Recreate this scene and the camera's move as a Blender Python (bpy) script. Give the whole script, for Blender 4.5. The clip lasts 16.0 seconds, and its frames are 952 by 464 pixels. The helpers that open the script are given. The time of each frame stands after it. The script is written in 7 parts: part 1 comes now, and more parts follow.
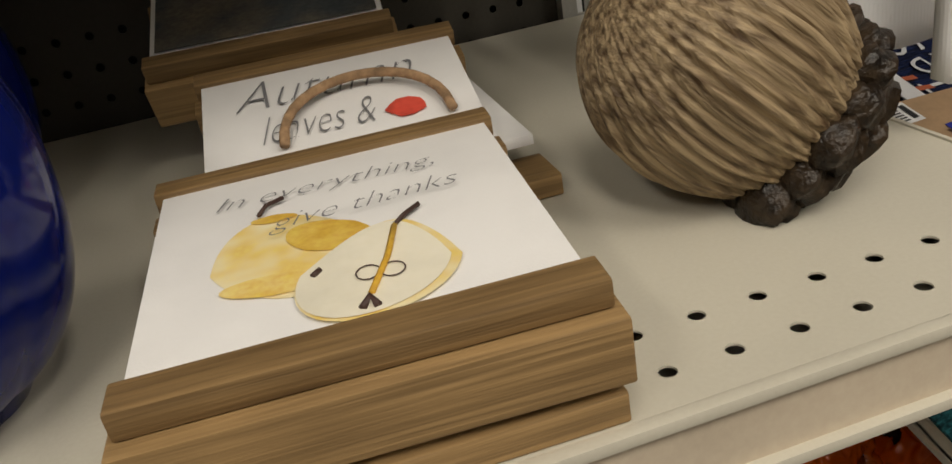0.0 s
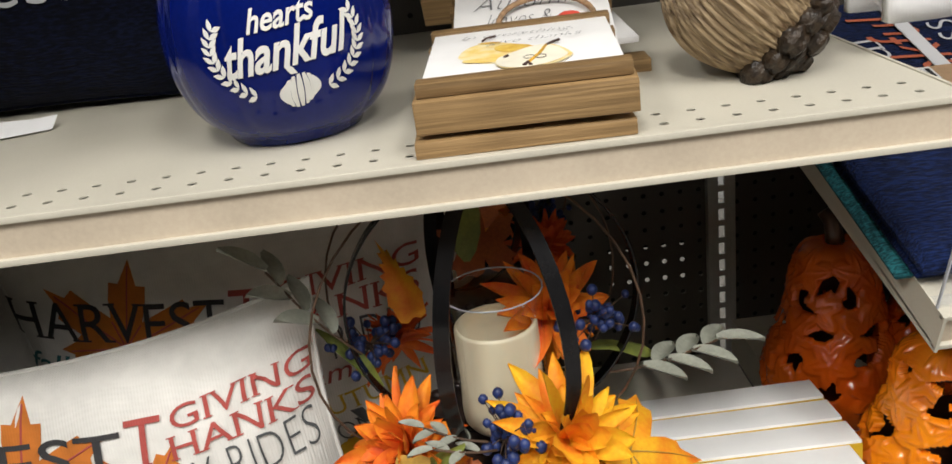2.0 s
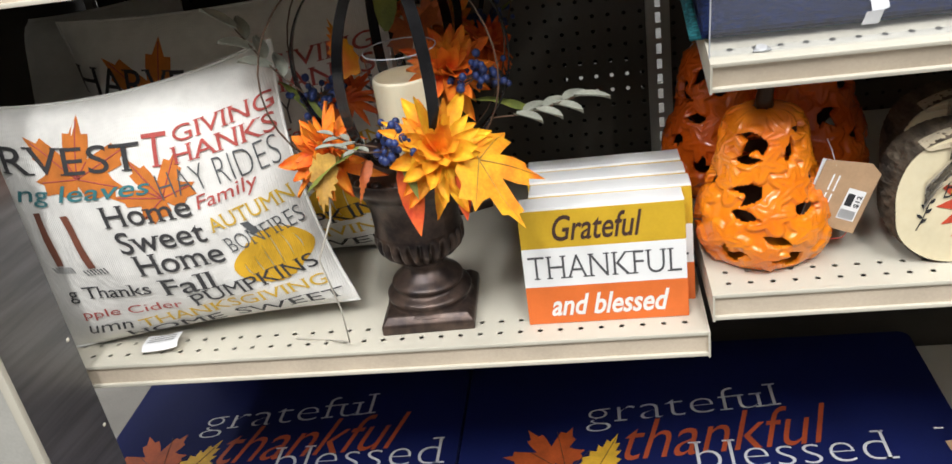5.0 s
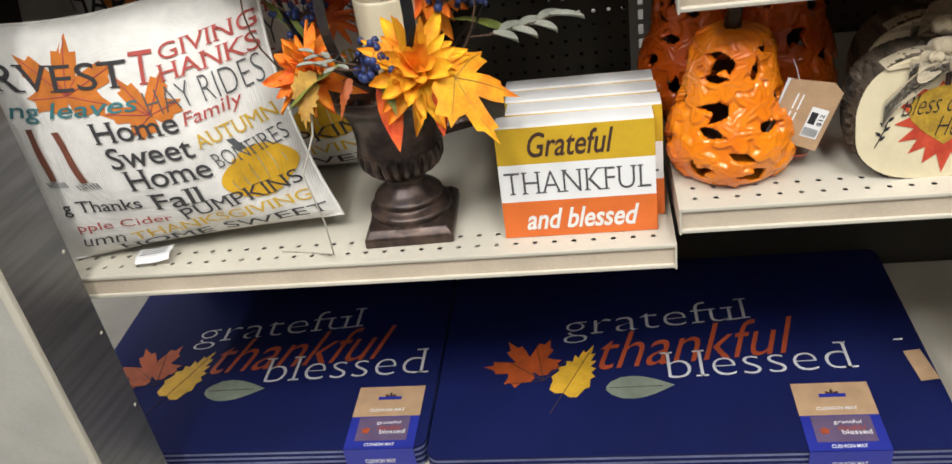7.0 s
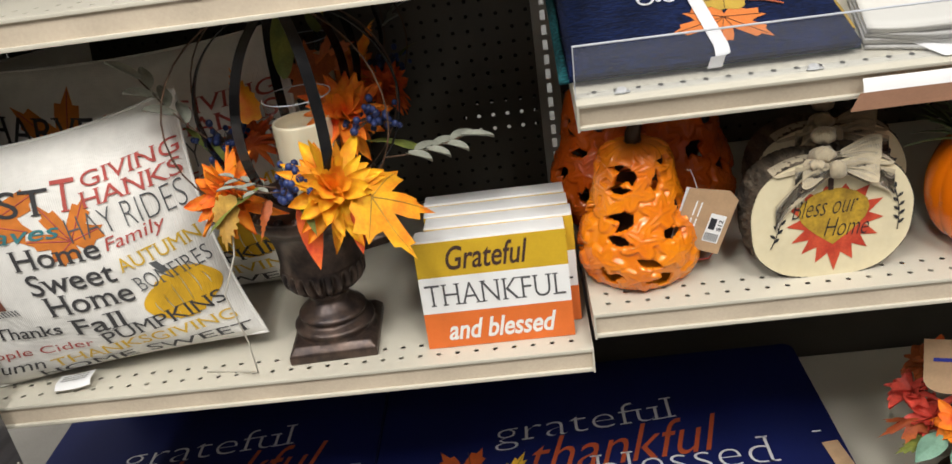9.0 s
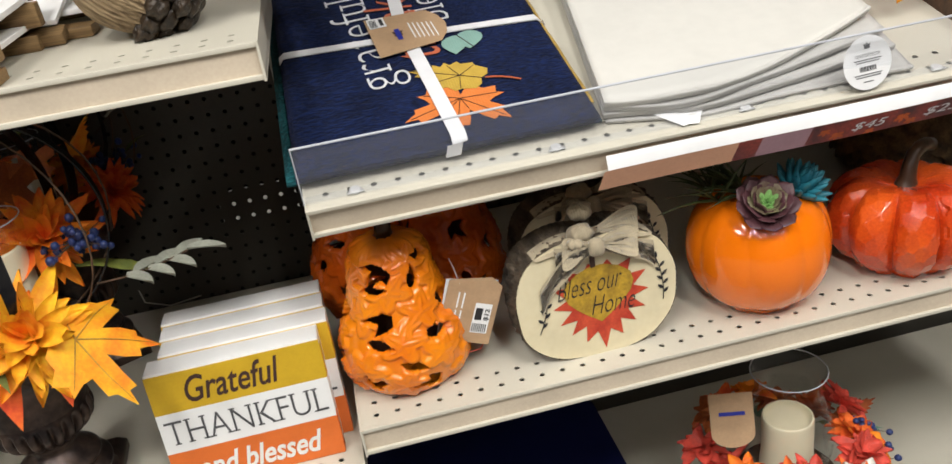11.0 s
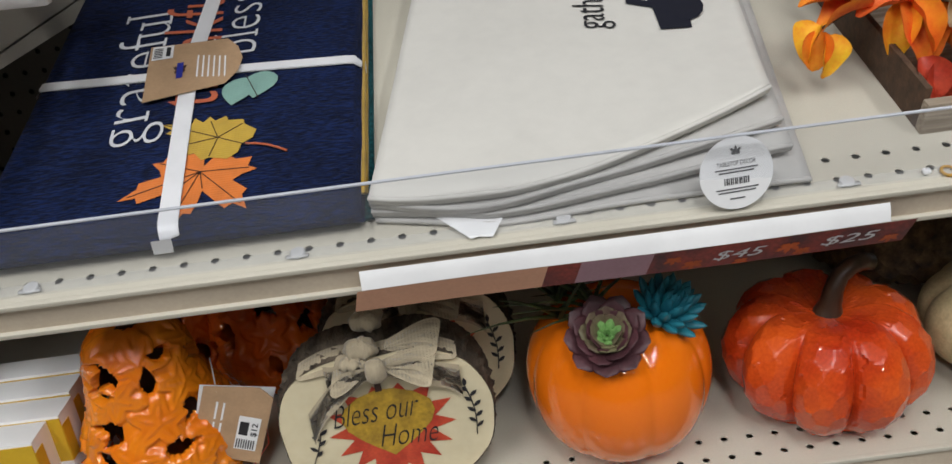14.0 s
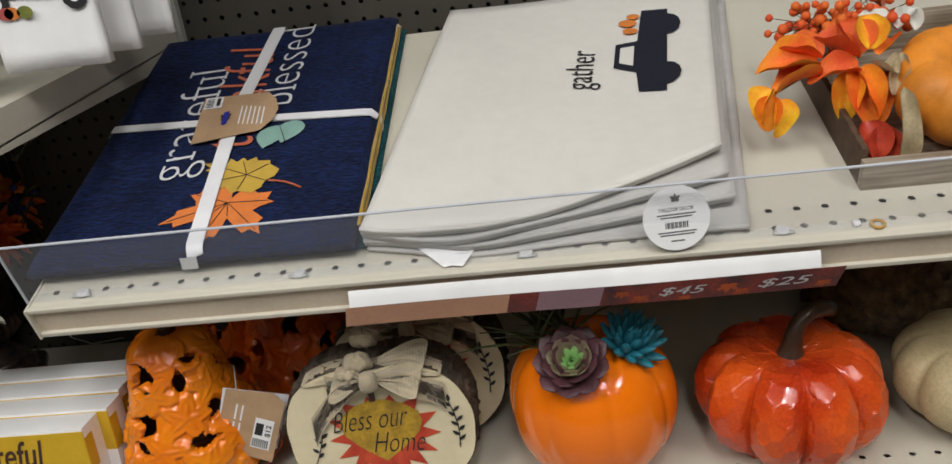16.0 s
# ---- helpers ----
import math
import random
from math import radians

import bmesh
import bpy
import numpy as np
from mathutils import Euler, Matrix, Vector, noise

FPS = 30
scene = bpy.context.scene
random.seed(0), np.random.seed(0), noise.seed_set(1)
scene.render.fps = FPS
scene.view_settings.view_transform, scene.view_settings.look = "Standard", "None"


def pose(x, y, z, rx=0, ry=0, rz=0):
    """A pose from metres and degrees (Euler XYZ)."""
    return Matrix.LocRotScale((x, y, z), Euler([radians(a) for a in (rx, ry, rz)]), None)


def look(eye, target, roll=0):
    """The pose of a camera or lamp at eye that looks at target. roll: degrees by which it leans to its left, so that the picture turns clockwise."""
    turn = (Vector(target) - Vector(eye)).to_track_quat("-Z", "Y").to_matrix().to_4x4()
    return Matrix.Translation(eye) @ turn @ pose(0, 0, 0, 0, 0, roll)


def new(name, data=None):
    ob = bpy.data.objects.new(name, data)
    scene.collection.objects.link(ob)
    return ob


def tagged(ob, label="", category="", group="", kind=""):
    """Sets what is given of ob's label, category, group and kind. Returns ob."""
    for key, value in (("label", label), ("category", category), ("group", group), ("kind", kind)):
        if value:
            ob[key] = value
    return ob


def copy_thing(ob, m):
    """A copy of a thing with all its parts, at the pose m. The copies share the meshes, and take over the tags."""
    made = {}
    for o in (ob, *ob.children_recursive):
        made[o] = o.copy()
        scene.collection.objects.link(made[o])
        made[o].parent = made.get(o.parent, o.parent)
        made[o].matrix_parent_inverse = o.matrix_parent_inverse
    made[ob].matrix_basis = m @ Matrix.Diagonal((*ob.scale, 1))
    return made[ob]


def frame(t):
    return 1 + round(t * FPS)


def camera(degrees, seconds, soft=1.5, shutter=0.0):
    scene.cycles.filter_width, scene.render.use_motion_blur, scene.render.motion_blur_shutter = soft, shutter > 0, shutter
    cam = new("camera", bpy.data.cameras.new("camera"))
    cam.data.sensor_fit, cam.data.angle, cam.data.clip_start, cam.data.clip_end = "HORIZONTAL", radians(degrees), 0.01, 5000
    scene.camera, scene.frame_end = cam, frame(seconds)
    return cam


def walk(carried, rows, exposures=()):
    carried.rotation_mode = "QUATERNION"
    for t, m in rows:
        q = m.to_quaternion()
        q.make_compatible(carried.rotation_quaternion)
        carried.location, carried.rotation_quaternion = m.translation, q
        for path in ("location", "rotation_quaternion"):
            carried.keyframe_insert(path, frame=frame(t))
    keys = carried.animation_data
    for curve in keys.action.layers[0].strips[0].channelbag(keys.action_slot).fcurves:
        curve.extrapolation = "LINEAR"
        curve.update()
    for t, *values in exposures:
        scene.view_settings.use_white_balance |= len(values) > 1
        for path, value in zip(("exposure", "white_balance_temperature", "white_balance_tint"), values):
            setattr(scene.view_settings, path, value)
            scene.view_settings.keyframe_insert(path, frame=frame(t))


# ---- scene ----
cam = camera(57.0, 16.0)
PATH = [
    (0, (-0.2909, -0.2067, 1.1864), (0.1064, 1.5595, 0.3363), -10.48),
    (0.5, (-0.257, -0.2493, 1.1952), (0.1471, 1.5352, 0.3875), -10),
    (1, (-0.242, -0.3339, 1.1991), (-0.0801, 1.5091, 0.4396), -9.12),
    (1.5, (-0.2701, -0.4255, 1.1924), (-0.2657, 1.4363, 0.4616), -8.53),
    (2, (-0.3204, -0.5688, 1.1869), (-0.3316, 1.2817, 0.4284), -7.39),
    (2.5, (-0.318, -0.6742, 1.1968), (-0.3984, 1.1854, 0.4651), -6.99),
    (3, (-0.2651, -0.727, 1.2081), (-0.3536, 1.1327, 0.4776), -6.55),
    (3.5, (-0.1869, -0.779, 1.1989), (-0.4146, 1.0764, 0.4877), -8.03),
    (4, (-0.1374, -0.8286, 1.1889), (-0.3928, 1.0236, 0.4788), -8.28),
    (4.5, (-0.1068, -0.8596, 1.1613), (-0.3837, 0.9554, 0.3681), -8.13),
    (5, (-0.0921, -0.8721, 1.1286), (-0.3928, 0.8734, 0.1997), -8.95),
    (5.2, (-0.0784, -0.8626, 1.1271), (-0.4181, 0.8342, 0.1244), -9.99),
    (7.3, (-0.0647, -0.9227, 1.1403), (-0.3608, 0.7379, 0.0656), -8.98),
    (7.5, (-0.0637, -0.9264, 1.143), (-0.3613, 0.7403, 0.0782), -9.04),
    (8, (-0.0596, -0.9418, 1.1474), (-0.3491, 0.7763, 0.1654), -8.79),
    (8.5, (-0.0499, -0.9424, 1.1532), (-0.2942, 0.8115, 0.2236), -8.62),
    (9, (-0.0345, -0.9396, 1.1573), (-0.18, 0.8481, 0.2724), -8.41),
    (9.5, (-0.0213, -0.9356, 1.1629), (-0.0362, 0.8706, 0.3043), -8.25),
    (10, (-0.0339, -0.9015, 1.1732), (0.1863, 0.8976, 0.3279), -9.33),
    (10.2, (-0.0295, -0.8803, 1.1752), (0.2674, 0.9086, 0.3314), -10.25),
    (12.3, (0.3017, -0.7647, 1.1613), (0.3922, 0.9992, 0.2228), -7.32),
    (12.5, (0.313, -0.7543, 1.158), (0.3871, 1.0111, 0.2211), -7.71),
    (13, (0.3005, -0.6606, 1.1633), (0.4029, 1.0949, 0.2105), -8.29),
    (13.5, (0.3345, -0.5969, 1.1637), (0.4337, 1.1636, 0.2198), -8.96),
    (14, (0.4309, -0.5941, 1.1655), (0.4395, 1.1719, 0.2269), -7.3),
    (14.5, (0.5125, -0.633, 1.1662), (0.2605, 1.1254, 0.2471), -7.01),
    (15, (0.5519, -0.6617, 1.1661), (0.2486, 1.0848, 0.24), -7.64),
    (15.5, (0.5626, -0.6881, 1.172), (0.2665, 1.0597, 0.246), -7.62),
    (16, (0.5405, -0.7007, 1.1826), (0.3434, 1.1215, 0.3821), -7.77),
]
walk(cam, [(t, look(eye, target, roll)) for t, eye, target, roll in PATH],
     [(0, -1.18, 6900, 10), (0.5, -1.05, 6900, 10), (1.0, -0.72, 6700, 10), (1.5, -0.72, 6600, 10), (2.0, -0.42, 6250, 10), (3.0, -0.12, 6120, 10), (4.0, -0.04, 6050, 10), (5.0, -0.06, 5950, 10),
      (7.5, -0.2, 6150, 10), (10.0, -0.34, 6250, 10), (12.5, -0.22, 6050, 10), (13.0, 0.04, 6000, 10), (13.5, -0.64, 5980, 10), (14.0, -0.9, 5930, 10), (14.5, -0.94, 5980, 10), (15.0, -0.57, 6030, 10), (15.5, -0.63, 6080, 10), (16, -0.88, 6130, 10)])

# ---------------------------------------------------------------- light
world = bpy.data.worlds.new("world")
scene.world = world
world.use_nodes = True
world.node_tree.nodes["Background"].inputs[0].default_value = (0.75, 0.85, 1.0, 1)
world.node_tree.nodes["Background"].inputs[1].default_value = 0.0


def tube_lamp(x, y, z, power, length=1.2, width=0.16):
    data = bpy.data.lights.new("ceiling_tube", "AREA")
    data.shape, data.size, data.size_y = "RECTANGLE", width, length
    data.energy, data.color = power, (1.0, 0.95, 0.87)
    ob = new("ceiling_tube", data)
    ob.matrix_world = pose(x, y, z)
    return ob


LAMP = 35
for lx in (-2.1, -0.7, 0.7, 2.1):
    tube_lamp(lx, -0.85, 3.35, LAMP * 0.34)
    tube_lamp(lx, -3.6, 3.35, LAMP * 0.42, 1.2, 0.06)
    for dx in (-0.11, 0.11):                       # twin tubes along the aisle's middle
        tube_lamp(lx + dx, -1.92, 3.35, LAMP * 0.96, 1.2, 0.06)
    tube_lamp(lx, 1.75, 3.35, LAMP * 0.9)          # over the next aisle, behind the shelving


# ---------------------------------------------------------------- materials
def nodes_of(name):
    m = bpy.data.materials.new(name)
    m.use_nodes = True
    nt = m.node_tree
    return m, nt, nt.nodes["Principled BSDF"]


def link(nt, a, b):
    nt.links.new(a, b)


def tex(nt, kind, scale, stretch=(1, 1, 1), detail=4.0, coord="Object"):
    tc = nt.nodes.new("ShaderNodeTexCoord")
    mp = nt.nodes.new("ShaderNodeMapping")
    mp.inputs["Scale"].default_value = stretch
    link(nt, tc.outputs[coord], mp.inputs[0])
    n = nt.nodes.new(kind)
    n.inputs["Scale"].default_value = scale
    if kind == "ShaderNodeTexNoise":
        n.inputs["Detail"].default_value = detail
    link(nt, mp.outputs[0], n.inputs["Vector"])
    return n


def ramp(nt, src, stops):
    r = nt.nodes.new("ShaderNodeValToRGB")
    while len(r.color_ramp.elements) < len(stops):
        r.color_ramp.elements.new(0.5)
    for e, (p, c) in zip(r.color_ramp.elements, stops):
        e.position, e.color = p, (*c, 1)
    link(nt, src, r.inputs[0])
    return r


def bump(nt, p, src, strength, dist=0.002):
    b = nt.nodes.new("ShaderNodeBump")
    b.inputs["Strength"].default_value, b.inputs["Distance"].default_value = strength, dist
    link(nt, src, b.inputs["Height"])
    if p.inputs["Normal"].is_linked:
        link(nt, p.inputs["Normal"].links[0].from_socket, b.inputs["Normal"])
    link(nt, b.outputs[0], p.inputs["Normal"])


def mat(name, col, rough=0.5, metal=0.0, var=0.18, scale=25.0, stretch=(1, 1, 1), bumps=0.15, fine=300.0, col2=None,
        coat=0.0, sheen=0.0, spec=0.5, dist=0.001, detail=5.0):
    """A surface with stains at one scale and grain at a finer one."""
    m, nt, p = nodes_of(name)
    c2 = col2 or tuple(max(0.0, c * (1 - 2.2 * var)) for c in col)
    n = tex(nt, "ShaderNodeTexNoise", scale, stretch, detail)
    r = ramp(nt, n.outputs["Fac"], [(0.3, c2), (0.62, col)])
    g = tex(nt, "ShaderNodeTexNoise", fine, stretch, 3.0)
    mix = nt.nodes.new("ShaderNodeMix")
    mix.data_type, mix.blend_type = "RGBA", "OVERLAY"
    mix.inputs["Factor"].default_value = min(1.0, var * 1.5)
    link(nt, r.outputs[0], mix.inputs["A"])
    link(nt, g.outputs["Fac"], mix.inputs["B"])
    link(nt, mix.outputs["Result"], p.inputs["Base Color"])
    rr = nt.nodes.new("ShaderNodeMapRange")
    rr.inputs["To Min"].default_value, rr.inputs["To Max"].default_value = max(0.02, rough - 0.08), min(1, rough + 0.08)
    link(nt, n.outputs["Fac"], rr.inputs["Value"])
    link(nt, rr.outputs[0], p.inputs["Roughness"])
    p.inputs["Metallic"].default_value = metal
    p.inputs["Coat Weight"].default_value = coat
    p.inputs["Coat Roughness"].default_value = 0.04
    p.inputs["Sheen Weight"].default_value = sheen
    p.inputs["Specular IOR Level"].default_value = spec
    if bumps:
        bump(nt, p, g.outputs["Fac"], bumps, dist)
    return m


def clear(name, rough=0.02, tint=(1, 1, 1), gloss=1.0, haze=0.0):
    """A thin clear sheet: light goes straight through, its faces gloss by Fresnel."""
    m, nt, p = nodes_of(name)
    nt.nodes.remove(p)
    out = nt.nodes["Material Output"]
    tr = nt.nodes.new("ShaderNodeBsdfTransparent")
    tr.inputs[0].default_value = (*tint, 1)
    gl = nt.nodes.new("ShaderNodeBsdfGlossy")
    n = tex(nt, "ShaderNodeTexNoise", 8)
    rr = nt.nodes.new("ShaderNodeMapRange")
    rr.inputs["To Min"].default_value, rr.inputs["To Max"].default_value = rough, rough + 0.05
    link(nt, n.outputs["Fac"], rr.inputs["Value"])
    link(nt, rr.outputs[0], gl.inputs["Roughness"])
    fr = nt.nodes.new("ShaderNodeLayerWeight")
    pw = nt.nodes.new("ShaderNodeMath")
    pw.operation = "POWER"
    pw.inputs[1].default_value = 4.0
    link(nt, fr.outputs["Facing"], pw.inputs[0])
    mul = nt.nodes.new("ShaderNodeMath")
    mul.operation = "MULTIPLY_ADD"
    mul.inputs[1].default_value, mul.inputs[2].default_value = 0.7 * gloss, 0.05 * gloss
    link(nt, pw.outputs[0], mul.inputs[0])
    mx = nt.nodes.new("ShaderNodeMixShader")
    link(nt, mul.outputs[0], mx.inputs[0])
    link(nt, tr.outputs[0], mx.inputs[1])
    link(nt, gl.outputs[0], mx.inputs[2])
    last = mx
    if haze:
        df = nt.nodes.new("ShaderNodeBsdfDiffuse")
        df.inputs[0].default_value = (0.8, 0.82, 0.86, 1)
        last = nt.nodes.new("ShaderNodeMixShader")
        last.inputs[0].default_value = haze
        link(nt, mx.outputs[0], last.inputs[1])
        link(nt, df.outputs[0], last.inputs[2])
    link(nt, last.outputs[0], out.inputs[0])
    return m


def weave(name, col, period=0.0016, rough=0.9, var=0.15, streak=None, sheen=0.3, strength=0.5):
    """Woven cloth: two crossed wave bands as relief, uneven yarn colour."""
    m, nt, p = nodes_of(name)
    dark = tuple(c * (1 - var * 2.4) for c in col)
    n = tex(nt, "ShaderNodeTexNoise", 60 if streak is None else 160, streak or (1, 1, 1), 6)
    big = tex(nt, "ShaderNodeTexNoise", 9)
    mm = nt.nodes.new("ShaderNodeMath")
    mm.operation = "MULTIPLY_ADD"
    mm.inputs[1].default_value, mm.inputs[2].default_value = 0.45, 0.27
    link(nt, n.outputs["Fac"], mm.inputs[0])
    ad = nt.nodes.new("ShaderNodeMath")
    ad.operation = "MULTIPLY_ADD"
    ad.inputs[1].default_value = 0.5
    link(nt, big.outputs["Fac"], ad.inputs[0])
    link(nt, mm.outputs[0], ad.inputs[2])
    r = ramp(nt, ad.outputs[0], [(0.5, dark), (0.85, col)])
    link(nt, r.outputs[0], p.inputs["Base Color"])
    p.inputs["Roughness"].default_value = rough
    p.inputs["Sheen Weight"].default_value = sheen
    for axis in ("X", "Y"):
        w = tex(nt, "ShaderNodeTexWave", 0.314 / period)
        w.bands_direction = axis
        w.inputs["Distortion"].default_value = 1.0
        bump(nt, p, w.outputs["Fac"], strength * 0.4, 0.0005)
    bump(nt, p, n.outputs["Fac"], strength, 0.0012)
    return m


def wood(name, light, dark, stretch=(1.5, 30, 30), scale=7.0, rough=0.6, bumps=0.4):
    m, nt, p = nodes_of(name)
    n = tex(nt, "ShaderNodeTexNoise", scale, stretch, 8)
    big = tex(nt, "ShaderNodeTexNoise", 14)
    mul = nt.nodes.new("ShaderNodeMath")
    mul.operation = "MULTIPLY_ADD"
    mul.inputs[1].default_value, mul.inputs[2].default_value = 0.35, -0.17
    link(nt, big.outputs["Fac"], mul.inputs[0])
    add = nt.nodes.new("ShaderNodeMath")
    link(nt, n.outputs["Fac"], add.inputs[0])
    link(nt, mul.outputs[0], add.inputs[1])
    mid = tuple((a + b) / 2 for a, b in zip(light, dark))
    r = ramp(nt, add.outputs[0], [(0.3, dark), (0.5, mid), (0.66, light)])
    link(nt, r.outputs[0], p.inputs["Base Color"])
    p.inputs["Roughness"].default_value = rough
    bump(nt, p, n.outputs["Fac"], bumps, 0.0015)
    return m


SHELF = mat("almond_enamel", (0.60, 0.565, 0.47), 0.5, var=0.05, scale=6, bumps=0.05, fine=500)
INSERT = mat("tan_price_strip", (0.62, 0.525, 0.405), 0.5, var=0.08, scale=9, bumps=0.05)
# Far darker than tan steel: the shade behind the goods is in this colour.
PEG_SHADED = mat("back_board_enamel_shaded", (0.072, 0.065, 0.052), 0.5, var=0.1, scale=6, bumps=0.1)
UPRIGHT = mat("upright_enamel", (0.46, 0.45, 0.41), 0.4, var=0.08, scale=10)
HOLLOW_SHADE = mat("painted_hollow_shade", (0.012, 0.011, 0.010), 0.9, var=0.1, bumps=0)
FLOOR = mat("vinyl_floor_tile", (0.24, 0.225, 0.20), 0.25, var=0.12, scale=3)
CEIL = mat("ceiling_tile", (0.06, 0.06, 0.06), 0.9, var=0.08, scale=10, bumps=0.3)
WALL = mat("painted_store_wall", (0.09, 0.085, 0.08), 0.8, var=0.1, scale=3)
STEEL = mat("brushed_grey_steel", (0.22, 0.22, 0.225), 0.38, 0.75, var=0.15, scale=6, stretch=(1, 1, 14), bumps=0.08)
WHITE = mat("white_paint", (0.84, 0.84, 0.83), 0.45, var=0.04, scale=12, bumps=0.05)
PAPER = mat("white_paper", (0.82, 0.82, 0.82), 0.6, var=0.04, scale=20, bumps=0.05)
CANVAS = mat("white_canvas_print", (0.84, 0.83, 0.82), 0.75, var=0.03, scale=30, bumps=0.15, fine=900)
WOOD = wood("weathered_brown_wood", (0.275, 0.17, 0.070), (0.135, 0.079, 0.031), stretch=(1.0, 26, 40), scale=15)
WOOD2 = wood("light_brown_wood", (0.37, 0.232, 0.098), (0.21, 0.128, 0.052), stretch=(1.0, 26, 40), scale=15)
ROPE = mat("jute_cord", (0.42, 0.26, 0.14), 0.9, var=0.25, scale=120, bumps=0.6)
INK = mat("grey_ink", (0.085, 0.085, 0.09), 0.7, var=0.1, bumps=0)
PENCIL = mat("pale_grey_ink", (0.20, 0.20, 0.21), 0.7, var=0.1, bumps=0)
BLACK = mat("black_ink", (0.018, 0.018, 0.022), 0.65, var=0.1, bumps=0)
BROWNINK = mat("dark_brown_ink", (0.055, 0.025, 0.018), 0.6, var=0.1, bumps=0)
PEARY = mat("pear_watercolour", (0.78, 0.52, 0.09), 0.7, var=0.3, scale=45, col2=(0.86, 0.74, 0.38), bumps=0)
PEARL = mat("pale_pear_watercolour", (0.82, 0.60, 0.17), 0.7, var=0.2, scale=75, col2=(0.87, 0.79, 0.54), bumps=0)
PEARD = mat("pear_shadow_watercolour", (0.60, 0.34, 0.03), 0.7, var=0.25, scale=60, col2=(0.78, 0.55, 0.12), bumps=0)
PEARW = mat("pear_flesh_watercolour", (0.86, 0.81, 0.66), 0.7, var=0.06, scale=40, bumps=0)
BERRYR = mat("red_berry_paint", (0.70, 0.08, 0.05), 0.6, var=0.2, scale=60, bumps=0)
COBALT = mat("cobalt_glazed_ceramic", (0.003, 0.010, 0.135), 0.11, var=0.12, scale=8, bumps=0, coat=0.03, spec=0.30)
DECAL = mat("white_vinyl_decal", (0.80, 0.79, 0.76), 0.5, var=0.05, scale=40, bumps=0)
GOURDW = mat("carved_tan_gourd", (0.40, 0.295, 0.17), 0.62, var=0.25, scale=190, stretch=(1, 1, 0.06), col2=(0.085, 0.046, 0.018), bumps=1.0, fine=260, dist=0.003)
BARKD = mat("dark_carved_bark", (0.040, 0.025, 0.013), 0.36, spec=0.4, var=0.3, scale=120, col2=(0.005, 0.003, 0.002), bumps=0.7, fine=220, dist=0.003)
LINEN = weave("cream_linen", (0.82, 0.80, 0.755), 0.0026, var=0.085, strength=0.9)
C_BLACK = weave("black_print", (0.045, 0.043, 0.045), 0.0022, var=0.2, sheen=0.1)
C_RED = weave("faded_red_print", (0.46, 0.085, 0.07), 0.0022, var=0.16, sheen=0.1)
C_TEAL = weave("teal_print", (0.05, 0.20, 0.22), 0.0022, var=0.2, sheen=0.1)
C_GOLD = weave("gold_print", (0.70, 0.45, 0.035), 0.0022, var=0.16, sheen=0.1)
C_PUMP = weave("yellow_pumpkin_print", (0.74, 0.42, 0.012), 0.0022, var=0.16, sheen=0.1)
C_GREY = weave("charcoal_print", (0.10, 0.105, 0.11), 0.0022, var=0.2, sheen=0.1)
C_ORANGE = weave("orange_leaf_print", (0.66, 0.20, 0.025), 0.0022, var=0.22, sheen=0.1)
C_RUST = weave("rust_stem_print", (0.20, 0.06, 0.03), 0.0022, var=0.2, sheen=0.1)


def chenille(name, light, dark, across=520.0, rough=0.85):
    """Tufted yarn: short bright and dark dashes along x, soft relief."""
    m, nt, p = nodes_of(name)
    n = tex(nt, "ShaderNodeTexNoise", across, (0.22, 1, 1), 3.0)
    big = tex(nt, "ShaderNodeTexNoise", 14)
    ad = nt.nodes.new("ShaderNodeMath")
    ad.operation = "MULTIPLY_ADD"
    ad.inputs[1].default_value = 0.3
    link(nt, big.outputs["Fac"], ad.inputs[0])
    link(nt, n.outputs["Fac"], ad.inputs[2])
    mid = tuple(0.35 * a + 0.65 * b for a, b in zip(light, dark))
    r = ramp(nt, ad.outputs[0], [(0.52, dark), (0.65, mid), (0.80, light)])
    link(nt, r.outputs[0], p.inputs["Base Color"])
    p.inputs["Roughness"].default_value = rough
    p.inputs["Sheen Weight"].default_value = 0.03
    p.inputs["Specular IOR Level"].default_value = 0.15
    bump(nt, p, n.outputs["Fac"], 1.0, 0.002)
    return m


NAVYT = chenille("navy_chenille", (0.0075, 0.019, 0.085), (0.0012, 0.0034, 0.017))
NAVYP = chenille("navy_knit", (0.004, 0.007, 0.026), (0.0008, 0.0014, 0.005), 420.0)
TEALT = chenille("teal_chenille", (0.02, 0.13, 0.15), (0.004, 0.03, 0.036))
MUSTARD = weave("mustard_stitch", (0.45, 0.28, 0.03), 0.003, var=0.2)
THREADW = weave("white_embroidery", (0.66, 0.67, 0.70), 0.002, var=0.1)
THREADO = weave("rust_orange_embroidery", (0.52, 0.11, 0.035), 0.002, var=0.15)
APPLO = weave("orange_felt_applique", (0.72, 0.19, 0.02), 0.003, var=0.14)
APPLY = weave("mustard_felt_applique", (0.54, 0.35, 0.03), 0.003, var=0.15)
APPLT = weave("sage_teal_applique", (0.25, 0.44, 0.38), 0.003, var=0.12)
RIBBON = mat("white_satin_ribbon", (0.80, 0.80, 0.82), 0.4, var=0.04, scale=30, bumps=0.08)
KRAFT = mat("kraft_card", (0.46, 0.30, 0.17), 0.7, var=0.08, scale=40, bumps=0.1)
LABELB = mat("blue_label", (0.02, 0.03, 0.30), 0.5, var=0.05, bumps=0)
RUNNER = weave("off_white_table_linen", (0.68, 0.66, 0.61), 0.0012, var=0.04, sheen=0.2, strength=0.3)
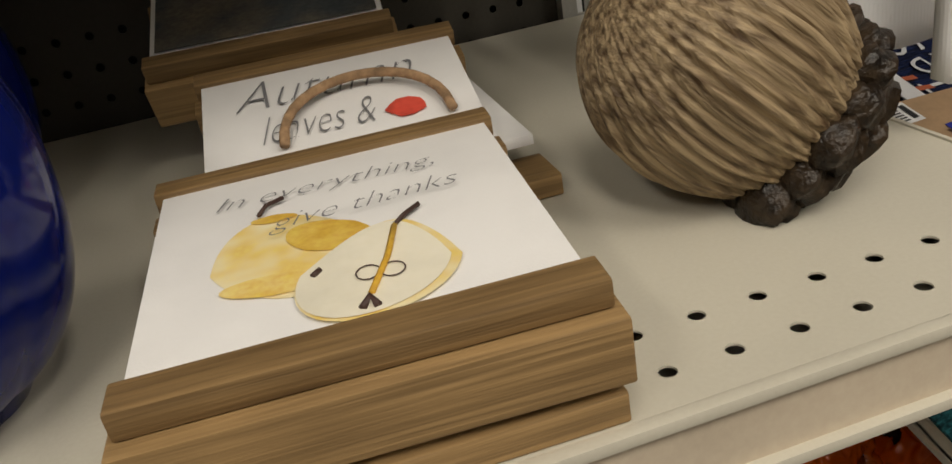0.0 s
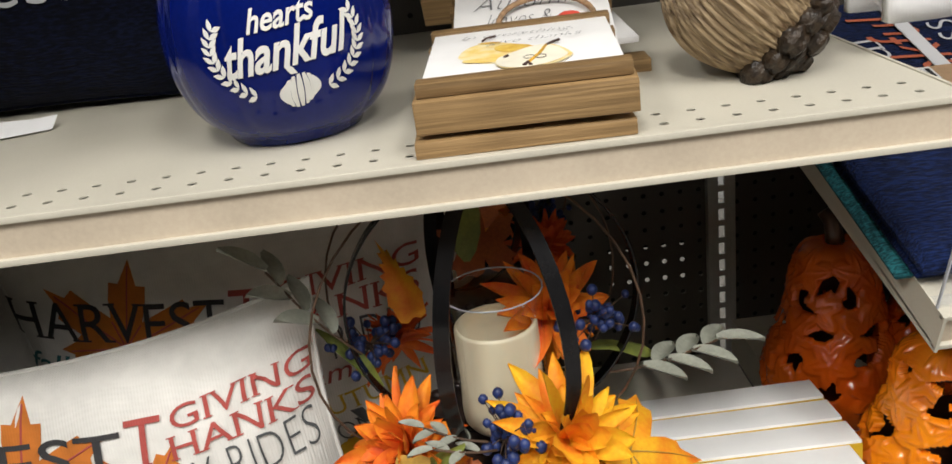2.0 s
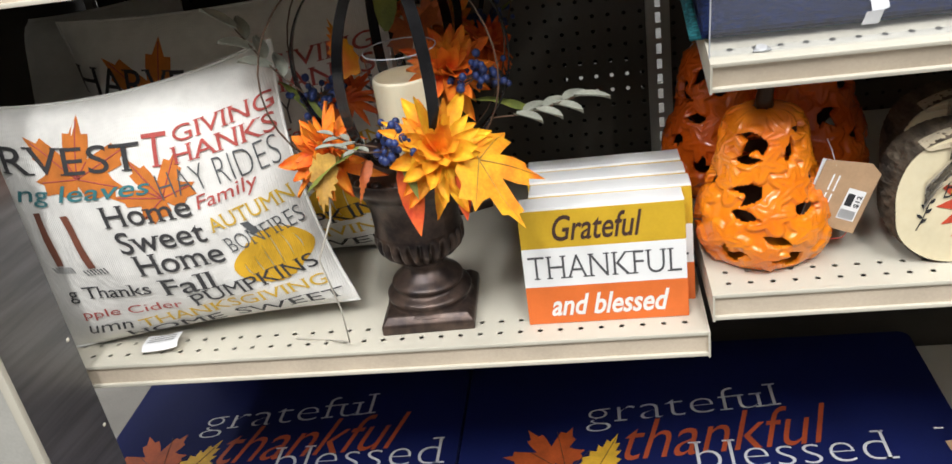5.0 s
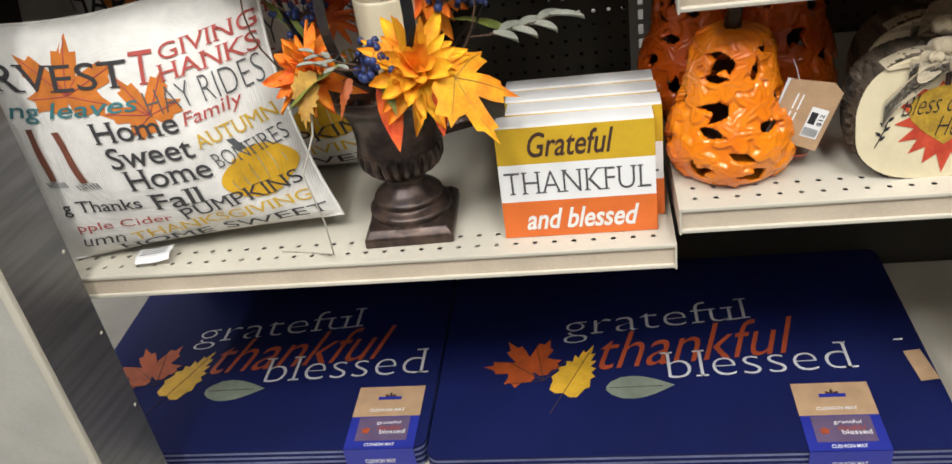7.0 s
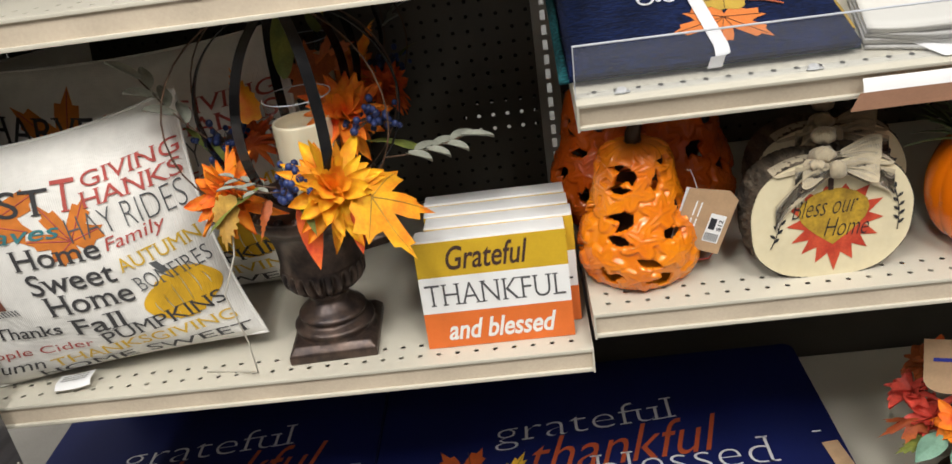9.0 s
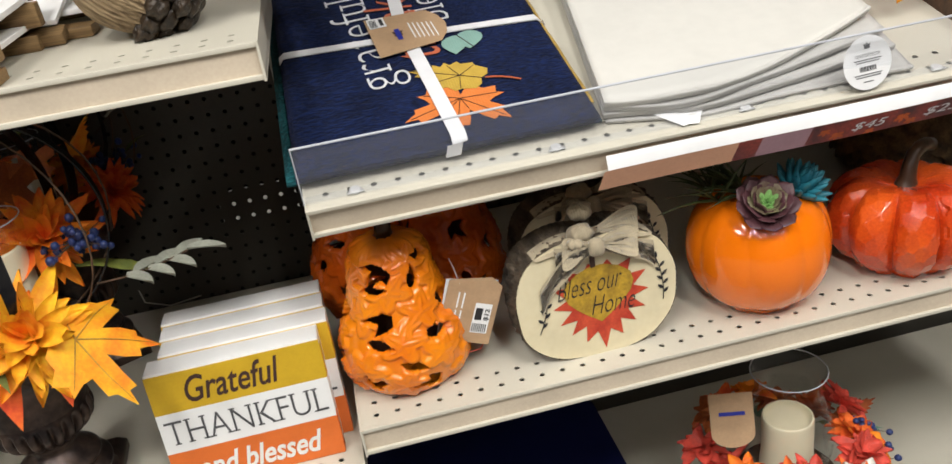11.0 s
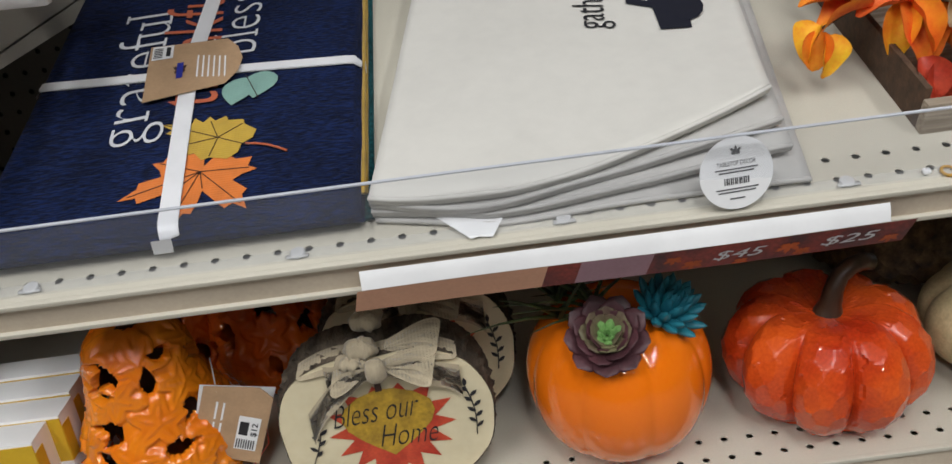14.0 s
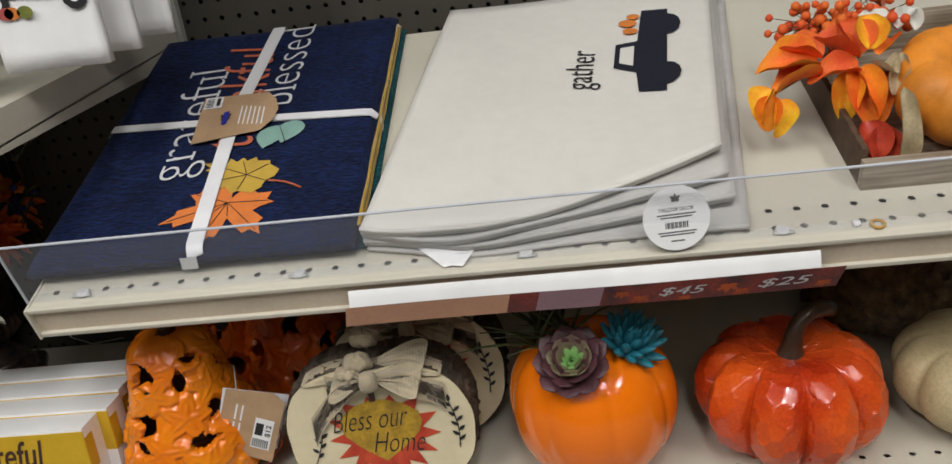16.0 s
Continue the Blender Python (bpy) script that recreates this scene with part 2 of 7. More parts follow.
DRYGOLD = mat("dry_gold_leaf", (0.52, 0.30, 0.05), 0.7, var=0.25, scale=40, col2=(0.30, 0.15, 0.025), bumps=0.25)
NUB = mat("milky_plastic_nub", (0.56, 0.56, 0.56), 0.3, var=0.04, bumps=0)
# Darker copy of the off-white linen: shade on the under layers as colour.
RUNNER_SHADE = weave("shaded_off_white_linen", (0.52, 0.505, 0.48), 0.0012, var=0.08, sheen=0.2, strength=0.3)
NAVYF = weave("navy_velvet_patch", (0.003, 0.004, 0.016), 0.002, var=0.2, sheen=0.02)
ACRYL = clear("clear_acrylic", 0.03, (0.94, 0.95, 0.97), 1.0, 0.075)
ACRYLE = mat("frosted_acrylic_edge", (0.55, 0.57, 0.62), 0.3, var=0.05, bumps=0)
GLASS = clear("clear_glass", 0.0, (0.97, 0.98, 0.98), 1.0)
WAX = mat("ivory_wax", (0.80, 0.72, 0.52), 0.45, var=0.05, scale=20, bumps=0.05)
BRONZE = mat("brushed_bronze_resin", (0.100, 0.068, 0.054), 0.33, 0.55, var=0.3, scale=45, col2=(0.020, 0.016, 0.018), bumps=0.25, fine=140)
IRON = mat("black_iron_strap", (0.030, 0.029, 0.031), 0.22, 0.6, var=0.2, scale=30, bumps=0.1)
PETALO = mat("orange_silk_petal", (0.80, 0.16, 0.012), 0.7, var=0.22, scale=40, col2=(0.62, 0.06, 0.012), bumps=0.2)
PETALR = mat("red_orange_silk_petal", (0.66, 0.075, 0.012), 0.7, var=0.22, scale=40, col2=(0.74, 0.16, 0.014), bumps=0.2)
DRYTAN = mat("dry_tan_leaf", (0.52, 0.43, 0.27), 0.8, var=0.2, scale=50, col2=(0.36, 0.28, 0.16), bumps=0.3)
PETALM = mat("amber_silk_petal", (0.88, 0.31, 0.010), 0.7, var=0.22, scale=34, col2=(0.76, 0.10, 0.010), bumps=0.2)
PETALY = mat("golden_silk_petal", (0.90, 0.53, 0.012), 0.7, var=0.2, scale=28, col2=(0.82, 0.20, 0.006), bumps=0.2)
LEAFY = mat("yellow_silk_leaf", (0.86, 0.45, 0.010), 0.65, var=0.2, scale=30, col2=(0.80, 0.17, 0.006), bumps=0.25)
LEAFO = mat("rust_silk_leaf", (0.46, 0.115, 0.02), 0.65, var=0.25, scale=30, col2=(0.26, 0.045, 0.012), bumps=0.25)
LEAFG = mat("olive_silk_leaf", (0.20, 0.22, 0.035), 0.6, var=0.25, scale=30, col2=(0.10, 0.13, 0.03), bumps=0.25)
LEAFS = mat("silver_sage_leaf", (0.33, 0.34, 0.28), 0.6, var=0.15, scale=40, bumps=0.2)
BLUEB = mat("blue_berry", (0.025, 0.045, 0.17), 0.45, var=0.25, scale=90, bumps=0.2)
TWIG = mat("brown_twig", (0.10, 0.055, 0.03), 0.7, var=0.25, scale=80, bumps=0.3)
WIREW = mat("white_cord", (0.62, 0.58, 0.50), 0.6, var=0.08, bumps=0.1)
S_YEL = mat("mustard_sign_paint", (0.62, 0.39, 0.015), 0.5, var=0.05, scale=30, bumps=0.08)
S_ORG = mat("orange_sign_paint", (0.72, 0.16, 0.025), 0.5, var=0.05, scale=30, bumps=0.08)
# Dark brown that paints the shade inside the lanterns.
INSIDE_SHADE = mat("lantern_inside_shade", (0.10, 0.035, 0.015), 0.8, var=0.2, scale=30)
GLAZEO = mat("orange_glazed_stoneware", (0.86, 0.255, 0.005), 0.2, var=0.12, scale=14, col2=(0.74, 0.155, 0.004), bumps=0.1, fine=90, coat=0.4)
# Redder than the front lantern's glaze, and darkened for the shade further back.
GLAZE_SHADED = mat("redder_shaded_glazed_stoneware", (0.70, 0.125, 0.004), 0.2, var=0.14, scale=14, col2=(0.52, 0.07, 0.003), bumps=0.1, fine=90, coat=0.4)
GLOSSO = mat("orange_gloss_ceramic", (0.95, 0.20, 0.002), 0.12, var=0.05, scale=5, bumps=0, coat=0.6)
FACET = mat("carved_red_orange_lacquer", (0.74, 0.105, 0.010), 0.24, var=0.3, scale=11, col2=(0.46, 0.03, 0.006), bumps=0.05, coat=0.3)
STEMB = mat("brown_resin_stem", (0.075, 0.042, 0.025), 0.3, var=0.3, scale=50, stretch=(1, 1, 0.3), bumps=0.4, fine=120)
SLICE = mat("pale_cut_wood", (0.76, 0.67, 0.45), 0.55, var=0.07, scale=18, bumps=0.15, fine=120)
BARK = mat("grey_brown_bark", (0.125, 0.097, 0.067), 0.9, var=0.35, scale=60, stretch=(1, 0.3, 1), col2=(0.026, 0.018, 0.012), bumps=1.0, fine=150, dist=0.004)
BURLAP = weave("burlap_ribbon", (0.50, 0.42, 0.285), 0.003, var=0.2, strength=0.9)
LEAFRED = mat("red_painted_leaf", (0.58, 0.075, 0.03), 0.5, var=0.25, scale=40, col2=(0.40, 0.03, 0.015), bumps=0.15)
LEAFGLD = mat("gold_painted_leaf", (0.50, 0.31, 0.025), 0.5, var=0.3, scale=40, col2=(0.27, 0.16, 0.02), bumps=0.15)
SUCCP = mat("plum_succulent", (0.085, 0.030, 0.037), 0.5, var=0.2, scale=50, col2=(0.035, 0.013, 0.016), bumps=0.05)
SUCCM = mat("olive_plum_succulent", (0.16, 0.15, 0.075), 0.5, var=0.2, scale=60, col2=(0.10, 0.055, 0.045), bumps=0.05)
SUCCG = mat("green_succulent", (0.22, 0.42, 0.13), 0.5, var=0.15, scale=60, bumps=0.05)
SUCCB = mat("turquoise_succulent", (0.025, 0.20, 0.26), 0.5, var=0.2, scale=60, col2=(0.012, 0.11, 0.16), bumps=0.05)
GRASSG = mat("dark_green_spikes", (0.07, 0.10, 0.03), 0.5, var=0.3, scale=60, bumps=0.05)
CREAM = mat("cream_painted_pumpkin", (0.52, 0.43, 0.24), 0.5, var=0.22, scale=20, col2=(0.36, 0.28, 0.15), bumps=0.2)
CONE = mat("carved_brown_scales", (0.20, 0.125, 0.055), 0.6, var=0.35, scale=60, col2=(0.03, 0.018, 0.009), bumps=0.4)
MAT_N = mat("navy_foam_mat", (0.0035, 0.008, 0.075), 0.7, spec=0.25, var=0.14, scale=4, bumps=0.4, fine=420, dist=0.0008)
MAT_S = mat("pale_blue_foam_edge", (0.16, 0.18, 0.33), 0.6, var=0.15, scale=20)
P_WHT = mat("white_print_ink", (0.62, 0.62, 0.64), 0.55, var=0.06, bumps=0)
P_RST = mat("rust_print_ink", (0.42, 0.075, 0.02), 0.55, var=0.1, bumps=0)
P_MAP = mat("rust_maple_print", (0.46, 0.085, 0.015), 0.55, var=0.18, scale=30, bumps=0)
P_YEL = mat("yellow_leaf_print", (0.72, 0.42, 0.03), 0.55, var=0.15, scale=30, bumps=0)
P_SAG = mat("sage_leaf_print", (0.20, 0.23, 0.18), 0.55, var=0.12, scale=30, bumps=0)
P_LIL = mat("plum_card_print", (0.13, 0.09, 0.17), 0.5, var=0.08, bumps=0)
POSTER = mat("autumn_foliage_print", (0.20, 0.028, 0.02), 0.45, var=0.5, scale=34, col2=(0.035, 0.008, 0.014), bumps=0)
MISTY = mat("slate_blue_picture", (0.055, 0.065, 0.07), 0.6, var=0.4, scale=30, col2=(0.16, 0.13, 0.095), bumps=0)
POSTPK = mat("peach_print", (0.56, 0.30, 0.19), 0.5, var=0.08, scale=10, bumps=0)
POSTLL = mat("lilac_print", (0.34, 0.20, 0.24), 0.5, var=0.08, scale=10, bumps=0)
TOWEL = weave("white_tea_towel", (0.90, 0.90, 0.91), 0.0025, var=0.03)
PUMPO = mat("matte_orange_pumpkin", (0.78, 0.27, 0.02), 0.55, var=0.15, scale=25, bumps=0.15)
CRATE = wood("whitewashed_crate_wood", (0.42, 0.36, 0.28), (0.20, 0.15, 0.10))
SAGEG = mat("pale_sage_silk_leaf", (0.20, 0.36, 0.26), 0.6, var=0.15, scale=40, bumps=0.2)
FOLWHT = mat("white_silk_petal", (0.75, 0.74, 0.68), 0.7, var=0.08, scale=40, bumps=0.2)


# ---------------------------------------------------------------- mesh helpers
class Geo:
    """Gathers vertices and faces of one part."""

    def __init__(self):
        self.v, self.f = [], []

    def add(self, verts, faces):
        k = len(self.v)
        self.v += [tuple(p) for p in verts]
        self.f += [tuple(i + k for i in q) for q in faces]
        return self

    def box(self, x0, y0, z0, x1, y1, z1):
        c = [(x, y, z) for z in (z0, z1) for y in (y0, y1) for x in (x0, x1)]
        return self.add(c, [(0, 2, 3, 1), (4, 5, 7, 6), (0, 1, 5, 4), (2, 6, 7, 3), (0, 4, 6, 2), (1, 3, 7, 5)])

    def grid(self, nu, nv, fn, wrap=False):
        """fn(u, v) with u, v in 0..1; wrap joins u = 1 to u = 0."""
        cu = nu if wrap else nu + 1
        verts = [fn(i / nu, j / nv) for j in range(nv + 1) for i in range(cu)]
        faces = [(j * cu + i, j * cu + (i + 1) % cu, (j + 1) * cu + (i + 1) % cu, (j + 1) * cu + i)
                 for j in range(nv) for i in range(nu)]
        return self.add(verts, faces)

    def tube(self, pts, r, n=8, cap=True):
        """A round rod along pts; r a number or a function of 0..1."""
        pts = [Vector(p) for p in pts]
        rad = r if callable(r) else (lambda s: r)
        verts, prev = [], None
        for i, p in enumerate(pts):
            d = (pts[min(i + 1, len(pts) - 1)] - pts[max(i - 1, 0)]).normalized()
            a = prev if prev is not None else (Vector((0, 0, 1)) if abs(d.z) < 0.9 else Vector((1, 0, 0)))
            a = (a - d * a.dot(d)).normalized()
            prev = a
            b = d.cross(a)
            q = rad(i / max(1, len(pts) - 1))
            verts += [p + (a * math.cos(6.28319 * k / n) + b * math.sin(6.28319 * k / n)) * q for k in range(n)]
        faces = [(i * n + k, i * n + (k + 1) % n, (i + 1) * n + (k + 1) % n, (i + 1) * n + k)
                 for i in range(len(pts) - 1) for k in range(n)]
        if cap:
            faces += [tuple(range(n))[::-1], tuple(range((len(pts) - 1) * n, len(pts) * n))]
        return self.add(verts, faces)

    def merge(self, other, m):
        return self.add([m @ Vector(p) for p in other.v], other.f)


def part(name, geo, material, parent=None, label="", smooth=True, bevel=0.0, m=None, weld=False):
    me = bpy.data.meshes.new(name)
    me.from_pydata([tuple(p) for p in geo.v], [], geo.f)
    if weld:
        bm = bmesh.new()
        bm.from_mesh(me)
        bmesh.ops.remove_doubles(bm, verts=bm.verts, dist=2e-5)
        bm.to_mesh(me)
        bm.free()
    if bevel:
        bm = bmesh.new()
        bm.from_mesh(me)
        bmesh.ops.remove_doubles(bm, verts=bm.verts, dist=1e-6)
        sharp = [e for e in bm.edges if len(e.link_faces) == 2 and e.calc_face_angle(0) > 0.6]
        bmesh.ops.bevel(bm, geom=sharp, offset=bevel, segments=2, affect="EDGES", profile=0.6)
        bm.to_mesh(me)
        bm.free()
    me.materials.append(material)
    me.validate()
    if smooth:
        me.shade_smooth()
        if bevel:
            me.set_sharp_from_angle(angle=0.7)
    else:
        me.shade_flat()
    ob = new(name, me)
    if m is not None:
        ob.matrix_basis = m
    if parent:
        ob.parent = parent
    return tagged(ob, label)


def thing(name, m, label, category, group="", kind=""):
    ob = new(name)
    ob.empty_display_size = 0.05
    ob.matrix_basis = m
    return tagged(ob, label, category, group, kind)


_glyphs = {}


# ends of the strokes that carry a slab serif: foot positions, then head positions, across each letter
SERIFS = {"A": ((.06, .94), ()), "B": ((.06,), (.06,)), "D": ((.06,), (.06,)), "E": ((.06,), (.06,)), "F": ((.12,), (.06,)),
          "H": ((.08, .92), (.08, .92)), "I": ((.5,), (.5,)), "K": ((.08, .92), (.08, .88)), "L": ((.04,), (.1,)),
          "M": ((.06, .94), (.06, .94)), "N": ((.08,), (.08, .92)), "P": ((.1,), (.06,)), "R": ((.1, .95), (.06,)), "T": ((.5,), ()),
          "U": ((), (.08, .92)), "V": ((), (.06, .94)), "W": ((), (.04, .96)), "X": ((.08, .92), (.08, .92)), "Y": ((.5,), (.06, .94)),
          "b": ((), (.0,)), "d": ((1.,), (.82,)), "f": ((.38,), ()), "u": ((1.,), (.0, .82)), "h": ((.08, .92), (.0,)), "k": ((.08, .92), (.0,)), "l": ((.5,), (.2,)), "m": ((.05, .5, .95), (.0,)), "n": ((.08, .92), (.0,)),
          "r": ((.15,), ()), "w": ((), (.04, .96))}


def slab_serifs(bm, body):
    """Short bars at the ends of the letters' strokes."""
    left, groups = set(bm.verts), []
    while left:
        stack, seen = [left.pop()], []
        while stack:
            q = stack.pop()
            seen.append(q.co.copy())
            for e in q.link_edges:
                o = e.other_vert(q)
                if o in left:
                    left.remove(o)
                    stack.append(o)
        groups.append(seen)
    letters = [c for c in body if c != " "]
    if len(groups) != len(letters):
        return
    groups.sort(key=lambda g: min(c.x for c in g))
    cap = max(c.y for g in groups for c in g)
    for c, g in zip(letters, groups):
        x0, x1 = min(q.x for q in g), max(q.x for q in g)
        y0, y1 = min(q.y for q in g), max(q.y for q in g)
        feet, heads = SERIFS.get(c, ((), ()))
        for x, y, dy in [(f, y0, 0.055) for f in feet] + [(f, y1, -0.055) for f in heads]:
            mid, hw, t = x0 + (x1 - x0) * x, 0.145 * cap, dy * cap
            bm.faces.new([bm.verts.new((mid + a * hw, y + b * t, 0)) for a, b in ((-1, 0), (1, 0), (1, 1), (-1, 1))])


def glyphs(body, bold=0.0, shear=0.0, serif=False):
    """The outline of a word in the built-in font, filled, in a box of 1 by 1."""
    key = (body, bold, shear, serif)
    if key not in _glyphs:
        cu = bpy.data.curves.new("word", "FONT")
        cu.body, cu.offset, cu.shear, cu.resolution_u = body, bold, shear, 4
        ob = new("word", cu)
        me = ob.evaluated_get(bpy.context.evaluated_depsgraph_get()).to_mesh()
        bm = bmesh.new()
        bm.from_mesh(me)
        if serif:
            slab_serifs(bm, body)
        bmesh.ops.triangulate(bm, faces=bm.faces)
        for _ in range(3):
            long_ = [e for e in bm.edges if e.calc_length() > 0.16]
            if long_:
                bmesh.ops.subdivide_edges(bm, edges=long_, cuts=1)
                bmesh.ops.triangulate(bm, faces=[q for q in bm.faces if len(q.verts) > 3])
        bm.verts.index_update()
        v = np.array([p.co[:2] for p in bm.verts])
        f = [tuple(w.index for w in p.verts) for p in bm.faces]
        bm.free()
        bpy.data.objects.remove(ob)
        bpy.data.curves.remove(cu)
        lo, hi = v.min(0), v.max(0)
        _glyphs[key] = ((v - lo) / (hi - lo), f)
    return _glyphs[key]


def word(parent, body, where, material, bold=0.0, shear=0.0, name="word", serif=False):
    """where(s, t): the place of a point of the word's box, s along it, t up."""
    v, f = glyphs(body, bold, shear, serif)
    g = Geo().add([where(s, t) for s, t in v], f)
    return part(name, g, material, parent, smooth=False)


def box_on(surface, u0, v0, u1, v1, h):
    """A word's box on a surface: baseline middle from (u0, v0) to (u1, v1), height h; v runs down."""
    du, dv = u1 - u0, v1 - v0
    ln = math.hypot(du, dv)
    nx, ny = dv / ln, -du / ln
    return lambda s, t: surface(u0 + du * s + nx * h * (t - 0.5), v0 + dv * s + ny * h * (t - 0.5))


def leaf_outline(kind):
    """Half outlines as (degrees from the tip, reach); mirrored."""
    if kind == "maple":
        half = [(0, 1.0), (7, 0.72), (14, 0.74), (19, 0.56), (26, 0.36), (38, 0.62), (42, 0.80), (50, 0.78), (54, 0.98), (62, 0.74), (70, 0.72),
                (76, 0.46), (90, 0.52), (100, 0.68), (106, 0.56), (122, 0.62), (128, 0.44), (150, 0.40), (168, 0.30), (178, 0.12)]
    elif kind == "burst":
        half = [(0, 1.0), (9, 0.66), (20, 0.86), (28, 0.58), (40, 0.80), (48, 0.54), (60, 0.78), (70, 0.50), (84, 0.76), (94, 0.52), (110, 0.78),
                (120, 0.50), (136, 0.74), (150, 0.50), (166, 0.62), (178, 0.46)]
    elif kind == "birch":
        half = [(0, 1.0), (5, 0.74), (11, 0.80), (15, 0.58), (24, 0.66), (28, 0.48), (42, 0.55), (48, 0.42), (66, 0.50), (74, 0.40), (100, 0.48),
                (112, 0.42), (140, 0.52), (160, 0.48), (176, 0.40)]
    else:
        half = [(0, 1.0), (8, 0.84), (18, 0.72), (34, 0.60), (60, 0.52), (90, 0.50), (120, 0.54), (150, 0.60), (172, 0.66)]
    return half + [(-a, r) for a, r in half[::-1] if 0 < a < 179]


def flat_leaf(kind, fn, rings=4):
    """A filled leaf whose points (x, y), tip at (0, 1), go through fn."""
    out = leaf_outline(kind)
    pts = [(r * math.sin(math.radians(a)), r * math.cos(math.radians(a))) for a, r in out]
    n = len(pts)
    verts = [fn(0, 0)]
    for k in range(1, rings + 1):
        verts += [fn(x * k / rings, y * k / rings) for x, y in pts]
    faces = [(0, 1 + (i + 1) % n, 1 + i) for i in range(n)]
    for k in range(rings - 1):
        a, b = 1 + k * n, 1 + (k + 1) * n
        faces += [(a + i, a + (i + 1) % n, b + (i + 1) % n, b + i) for i in range(n)]
    return Geo().add(verts, faces)


def silk_leaf(kind, size, curl, seed, width=1.0):
    """A bent, wavy leaf lying in x-y, its stalk end at the origin."""
    rs = random.Random(seed)
    p1, p2 = rs.uniform(0, 6), rs.uniform(0, 6)
    base = 0.35

    def fn(x, y):
        yy = (y + base) * size
        xx = x * size * width
        z = -curl * (yy / size) ** 2 * size * 0.5 + 0.06 * size * math.sin(p1 + 5 * x) * math.cos(p2 + 4 * y) - 0.25 * abs(xx)
        return (xx, yy, z)

    g = flat_leaf(kind, fn)
    return Geo().add(g.v, g.f)


def leaf_veins(kind, size, curl, seed, width=1.0, r=0.0006):
    """Thin ribs lying on the silk leaf of the same size."""
    rs = random.Random(seed)
    p1, p2 = rs.uniform(0, 6), rs.uniform(0, 6)
    g = Geo()
    for a, reach in ((0, 0.95), (54, 0.9), (-54, 0.9), (100, 0.6), (-100, 0.6)) if kind == "maple" else ((0, 0.9), (35, 0.5), (-35, 0.5)):
        pts = []
        for k in range(7):
            q = reach * k / 6
            x, y = q * math.sin(math.radians(a)), q * math.cos(math.radians(a))
            yy, xx = (y + 0.35) * size, x * size * width
            z = -curl * (yy / size) ** 2 * size * 0.5 + 0.06 * size * math.sin(p1 + 5 * x) * math.cos(p2 + 4 * y) - 0.25 * abs(xx)
            pts.append((xx, yy, z + 0.0006))
        g.tube(pts, lambda s: r * (1.3 - s), 5)
    return g


def petal(length, w, lift, curl):
    def fn(u, v):
        s = math.sin(math.pi * min(1.0, v * 0.92 + 0.08)) ** 0.7 if v < 0.99 else 0.05
        x = (u - 0.5) * w * s
        y = v * length
        z = lift * y - curl * v * v * length + 0.9 * abs(u - 0.5) ** 2 * w
        return (x, y, z)
    return Geo().grid(4, 6, fn)


def bloom(r, rings, w, seed, cup=0.7):
    """Petal rings round +z: (petals, reach, lift)."""
    rs = random.Random(seed)
    g = Geo()
    for n, reach, lift in rings:
        off = rs.uniform(0, 6)
        for k in range(n):
            a = off + 2 * math.pi * k / n + rs.uniform(-0.12, 0.12)
            p = petal(r * reach * rs.uniform(0.72, 1.12), r * w * rs.uniform(0.8, 1.25), lift + rs.uniform(-0.22, 0.22), rs.uniform(0.0, 0.6))
            g.merge(p, pose(0, 0, rs.uniform(0, 0.06) * r, 0, 0, math.degrees(a)) @ pose(0, 0, 0, 0, rs.uniform(-28, 28), 0))
    return g


def berry_cluster(parent, m, r, n, spread, seed, material, label):
    """Round berries, each on its own thin stalk."""
    rs = random.Random(seed)
    stalks, balls = Geo(), []
    for _ in range(n):
        c = Vector((rs.gauss(0, spread), rs.gauss(0, spread), rs.gauss(0, spread * 0.6)))
        rr = r * rs.uniform(0.75, 1.15)
        stalks.tube([m @ (c * q) for q in (0, 0.5, 1)], 0.0005, 4)
        balls.append(Geo().grid(8, 5, lambda u, v: m @ Vector((c.x + rr * math.sin(math.pi * v) * math.cos(6.28319 * u), c.y + rr * math.sin(math.pi * v) * math.sin(6.28319 * u), c.z - rr * math.cos(math.pi * v))), True))
    cluster = part("berry_cluster", stalks, TWIG, parent, label)
    for ball in balls:
        part("berry", ball, material, cluster)


def lathe(profile, n=48, fn=None):
    """profile: (radius, height) pairs; fn(angle, v) scales the radius."""
    k = len(profile) - 1

    def at(u, v):
        r, z = profile[round(v * k)]
        a = 6.28319 * u
        q = r * (fn(a, v) if fn else 1)
        return (q * math.cos(a), q * math.sin(a), z)
    return Geo().grid(n, k, at, True)


def smooth_profile(pts, n):
    """Points along a curve through the given (radius, height) pairs."""
    out = []
    m = len(pts) - 1
    for i in range(n + 1):
        s = i / n * m
        k = min(int(s), m - 1)
        f = s - k
        p0, p1, p2, p3 = pts[max(k - 1, 0)], pts[k], pts[k + 1], pts[min(k + 2, m)]
        out.append(tuple(0.5 * (2 * b + (c - a) * f + (2 * a - 5 * b + 4 * c - d) * f * f + (3 * b - a - 3 * c + d) * f ** 3) for a, b, c, d in zip(p0, p1, p2, p3)))
    return out


